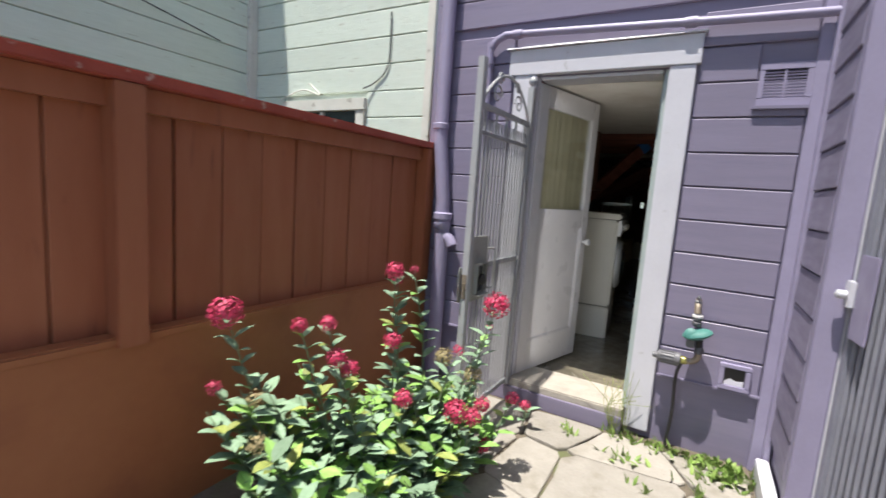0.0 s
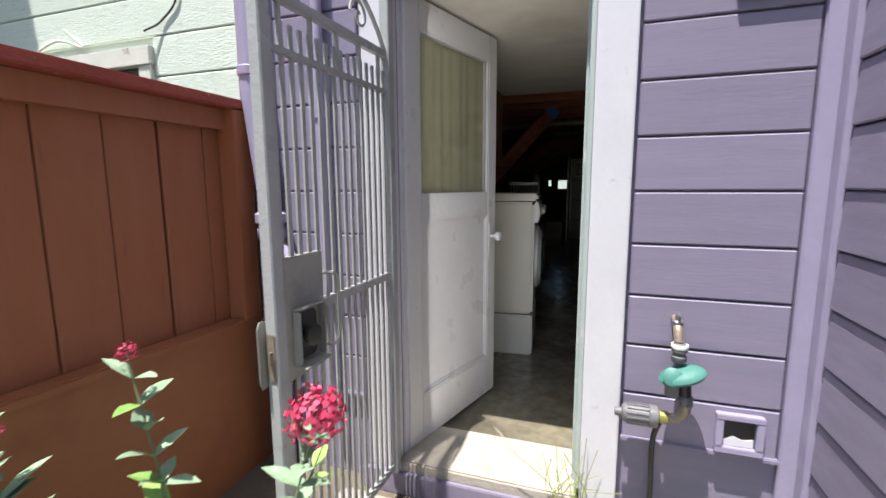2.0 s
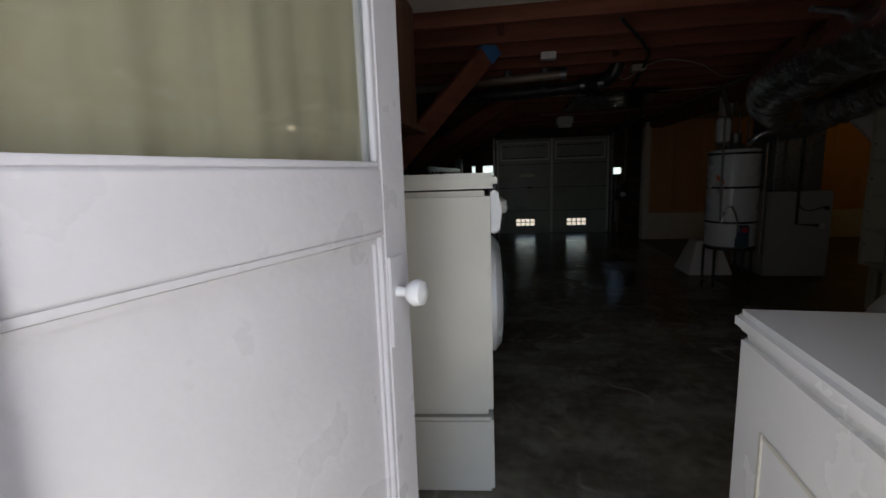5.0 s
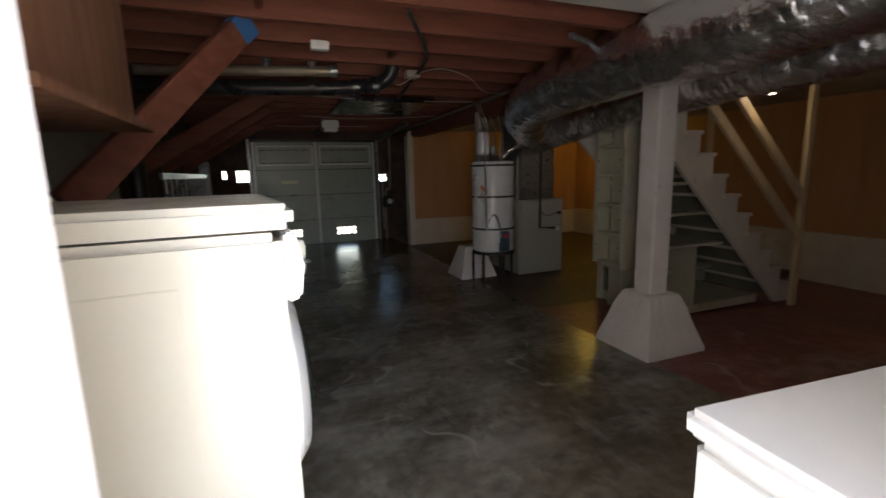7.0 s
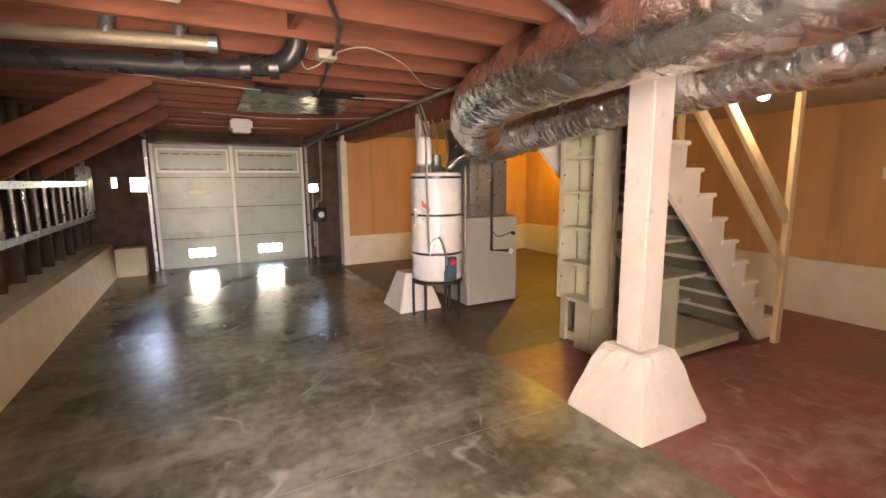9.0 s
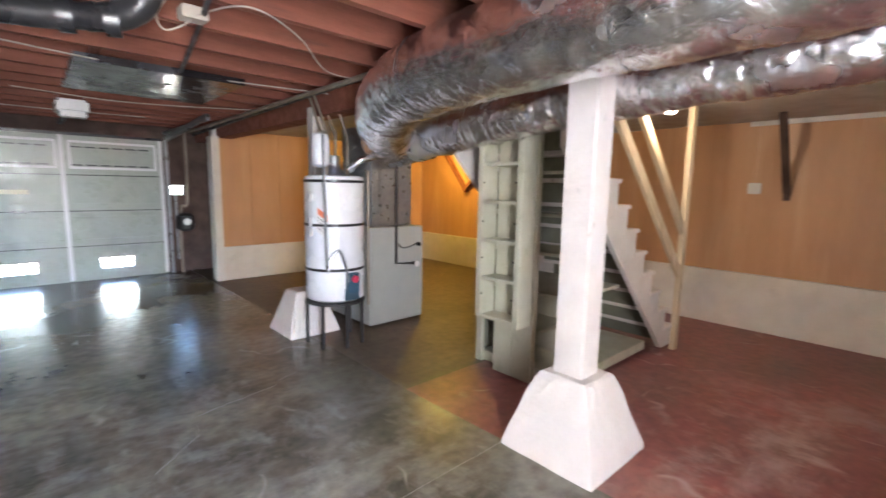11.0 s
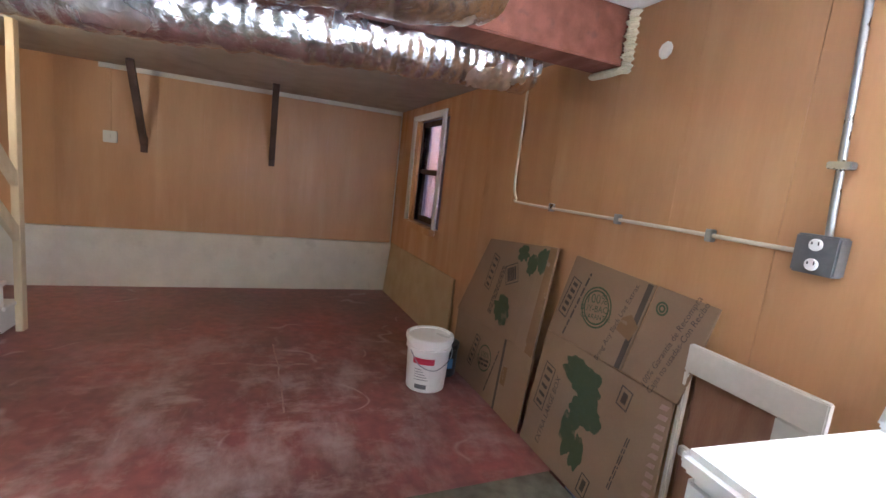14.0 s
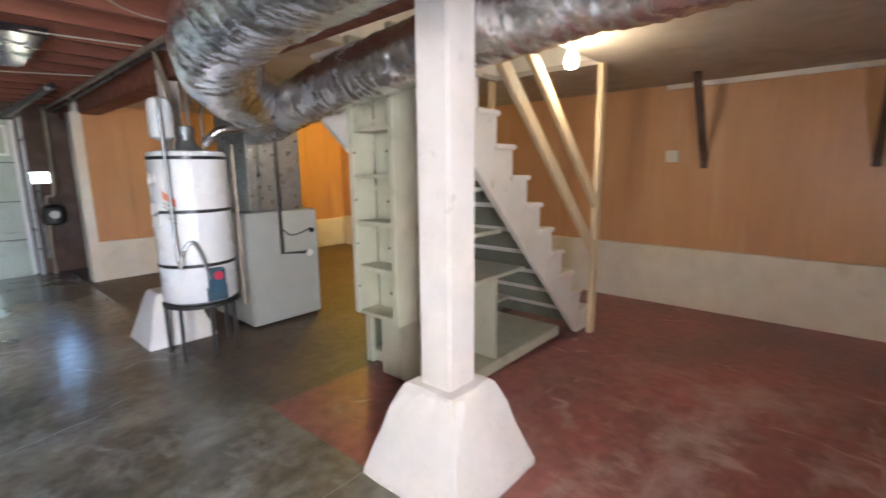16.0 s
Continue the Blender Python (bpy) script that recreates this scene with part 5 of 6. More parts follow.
for x0, x1 in ((-0.48, 0.38), (0.58, 1.46)):
    for z in (1.47, 1.70):
        for i in range(6):
            w = (x1 - x0) / 6
            part("slot", Geo().box(x0 + i * w, 9.316, z + 0.05, x0 + i * w + w * 0.8, 9.3246, z + 0.066), BLACK, gd)
for x in (-0.66, 1.64):
    part("track", Geo().box(x - 0.02, 7.2, 2.0, x + 0.02, 9.3, 2.03).box(x - 0.02, 9.27, 0.0, x + 0.02, 9.31, 1.95), GALV, gd, "steel door track")
# Added black strips that close the light gaps round the door edge.
part("light_gap_strip", Geo().box(-0.64, 9.356, 0.0, 1.62, 9.37, 0.03).box(-0.62, 9.356, 1.86, 1.60, 9.37, 1.94).box(-0.62, 9.356, 0.03, -0.59, 9.37, 1.86).box(1.57, 9.356, 0.03, 1.60, 9.37, 1.86), BLACK, gd)
part("handle", Geo().box(-0.02, 9.285, 0.92, 0.10, 9.3, 0.95), BLACK, gd)
opener = thing("garage_opener", (0.5, 7.3, 2.03), "white garage door opener hung from the joists", "door opener")
part("housing", Geo().box(0.38, 7.15, 1.94, 0.62, 7.5, 2.06), ENAMEL_COOL, opener, "", 0.02)
part("lamp_cover", Geo().box(0.40, 7.12, 1.90, 0.60, 7.3, 1.938), BUCKET, opener, "", 0.012)
part("rail", Geo().box(0.48, 7.5, 2.02, 0.52, 9.25, 2.05), DARK_METAL, opener)
for x in (0.40, 0.60):
    part("hanger", Geo().bar((x, 7.3, 2.06), (x, 7.3, 2.12), 0.02, 0.004, (1, 0, 0)), GALV, opener)
for nm, x0, x1, z0, z1 in (("window_2", -0.90, -0.69, 1.19, 1.41), ("window_3", 1.69, 1.86, 1.14, 1.29), ("window_4", -1.13, -1.05, 1.25, 1.41)):
    wf = setting(nm, Geo().box(x0, 9.35, z0, x1, 9.359, z0 + 0.012).box(x0, 9.35, z1 - 0.012, x1, 9.359, z1), CREAM_TRIM, "small bright window beside the garage door", "window")
    pn = part("pane", Geo().box(x0, 9.42, z0, x1, 9.424, z1), GLASS, wf)
    pn.visible_shadow = False

# ---------------------------------------------------------------- west side of the basement
for y in (5.4, 6.3, 7.4):
    tagged(part("timber_brace", Geo().bar((-1.46, y, 1.42), (-0.27, y, 2.12), 0.15, 0.06, (0, 1, 0)), JOIST, None, "", 0.004), "rough brown timber brace up to the joists", "brace", "wall braces", "structure")
br = tagged(part("timber_brace", Geo().bar((-1.12, 2.58, 1.20), (-0.43, 3.25, 2.12), 0.06, 0.13), JOIST, None, "", 0.004), "orange-brown diagonal timber brace with blue tape", "brace", "wall braces", "structure")
tp = part("tape", Geo().bar((-0.50, 3.182, 2.0267), (-0.44, 3.2403, 2.1067), 0.064, 0.134), BLUE_TAPE, br, "blue masking tape")
studs = thing("wall_studs", (-1.45, 6, 0.46), "dark rough wall studs along the side", "studs", "", "structure")
for i in range(16):
    part("stud", Geo().box(-1.50, 2.4 + i * 0.45, 0.46, -1.41, 2.445 + i * 0.45, 2.10), DARK_WOOD, studs)
cab = thing("wall_cupboard", (-1.1, 2.0, 1.48), "brown plywood wall cupboard over the washer", "cupboard")
part("carcass", Geo().box(-1.49, 1.60, 1.50, -0.85, 2.50, 2.14), BROWN_PLY, cab, "", 0.004)
part("shelf", Geo().box(-1.49, 1.58, 1.47, -0.80, 2.54, 1.498), BROWN_PLY, cab, "", 0.003)
tagged(part("grey_sheet", Geo().box(-1.40, 2.75, 0.46, -1.36, 4.2, 2.0), GREY_BOARD, None, "", 0.003), "grey-green board standing against the wall", "board")
tagged(part("black_pipe", Geo().tube([(-1.28, 4.35, 0.46), (-1.28, 4.35, 2.08)], 0.06, 18), BLACK, None, "", 0, True), "black upright drain pipe", "pipe")
ladder = thing("aluminium_ladder", (-1.29, 7.2, 0.82), "pale aluminium ladder hung sideways on the wall", "ladder")
for z in (0.85, 1.29):
    part("rail", Geo().box(-1.32, 5.3, z, -1.29, 9.0, z + 0.06), GALV, ladder, "", 0.004)
for i in range(13):
    part("rung", Geo().tube([(-1.305, 5.45 + i * 0.29, 0.88), (-1.305, 5.45 + i * 0.29, 1.30)], 0.018, 10), GALV, ladder, "", 0, True)
part("hook", Geo().box(-1.41, 6.0, 0.80, -1.28, 6.05, 0.848).box(-1.41, 8.3, 0.80, -1.28, 8.35, 0.848), DARK_METAL, ladder)
drain = thing("drain_pipe", (-0.4, 4.25, 1.95), "black plastic drain pipe under the joists", "pipe")
part("run", Geo().tube(smooth_path([(-1.45, 4.42, 1.95), (-0.4, 4.30, 1.955), (0.15, 4.20, 1.96), (0.38, 4.12, 1.975)], 8), 0.052, 18), BLACK, drain, "", 0, True)
part("elbow", Geo().tube(smooth_path([(0.36, 4.13, 1.972), (0.46, 4.07, 1.985), (0.53, 4.02, 2.03), (0.56, 4.0, 2.12), (0.57, 4.0, 2.32)], 6), 0.056, 18), BLACK, drain, "", 0, True)
for x, y in ((-0.02, 4.235), (0.30, 4.15), (0.44, 4.08)):
    part("collar", Geo().tube([(x - 0.025, y + 0.005, 1.965), (x + 0.025, y - 0.005, 1.968)], 0.064, 18), BLACK, drain, "", 0, True)
part("strap", Geo().box(-0.05, 4.30, 1.9, -0.03, 4.304, 2.12), DARK_METAL, drain)
pipes = thing("old_iron_pipe", (-0.5, 4.4, 2.04), "old painted iron waste pipe with tees", "pipe")
part("run", Geo().tube([(-1.45, 4.50, 2.075), (0.14, 4.20, 2.085)], 0.04, 16), BRASS_OLD, pipes, "", 0, True)
part("cap", Geo().tube([(0.12, 4.204, 2.085), (0.17, 4.195, 2.085)], 0.048, 16), GALV, pipes, "", 0, True)
for x in (-0.35, -0.02):
    part("tee", Geo().tube([(x, 4.29 - (x + 0.35) * 0.19, 2.09), (x + 0.03, 4.29 - (x + 0.35) * 0.19, 2.32)], 0.035, 12), GALV, pipes, "", 0, True)
flat = tagged(part("flat_duct", Geo().box(0.40, 5.35, 2.05, 1.40, 6.50, 2.098), DARK_SHEET, None, "", 0.004), "flat galvanised duct strapped under the joists", "duct")
WIRES = (([(-1.4, 5.05, 2.09), (-0.3, 5.1, 2.06), (0.8, 5.4, 2.07), (2.0, 5.2, 2.06)], 0.005), ([(0.1, 6.8, 2.06), (0.9, 6.9, 2.05), (2.0, 6.6, 2.08)], 0.005),
         ([(0.62, 4.02, 2.08), (0.60, 4.10, 2.03), (0.64, 4.17, 2.0), (0.70, 4.14, 2.02), (0.78, 4.02, 2.07), (0.9, 3.80, 2.06), (1.2, 4.0, 2.05), (1.5, 4.3, 2.0), (1.9, 4.6, 2.06)], 0.004),
         ([(0.3, 2.75, 2.08), (0.58, 3.3, 2.05), (0.75, 3.9, 2.07), (1.1, 6.2, 2.08)], 0.012), ([(-0.2, 7.9, 2.04), (0.4, 8.0, 2.05), (1.2, 8.0, 2.06)], 0.005))
for k, (pts, r) in enumerate(WIRES):
    tagged(part("ceiling_cable", Geo().tube(smooth_path(pts, 8), r, 8), (CABLE, CABLE, CABLE, DARK_METAL, CABLE)[k], None, "", 0, True), "pale cable clipped under the joists", "cable", "ceiling cables")
tagged(part("steel_strap", Geo().bar((1.73, 7.51, 2.09), (1.43, 8.15, 1.85), 0.05, 0.05), GALV, None, "", 0.003), "pale steel angle strap by the garage track", "strap")
# Thin pale disc lying on the red floor, in the joint colour.
pale_disc = tagged(part("pale_floor_patch", Geo().lathe((0, 0, 0), [(0.105, 0), (0.10, 0.003), (0.02, 0.004)], 11).move(pose(3.98, 3.075, -0.051, 0, 0, 20) @ Matrix.Diagonal((1.1, 0.7, 1, 1))), RED_LINE, None, "", 0, True), "thin dusty pale patch on the red floor", "paper")
blk = tagged(part("footing_block", Geo().box(-1.12, 8.95, 0.0, -0.76, 9.30, 0.40), WAINSCOT, None, "", 0.01), "pale concrete footing block by the garage door", "block", "", "structure")
util = thing("electrical_panel", (-1.33, 8.9, 0.95), "grey electrical panel with conduits on the wall", "electrical panel")
part("cabinet", Geo().box(-1.40, 8.70, 0.95, -1.28, 9.0, 1.55), GALV, util, "", 0.005)
part("cabinet_door", Geo().box(-1.279, 8.72, 0.98, -1.27, 8.98, 1.52), FURNACE, util, "", 0.003)
for y in (8.76, 8.86, 8.94):
    part("conduit", Geo().tube([(-1.34, y, 1.55), (-1.34, y, 2.08)], 0.014, 8), GALV, util, "", 0, True)
meter = thing("gas_meter", (1.80, 9.25, 0.5), "old dark gas meter with iron pipes", "gas meter")
part("body", Geo().lathe((1.82, 9.22, 0.62), [(0.05, 0), (0.11, 0.03), (0.12, 0.1), (0.11, 0.22), (0.05, 0.26)], 20), DARK_METAL, meter, "", 0, True)
part("pipe", Geo().tube(smooth_path([(1.76, 9.24, 0.0), (1.76, 9.24, 0.5), (1.78, 9.24, 0.95), (1.86, 9.24, 1.02), (1.88, 9.24, 1.5), (1.88, 9.24, 2.08)], 6), 0.02, 8), BRASS_OLD, meter, "", 0, True)
part("pipe", Geo().tube([(1.72, 9.26, 0.2), (1.72, 9.26, 1.15)], 0.014, 8), GALV, meter, "", 0, True)
part("gauge", Geo().lathe((1.82, 9.105, 0.76), [(0.05, 0), (0.05, -0.015), (0.04, -0.018)], 18, "y"), PAPER, meter, "pale gauge face", 0, True)
jb = tagged(part("junction_box", Geo().box(0.69, 4.06, 2.045, 0.80, 4.15, 2.0995), CABLE, None, "", 0.006), "small dusty ceiling junction box", "junction box")
jb2 = tagged(part("junction_box", Geo().box(-0.10, 3.44, 2.05, 0.01, 3.52, 2.0995), BUCKET, None, "", 0.006), "small white ceiling junction box", "junction box")
for k, (a, b) in enumerate((((1.30, 2.80, 2.06), (1.62, 2.95, 2.06)), ((1.93, 2.75, 2.11), (1.93, 9.0, 2.0)), ((1.85, 2.75, 2.06), (1.87, 9.0, 2.03)))):
    tagged(part("ceiling_pipe", Geo().tube([a, b], 0.018, 10), (GALV, DARK_METAL, BRASS_OLD)[k], None, "", 0, True), "thin metal pipe under the joists", "pipe", "ceiling pipes")

# ---------------------------------------------------------------- red floor room
win1 = thing("window_1", (4.61, 0.1, 0.86), "double-hung basement window with dark sash", "window", "", "structure")
part("window_frame", Geo().box(5.0, 0.02, 0.80, 5.09, 0.20, 1.94).box(4.14, 0.182, 0.80, 4.22, 0.20, 1.94).box(4.22, 0.182, 1.88, 5.0, 0.20, 1.94), WHITE_TRIM, win1, "white painted frame", 0.004)
part("window_sill", Geo().box(4.14, 0.02, 0.80, 5.0, 0.24, 0.86), PANELING, win1, "", 0.004)
part("sash", Geo().box(4.222, 0.05, 0.862, 4.27, 0.085, 1.40).box(4.95, 0.05, 0.862, 4.998, 0.085, 1.40).box(4.271, 0.05, 0.862, 4.949, 0.085, 0.92).box(4.271, 0.05, 1.35, 4.949, 0.085, 1.40), DARK_WOOD, win1, "dark lower sash", 0.003)
part("sash", Geo().box(4.222, 0.09, 1.36, 4.27, 0.12, 1.878).box(4.95, 0.09, 1.36, 4.998, 0.12, 1.878).box(4.271, 0.09, 1.36, 4.949, 0.12, 1.40).box(4.271, 0.09, 1.83, 4.949, 0.12, 1.878), DARK_WOOD, win1, "dark upper sash", 0.003)
for y, a, b in ((0.066, 0.92, 1.35), (0.104, 1.40, 1.83)):
    o = part("pane", Geo().box(4.271, y, a, 4.949, y + 0.003, b), GLASS, win1)
    o.visible_shadow = False
setting("ceiling_trim", Geo().box(5.56, 0.20, 1.985, 5.585, 3.1, 2.028), DRYWALL, "pale painted batten at the ceiling edge", "trim")
tagged(part("hardboard_sheet", Geo().add([(3.52, 0.23, -0.04), (5.50, 0.25, -0.085), (5.50, 0.20, 0.50), (3.56, 0.20, 0.55), (3.52, 0.215, -0.04), (5.50, 0.235, -0.085), (5.50, 0.185, 0.50), (3.56, 0.185, 0.55)],
                                       [(0, 1, 2, 3), (7, 6, 5, 4), (0, 4, 5, 1), (1, 5, 6, 2), (2, 6, 7, 3), (3, 7, 4, 0)]), TAN_BOARD), "tan hardboard sheet leaning on the rear wall", "board")
for y in (2.74, 1.58):
    bk = thing("shelf_bracket", (5.58, y, 1.31), "dark wooden diagonal shelf bracket on the wall", "bracket", "wall brackets")
    part("strut", Geo().bar((5.572, y, 1.33), (5.05, y, 2.02), 0.045, 0.06, (0, 1, 0)), DARK_WOOD, bk, "", 0.004)
    part("cleat", Geo().box(5.566, y - 0.03, 1.25, 5.585, y + 0.03, 1.40), DARK_WOOD, bk, "", 0.003)
vb = thing("shelf_bracket", (5.55, 7.09, 1.28), "brown timber V bracket in the side room", "bracket", "wall brackets")
part("strut", Geo().bar((5.54, 7.06, 1.26), (5.54, 7.66, 1.98), 0.05, 0.09, (1, 0, 0)), JOIST, vb, "", 0.004)
part("strut", Geo().bar((5.545, 7.12, 1.27), (5.545, 6.34, 2.0), 0.05, 0.09, (1, 0, 0)), JOIST, vb, "", 0.004)
sw = thing("switch_box", (5.58, 3.02, 1.36), "cream surface switch box on the paneling", "switch")
part("box", Geo().box(5.54, 2.955, 1.31, 5.584, 3.065, 1.42), ENAMEL, sw, "", 0.006)
part("toggle", Geo().box(5.525, 3.0, 1.355, 5.5395, 3.015, 1.385), ENAMEL, sw, "", 0.002)
part("conduit", Geo().tube([(5.575, 3.01, 1.42), (5.575, 3.01, 2.02)], 0.008, 8), PANELING, sw, "", 0, True)

cond = thing("conduit", (2.0, 0.19, 1.25), "thin painted electrical conduit along the wall", "conduit")
part("junction_box", Geo().box(2.77, 0.181, 1.94, 2.87, 0.235, 2.03), GALV, cond, "grey steel junction box", 0.004)
part("drop", Geo().tube(smooth_path([(2.82, 0.198, 1.94), (2.82, 0.198, 1.6), (2.82, 0.198, 1.36), (2.78, 0.198, 1.27), (2.68, 0.198, 1.245), (1.6, 0.198, 1.25), (1.17, 0.198, 1.25)], 8), 0.0075, 10), WAINSCOT, cond, "", 0, True)
part("riser", Geo().tube([(1.10, 0.198, 1.305), (1.155, 0.198, 2.14)], 0.010, 10), GALV, cond, "bare steel riser", 0, True)
for x in (2.4, 1.9, 1.45):
    part("strap", Geo().box(x - 0.012, 0.181, 1.228, x + 0.012, 0.212, 1.272), GALV, cond, "", 0.003)
part("strap", Geo().box(1.082, 0.181, 1.487, 1.142, 0.213, 1.507), GALV, cond, "", 0.003)
STEEL_GREY = surface("dull_steel", (0.20, 0.205, 0.22), (0.14, 0.145, 0.155), 0.45, metal=0.6, bump=0.1)
outlet = thing("power_outlet", (1.11, 0.2, 1.25), "dark grey steel outlet box with two white sockets", "outlet")
part("box", Geo().box(1.05, 0.181, 1.195, 1.16, 0.235, 1.305), STEEL_GREY, outlet, "", 0.005)
for z in (1.222, 1.277):
    s = part("socket", Geo().lathe((1.105, 0.2355, z), [(0.017, 0), (0.017, 0.004), (0.015, 0.006)], 20, "y"), BUCKET, outlet, "white socket face", 0, True)
    part("slot", Geo().box(1.095, 0.2416, z, 1.098, 0.243, z + 0.01).box(1.111, 0.2416, z, 1.114, 0.243, z + 0.008), BLACK, s)
tagged(part("wall_patch", Geo().lathe((1.817, 0.181, 1.944), [(0.035, 0), (0.033, 0.004), (0.02, 0.006)], 9, "y"), DRYWALL), "white plaster patch on the paneling", "patch")

bucket = thing("bucket", (2.925, 0.605, -0.012), "white plastic bucket with a red label", "bucket")
BX, BY, BZ = 2.925, 0.605, -0.012
part("pail", Geo().lathe((BX, BY, BZ), [(0.118, 0), (0.125, 0.006), (0.138, 0.27), (0.147, 0.272), (0.147, 0.29), (0.14, 0.292), (0.14, 0.312), (0.148, 0.314), (0.148, 0.33), (0.142, 0.332)], 44), BUCKET, bucket, "", 0, True)
part("lid", Geo().lathe((BX, BY, BZ + 0.333), [(0.152, -0.012), (0.155, 0.0), (0.155, 0.022), (0.148, 0.027), (0.135, 0.027), (0.132, 0.014), (0.03, 0.014)], 44), BUCKET, bucket, "white snap lid", 0, True)


def on_pail(a0, a1, z0, z1):
    g, n = Geo(), 12
    for j in range(2):
        for i in range(n + 1):
            a, z = radians(a0 + (a1 - a0) * i / n), (z0, z1)[j]
            r = 0.1258 + 0.013 * z / 0.27 + 0.0012
            g.v.append(Vector((BX + r * math.cos(a), BY + r * math.sin(a), BZ + z)))
    g.f = [(i, i + 1, n + 2 + i, n + 1 + i) for i in range(n)]
    return g


part("label_band", on_pail(118, 178, 0.195, 0.235), RED_LABEL, bucket, "crimson label band")
for i in range(5):
    part("label_line", on_pail(125, 165 - i * 5, 0.09 + i * 0.017, 0.094 + i * 0.017), GREY_PLASTIC, bucket)
part("label_block", on_pail(128, 162, 0.03, 0.06), GREY_PLASTIC, bucket, "grey print block")
part("handle", Geo().tube(smooth_path([(BX - 0.06, BY + 0.145, BZ + 0.28), (BX - 0.13, BY + 0.10, BZ + 0.20), (BX - 0.155, BY + 0.0, BZ + 0.17), (BX - 0.10, BY - 0.115, BZ + 0.22), (BX - 0.06, BY - 0.14, BZ + 0.28)], 8), 0.003, 6), GALV, bucket, "wire handle", 0, True)
tin = thing("black_tin", (3.10, 0.42, -0.017), "black tub behind the white bucket", "tub")
part("tub", Geo().lathe((3.10, 0.42, -0.017), [(0.085, 0), (0.095, 0.01), (0.1, 0.20), (0.105, 0.205), (0.105, 0.235), (0.09, 0.24)], 24), BLACK, tin, "", 0, True)
part("label", Geo().box(2.993, 0.39, 0.06, 2.997, 0.46, 0.13), plain("blue_tub_label", (0.08, 0.22, 0.42), 0.5), tin, "blue label")
lean = thing("cabinet_frame", (1.2, 0.23, 0.0), "cream painted cabinet frame leaning on the wall", "cabinet frame")
for x0, z0, x1, z1 in ((0.98, 0.77, 1.41, 0.87), (1.39, 0.0, 1.41, 0.769), (0.98, 0.0, 1.10, 0.769), (1.101, 0.47, 1.374, 0.505), (1.101, 0.0, 1.374, 0.08)):
    part("frame_member", Geo().box(x0, 0.215, z0, x1, 0.24, z1), STAIR_WHITE, lean, "", 0.004)
part("back_panel", Geo().box(1.06, 0.19, 0.02, 1.39, 0.198, 0.80), BROWN_PLY, lean, "brown bare back board")


def lettering(text, size, m, material, parent, name="print"):
    cu = bpy.data.curves.new(name, "FONT")
    cu.body, cu.size, cu.align_x, cu.align_y = text, size, "CENTER", "CENTER"
    cu.resolution_u = 2
    ob = bpy.data.objects.new(name, cu)
    scene.collection.objects.link(ob)
    dg = bpy.context.evaluated_depsgraph_get()
    me = bpy.data.meshes.new_from_object(ob.evaluated_get(dg))
    bpy.data.objects.remove(ob)
    me.materials.append(material)
    o = new(name, me)
    o.parent = parent
    o.matrix_local = Matrix.Translation(-PLACE[parent.name]) @ m
    PLACE[o.name] = m.translation
    return o


def sheet(name, q, parent):
    """A board of cardboard through four corners, its face to the room."""
    a, b, c, d = (Vector(p) for p in q)
    n = (b - a).cross(d - a).normalized() * 0.010
    if n.y < 0:
        n = -n
    back = [p - n for p in (a, b, c, d)]
    return part(name, Geo().add([a, b, c, d] + back, [(0, 1, 2, 3), (7, 6, 5, 4), (0, 4, 5, 1), (1, 5, 6, 2), (2, 6, 7, 3), (3, 7, 4, 0)]), CARDBOARD, parent, "", 0.002)


def on_sheet(q, u, v, turn=0.0, lift=0.0025):
    """A pose on a board at shares u along and v up, its print turned."""
    a, b, c, d = (Vector(p) for p in q)
    p = a.lerp(b, u).lerp(d.lerp(c, u), v)
    right = (b - a).normalized()
    n = (b - a).cross(d - a).normalized()
    up = n.cross(right)
    m = Matrix((right, up, n)).transposed().to_4x4()
    return Matrix.Translation(p + n * lift) @ m @ pose(0, 0, 0, 0, 0, turn)


def blob(m, r, parent, name, squash=1.0, n=40, seed=0, material=None):
    g = Geo()
    for k in range(n):
        a = 2 * math.pi * k / n
        rr = r * (1 + 0.5 * noise.noise(Vector((math.cos(a) * 2 + seed, math.sin(a) * 2, seed))))
        g.v.append(m @ Vector((rr * math.cos(a), squash * rr * math.sin(a), 0)))
    g.f = [tuple(range(n))]
    return part(name, g, material or GREEN_INK, parent)


def frame_print(m, w, h, parent):
    g = Geo()
    for x0, y0, x1, y1 in ((-w, -h, w, -h + 0.006), (-w, h - 0.006, w, h), (-w, -h, -w + 0.006, h), (w - 0.006, -h, w, h)):
        g.add([(x0, y0, 0), (x1, y0, 0), (x1, y1, 0), (x0, y1, 0)], [(0, 1, 2, 3)])
    for i in range(5):
        x = -w + 0.03 + i * (2 * w - 0.06) / 4
        g.add([(x - 0.009, -h + 0.018, 0), (x + 0.009, -h + 0.018, 0), (x + 0.009, h - 0.018, 0), (x - 0.009, h - 0.018, 0)], [(0, 1, 2, 3)])
    return part("print_block", g.move(m), INK, parent)


def print_lines(m, w, rows, size, parent):
    """Unreadable lines of small print as plain bars, broken into words."""
    g = Geo()
    pick = random.Random(int(w * 1000) + rows)
    for k in range(rows):
        x, y = -w, -k * size * 1.7
        while x < w - 0.01:
            n = min(w - x, pick.uniform(0.012, 0.05))
            g.add([(x, y, 0), (x + n, y, 0), (x + n, y + size, 0), (x, y + size, 0)], [(0, 1, 2, 3)])
            x += n + 0.008
    return part("small_print", g.move(m), INK, parent)


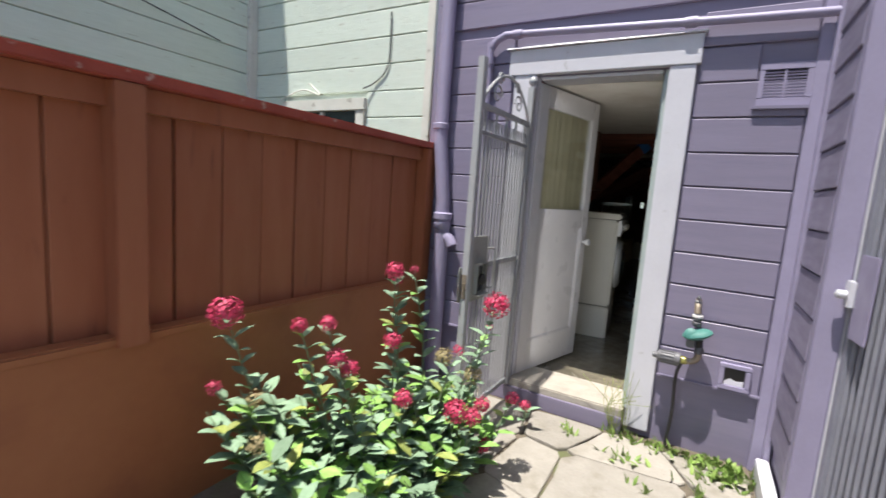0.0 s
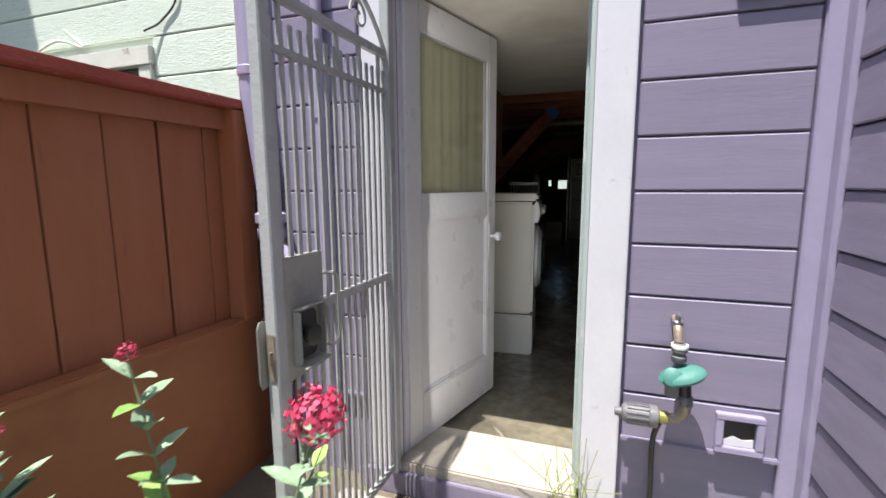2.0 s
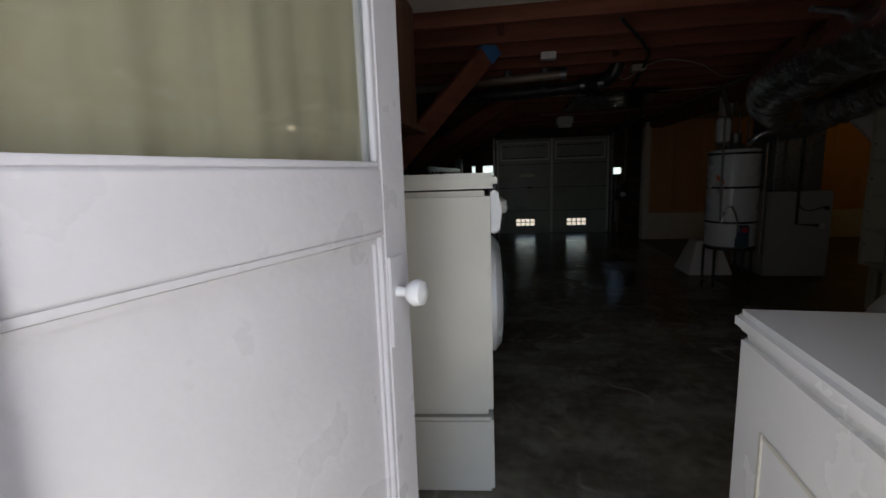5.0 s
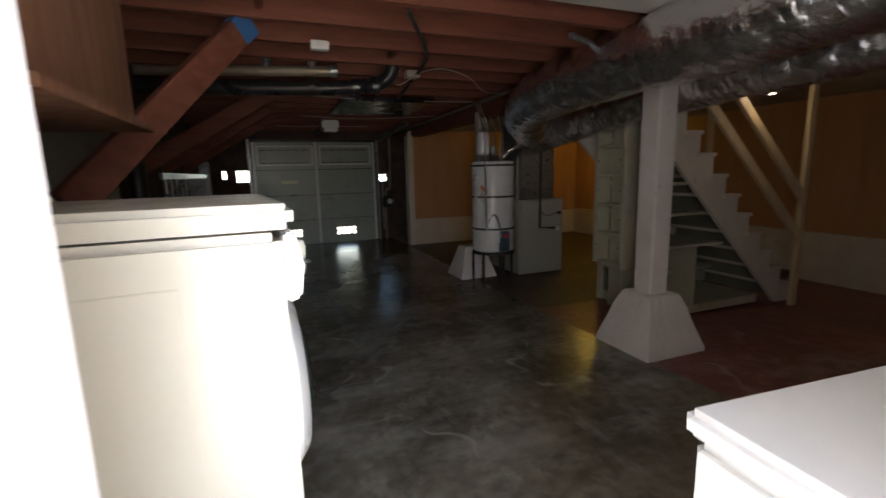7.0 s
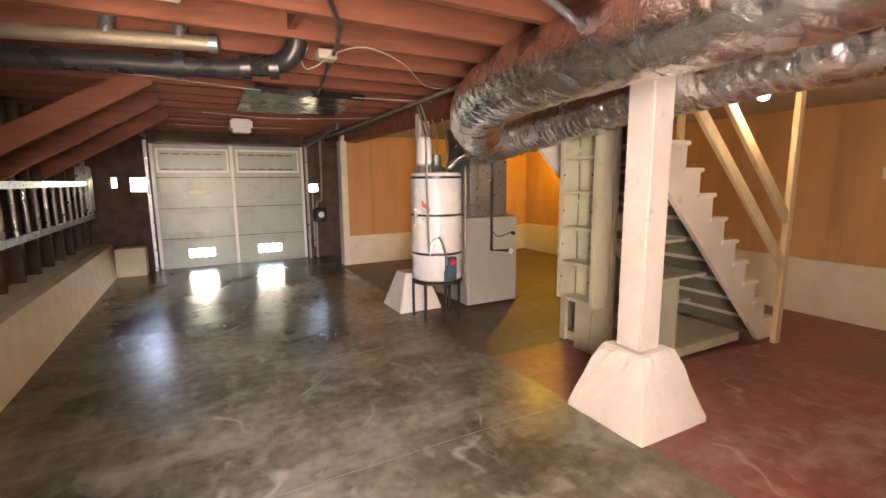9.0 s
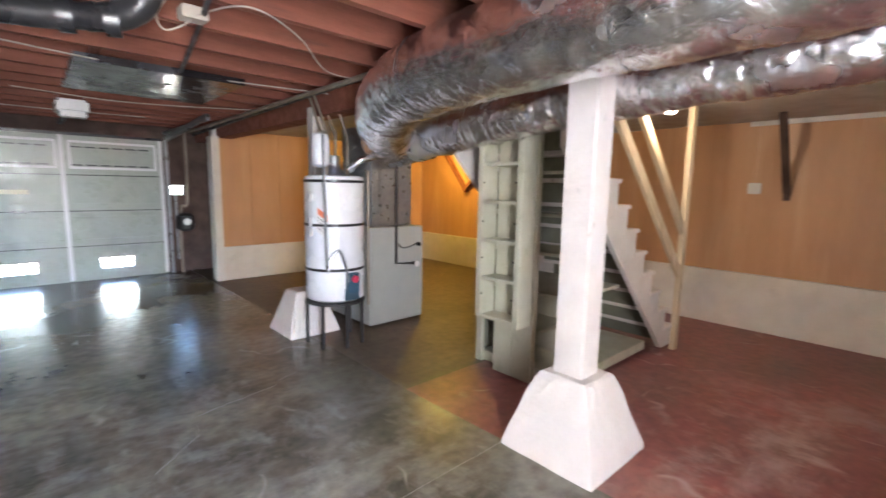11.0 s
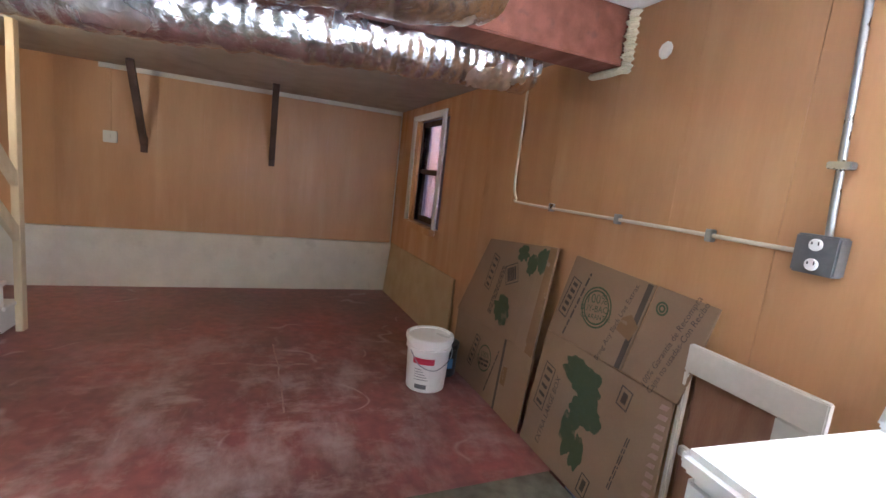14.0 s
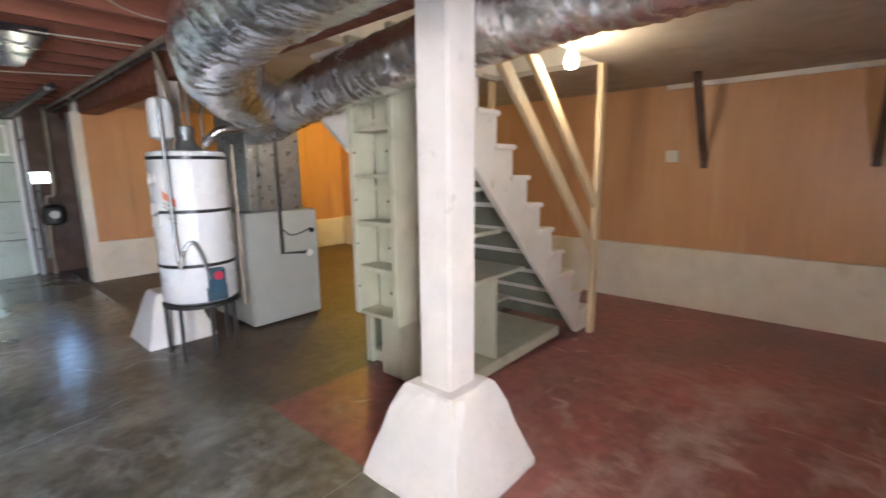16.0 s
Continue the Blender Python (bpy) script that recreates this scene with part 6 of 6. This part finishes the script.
LOW_N = ((2.255, 0.285, 0.0), (1.40, 0.285, 0.0), (1.415, 0.25, 0.64), (2.20, 0.25, 0.632))
UP_N = ((2.195, 0.252, 0.636), (1.68, 0.252, 0.642), (1.625, 0.204, 1.022), (2.122, 0.204, 1.042))
UP_R = ((1.676, 0.250, 0.642), (1.40, 0.250, 0.642), (1.352, 0.203, 1.012), (1.618, 0.203, 1.022))
LOW_F = ((3.22, 0.30, -0.02), (2.275, 0.30, 0.0), (2.285, 0.25, 0.45), (3.30, 0.25, 0.39))
UP_F = ((3.30, 0.262, 0.395), (2.34, 0.262, 0.455), (2.40, 0.206, 1.035), (3.02, 0.206, 0.975))
UP_S = ((2.45, 0.274, 0.452), (2.262, 0.276, 0.44), (2.262, 0.214, 1.05), (2.395, 0.214, 1.04))
near_box = thing("flattened_box", (1.85, 0.285, 0.0), "flattened brown cardboard box with green leaf print", "cardboard box", "flattened cartons")
far_box = thing("flattened_box", (2.75, 0.30, -0.01), "flattened brown cardboard box with dark print and torn tape", "cardboard box", "flattened cartons")
low_n, up_n, up_r = sheet("face", LOW_N, near_box), sheet("flap", UP_N, near_box), sheet("flap", UP_R, near_box)
low_f, up_f, up_s = sheet("face", LOW_F, far_box), sheet("flap", UP_F, far_box), sheet("flap", UP_S, far_box)


def ring_print(m, r, parent):
    g, n = Geo(), 36
    for k in range(n):
        a = 2 * math.pi * k / n
        g.v += [Vector(((r - 0.008) * math.cos(a), (r - 0.008) * math.sin(a), 0)), Vector((r * math.cos(a), r * math.sin(a), 0))]
    g.f = [(2 * k, 2 * k + 1, (2 * k + 3) % (2 * n), (2 * k + 2) % (2 * n)) for k in range(n)]
    return part("print_ring", g.move(m), GREEN_INK, parent)


def band(q, u0, u1, material, parent, name):
    """A strip up a board between two shares of its width."""
    ms = [on_sheet(q, u, v, 0, 0.0032).translation for u, v in ((u0, 0.01), (u1, 0.01), (u1, 0.99), (u0, 0.99))]
    return part(name, Geo().add(ms, [(0, 1, 2, 3)]), material, parent)


PINK_PRINT = surface("faded_pink_print", (0.42, 0.27, 0.22), (0.36, 0.22, 0.17), 0.85, scale=30, bump=0.0)
TAPE = surface("clear_brown_tape", (0.27, 0.165, 0.09), (0.23, 0.14, 0.08), 0.22, scale=8, bump=0.25, bump_scale=25)
# the large face
frame_print(on_sheet(LOW_N, 0.115, 0.56, 80), 0.125, 0.042, low_n)
lettering("EXTRA-LARGE BOX", 0.045, on_sheet(LOW_N, 0.20, 0.40, 80), INK, low_n)
for u, v, r, sq, sd in ((0.34, 0.83, 0.075, 0.9, 1), (0.46, 0.78, 0.095, 0.9, 4), (0.53, 0.60, 0.08, 0.9, 7), (0.44, 0.55, 0.06, 1.2, 8), (0.41, 0.36, 0.055, 1.9, 9), (0.50, 0.28, 0.045, 1.8, 11)):
    blob(on_sheet(LOW_N, u, v, 0, 0.0025 + sd * 0.00006), r, low_n, "print_leaf", sq, seed=sd)
frame_print(on_sheet(LOW_N, 0.73, 0.86, 80), 0.045, 0.032, low_n)
frame_print(on_sheet(LOW_N, 0.60, 0.12, 80), 0.05, 0.03, low_n)
print_lines(on_sheet(LOW_N, 0.78, 0.45, 80), 0.13, 2, 0.006, low_n)
pick = random.Random(3)
for k in range(16):
    part("print_spot", Geo().add([on_sheet(LOW_N, 0.965 + du * pick.uniform(0.5, 1.0), 0.03 + k * 0.06 + dv, 0, 0.0026).translation for du, dv in ((-0.035, 0.0), (0.02, 0.008), (0.028, 0.04), (-0.025, 0.034))], [(0, 1, 2, 3)]), PINK_PRINT, low_n)
# its flaps
frame_print(on_sheet(UP_N, 0.13, 0.50, 74), 0.10, 0.035, up_n)
print_lines(on_sheet(UP_N, 0.27, 0.45, 74), 0.17, 1, 0.012, up_n)
seal = on_sheet(UP_N, 0.50, 0.52, 10)
ring_print(seal, 0.095, up_n)
ring_print(seal, 0.080, up_n)
lettering("100%", 0.062, seal @ Matrix.Translation((0, 0.037, 0.0004)), GREEN_INK, up_n)
lettering("BUY-BACK", 0.042, seal @ Matrix.Translation((0, -0.008, 0.0004)), GREEN_INK, up_n)
lettering("GUARANTEE", 0.033, seal @ Matrix.Translation((0, -0.044, 0.0004)), GREEN_INK, up_n)
lettering("Bring Any Back Use Extras.", 0.036, on_sheet(UP_N, 0.78, 0.46, 72), INK, up_n)
band(UP_N, 0.93, 0.985, INK, up_n, "dark_edge")
part("torn_patch", Geo().add([on_sheet(UP_N, u, v, 0, 0.004).translation for u, v in ((0.80, 0.40), (0.97, 0.34), (1.0, 0.52), (0.90, 0.62), (0.82, 0.55))], [(0, 1, 2, 3, 4)]), TAPE, up_n, "shiny torn tape")
ring_print(on_sheet(UP_R, 0.22, 0.80), 0.028, up_r)
ring_print(on_sheet(UP_R, 0.22, 0.80), 0.016, up_r)
lettering("100% Garantía de Recompra\nCajas no usadas-Con Recibo", 0.036, on_sheet(UP_R, 0.62, 0.50, 72), INK, up_r)
# the farther carton
frame_print(on_sheet(UP_F, 0.30, 0.62, 74), 0.12, 0.04, up_f)
print_lines(on_sheet(UP_F, 0.46, 0.45, 74), 0.17, 3, 0.010, up_f)
frame_print(on_sheet(UP_F, 0.62, 0.66, 20), 0.07, 0.06, up_f)
blob(on_sheet(UP_F, 0.62, 0.26, 0), 0.085, up_f, "print_seal", 1.1, seed=12)
blob(on_sheet(UP_F, 0.72, 0.90, 0), 0.06, up_f, "print_leaf", 0.8, seed=15)
blob(on_sheet(UP_F, 0.88, 0.80, 0), 0.05, up_f, "print_leaf", 1.3, seed=17)
band(UP_S, 0.55, 0.98, TAPE, up_s, "tape_strip")
blob(on_sheet(UP_S, 0.25, 0.86, 0), 0.05, up_s, "print_leaf", 1.4, seed=18)
ring_print(on_sheet(LOW_F, 0.50, 0.55), 0.085, low_f)
lettering("100%", 0.05, on_sheet(LOW_F, 0.50, 0.60, 10), GREEN_INK, low_f)
print_lines(on_sheet(LOW_F, 0.50, 0.50, 10), 0.06, 2, 0.016, low_f)
frame_print(on_sheet(LOW_F, 0.34, 0.55, 76), 0.11, 0.035, low_f)
print_lines(on_sheet(LOW_F, 0.62, 0.45, 76), 0.15, 1, 0.012, low_f)
band(LOW_F, 0.70, 0.725, INK, low_f, "dark_edge")
part("paper_label", Geo().add([on_sheet(LOW_F, u, v, 0, 0.003).translation for u, v in ((0.735, 0.40), (0.79, 0.40), (0.79, 0.66), (0.735, 0.66))], [(0, 1, 2, 3)]), TAPE, low_f, "torn shiny label")

# ---------------------------------------------------------------- plants and paving
rng = random.Random(7)


def leaf_into(g, at, way, up, length, width):
    """A pointed leaf, folded along its middle."""
    way = way.normalized()
    side = way.cross(up)
    side = side.normalized() if side.length > 1e-4 else Vector((1, 0, 0))
    nrm = side.cross(way)
    rows = ((0.0, 0.08, 0.0), (0.22, 0.75, 0.02), (0.5, 1.0, 0.0), (0.78, 0.6, -0.05))
    n0 = len(g.v)
    for u, w, d in rows:
        c = at + way * length * u + nrm * length * d
        g.v += [c - side * width * w / 2 + nrm * width * 0.12 * w, c, c + side * width * w / 2 + nrm * width * 0.12 * w]
    g.v.append(at + way * length - nrm * length * 0.12)
    for i in range(3):
        a = n0 + i * 3
        g.f += [(a, a + 1, a + 4, a + 3), (a + 1, a + 2, a + 5, a + 4)]
    a = n0 + 9
    g.f += [(a, a + 1, n0 + 12), (a + 1, a + 2, n0 + 12)]


BLOOMS = [(-0.53, -1.06, 0.80, 0.062), (-0.83, -1.51, 0.985, 0.038), (-1.09, -1.80, 0.75, 0.032), (-0.93, -1.80, 0.79, 0.032), (-0.90, -1.78, 0.65, 0.038), (-0.885, -1.715, 0.59, 0.038),
          (-0.795, -1.545, 0.685, 0.038), (-0.485, -1.345, 0.35, 0.04), (-0.52, -1.156, 0.32, 0.04), (-0.535, -0.42, 0.02, 0.035), (-0.96, -1.157, 0.93, 0.022), (-0.685, -1.60, 0.475, 0.038),
          (-1.36, -1.95, 0.78, 0.066), (-0.84, -1.47, 0.93, 0.022), (-0.44, -0.95, 0.30, 0.035), (-0.60, -1.30, 0.62, 0.026), (-0.54, -1.40, 0.385, 0.05), (-0.49, -1.16, 0.125, 0.036), (-1.36, -2.0, 0.47, 0.03), (-0.64, -0.86, 0.62, 0.02)]
plant = thing("red_valerian", (-0.78, -1.35, -0.145), "bushy red valerian in flower with grey-green leaves", "flowering plant")
stems, leaves, grey, yellow = Geo(), Geo(), Geo(), Geo()


def shoot(tip, foot, size=1.0, pale=False):
    tip, foot = Vector(tip), Vector(foot)
    mid = foot.lerp(tip, 0.55) + Vector((rng.uniform(-0.05, 0.05), rng.uniform(-0.05, 0.05), 0.03))
    line = smooth_path([foot, mid, tip], 7)
    stems.tube(line, [0.006 - 0.004 * i / (len(line) - 1) for i in range(len(line))], 6, False)
    n = max(3, int((tip - foot).length / 0.062))
    for i in range(1, n):
        u = i / n
        p = line[min(len(line) - 1, int(u * (len(line) - 1)))]
        a = i * 1.57 + rng.uniform(-0.4, 0.4)
        s = size * (1.25 - 0.48 * u)
        for k in (0, math.pi):
            w = Vector((math.cos(a + k), math.sin(a + k), rng.uniform(0.15, 0.85)))
            roll = rng.random()
            g = grey if (pale and roll < 0.75) or roll < 0.4 else (yellow if roll > 0.92 else leaves)
            leaf_into(g, p, w, Vector((0, 0, 1)), 0.102 * s * rng.uniform(0.75, 1.2), 0.050 * s * rng.uniform(0.8, 1.2))


def flower_head(name, at, r, parent, material, count):
    """A dense head of many tiny florets."""
    g = Geo()
    for i in range(count):
        d = Vector((rng.gauss(0, 1), rng.gauss(0, 1), rng.gauss(0, 0.8) + 0.2)).normalized()
        c = Vector(at) + d * r * rng.uniform(0.55, 1.05)
        s = r * rng.uniform(0.075, 0.125)
        a, b = d.orthogonal().normalized(), d.cross(d.orthogonal()).normalized()
        t = rng.uniform(0, 3)
        pts = [c + (a * math.cos(t + k * 1.2566) + b * math.sin(t + k * 1.2566)) * s for k in range(5)]
        g.add([c - d * s * 0.8] + pts, [(0, 1, 2), (0, 2, 3), (0, 3, 4), (0, 4, 5), (0, 5, 1), (1, 2, 3, 4, 5)])
    return part(name, g, material, parent, "crimson flower head" if material is BLOOM else "dry seed head")


def near_foot(x, y):
    return (-0.80 + (x + 0.80) * 0.55 + rng.uniform(-0.05, 0.05), -1.38 + (y + 1.38) * 0.6 + rng.uniform(-0.05, 0.05), -0.14)


for i in range(40):
    x, y = rng.gauss(-1.10, 0.16), rng.gauss(-1.88, 0.10)
    shoot((max(x, -1.45), y, rng.uniform(0.12, 0.56)), near_foot(x, y), 1.25, rng.random() < 0.7)
for x, y, z, r in BLOOMS:
    f = near_foot(x, y) if y < -0.6 else (x - 0.02, y + 0.03, -0.14)
    shoot((x, y, z), f, 0.95, True)
    flower_head("flower_head", (x, y, z), r * 1.12, plant, BLOOM, 300 if r > 0.03 else 150)
for i in range(190):
    a, d = rng.uniform(0, 2 * math.pi), math.sqrt(rng.random())
    x, y = -0.80 + 0.36 * d * math.cos(a), -1.36 + 0.56 * d * math.sin(a)
    shoot((x, y, 0.46 * (1 - 0.5 * d * d) * rng.uniform(0.45, 1.0)), near_foot(x, y), 1.15, rng.random() < 0.45)
for x, y, z in ((-1.20, -1.92, 0.43), (-1.10, -1.98, 0.30), (-0.60, -1.12, 0.44), (-0.70, -1.25, 0.55)):
    flower_head("seed_head", (x, y, z), 0.05, plant, DRY_BLOOM, 220)
tagged(part("stems", stems, STEM, plant), kind="stuff")
tagged(part("green_leaves", leaves, LEAF, plant), kind="stuff")
tagged(part("grey_leaves", grey, LEAF_GREY, plant, "grey-green pointed leaves"), kind="stuff")
tagged(part("yellow_leaves", yellow, LEAF_YELLOW, plant, "yellowing leaves"), kind="stuff")

weeds = Geo()
for i in range(150):
    k = rng.random()
    if k < 0.55:
        x, y = rng.uniform(-0.1, 0.72), -0.10 - abs(rng.gauss(0, 0.07))
    elif k < 0.8:
        x, y = rng.gauss(0.55, 0.09), rng.gauss(-0.26, 0.07)
    else:
        x, y = rng.choice(((0.05, -0.35), (0.2, -0.62), (-0.25, -0.30), (0.45, -0.55)))
        x, y = x + rng.gauss(0, 0.05), y + rng.gauss(0, 0.04)
    for j in range(3):
        w = Vector((rng.gauss(0, 0.5), rng.gauss(0, 0.5), 1.0))
        leaf_into(weeds, Vector((x, y, -0.135)), w, Vector((rng.random(), rng.random(), 0.3)), rng.uniform(0.03, 0.085), rng.uniform(0.006, 0.022))
for i in range(75):
    x, y = rng.choice(((0.60, -0.24), (0.52, -0.30), (0.64, -0.16), (0.14, -0.42), (0.34, -0.16)))
    at = Vector((x + rng.gauss(0, 0.045), y + rng.gauss(0, 0.035), -0.135))
    leaf_into(weeds, at, Vector((rng.gauss(0, 0.8), rng.gauss(0, 0.8), 0.8)), Vector((0, 0, 1)), rng.uniform(0.05, 0.10), rng.uniform(0.018, 0.036))
tagged(part("weeds", weeds, WEED), "small green weeds along the wall foot and joints", "weeds", "", "stuff")
for i in range(3):
    gx, gy = (-0.05, -0.03, 0.03)[i], (-0.10, -0.13, -0.09)[i]
    g = Geo()
    for j in range(7):
        g.tube(smooth_path([(gx, gy, -0.13), (gx + rng.gauss(0, 0.03), gy + rng.gauss(0, 0.02), 0.05), (gx + rng.gauss(0, 0.08), gy + rng.gauss(0, 0.05), rng.uniform(0.1, 0.3))], 4), 0.0016, 4, False)
    tagged(part("grass_tuft", g, LEAF_YELLOW), "thin dry grass stalks by the door casing", "grass", "grass tufts")

paving = thing("paving", (0, -1.2, -0.145), "irregular pale flagstone paving with open joints", "paving", "", "structure")
NX, NY = 4, 8
grid = {}
for i in range(NX + 1):
    for j in range(NY + 1):
        grid[i, j] = Vector((-1.0 + i * 0.43 + rng.uniform(-0.14, 0.14), -4.0 + j * 0.485 + rng.uniform(-0.16, 0.16) - (0.02 if j == NY else 0), 0))
for i in range(NX + 1):
    grid[i, NY].y = -0.11 + rng.uniform(-0.02, 0.0)
for j in range(NY + 1):
    grid[NX, j].x = 0.71
for i in range(NX):
    for j in range(NY):
        q = [grid[i, j], grid[i + 1, j], grid[i + 1, j + 1], grid[i, j + 1]]
        c = sum(q, Vector()) / 4
        ring = []
        for k in range(4):
            a, b = q[k], q[(k + 1) % 4]
            for u in (0.10, 0.5, 0.90):
                p = a.lerp(b, u)
                p = c + (p - c) * (1 - 0.009 / max(0.05, (p - c).length)) + Vector((rng.uniform(-0.008, 0.008), rng.uniform(-0.008, 0.008), 0))
                ring.append((p.x, p.y))
        z = -0.128 + rng.uniform(-0.004, 0.004)
        part("flagstone", Geo().prism(ring, "z", -0.16, z), STONE, paving, "", 0.004)
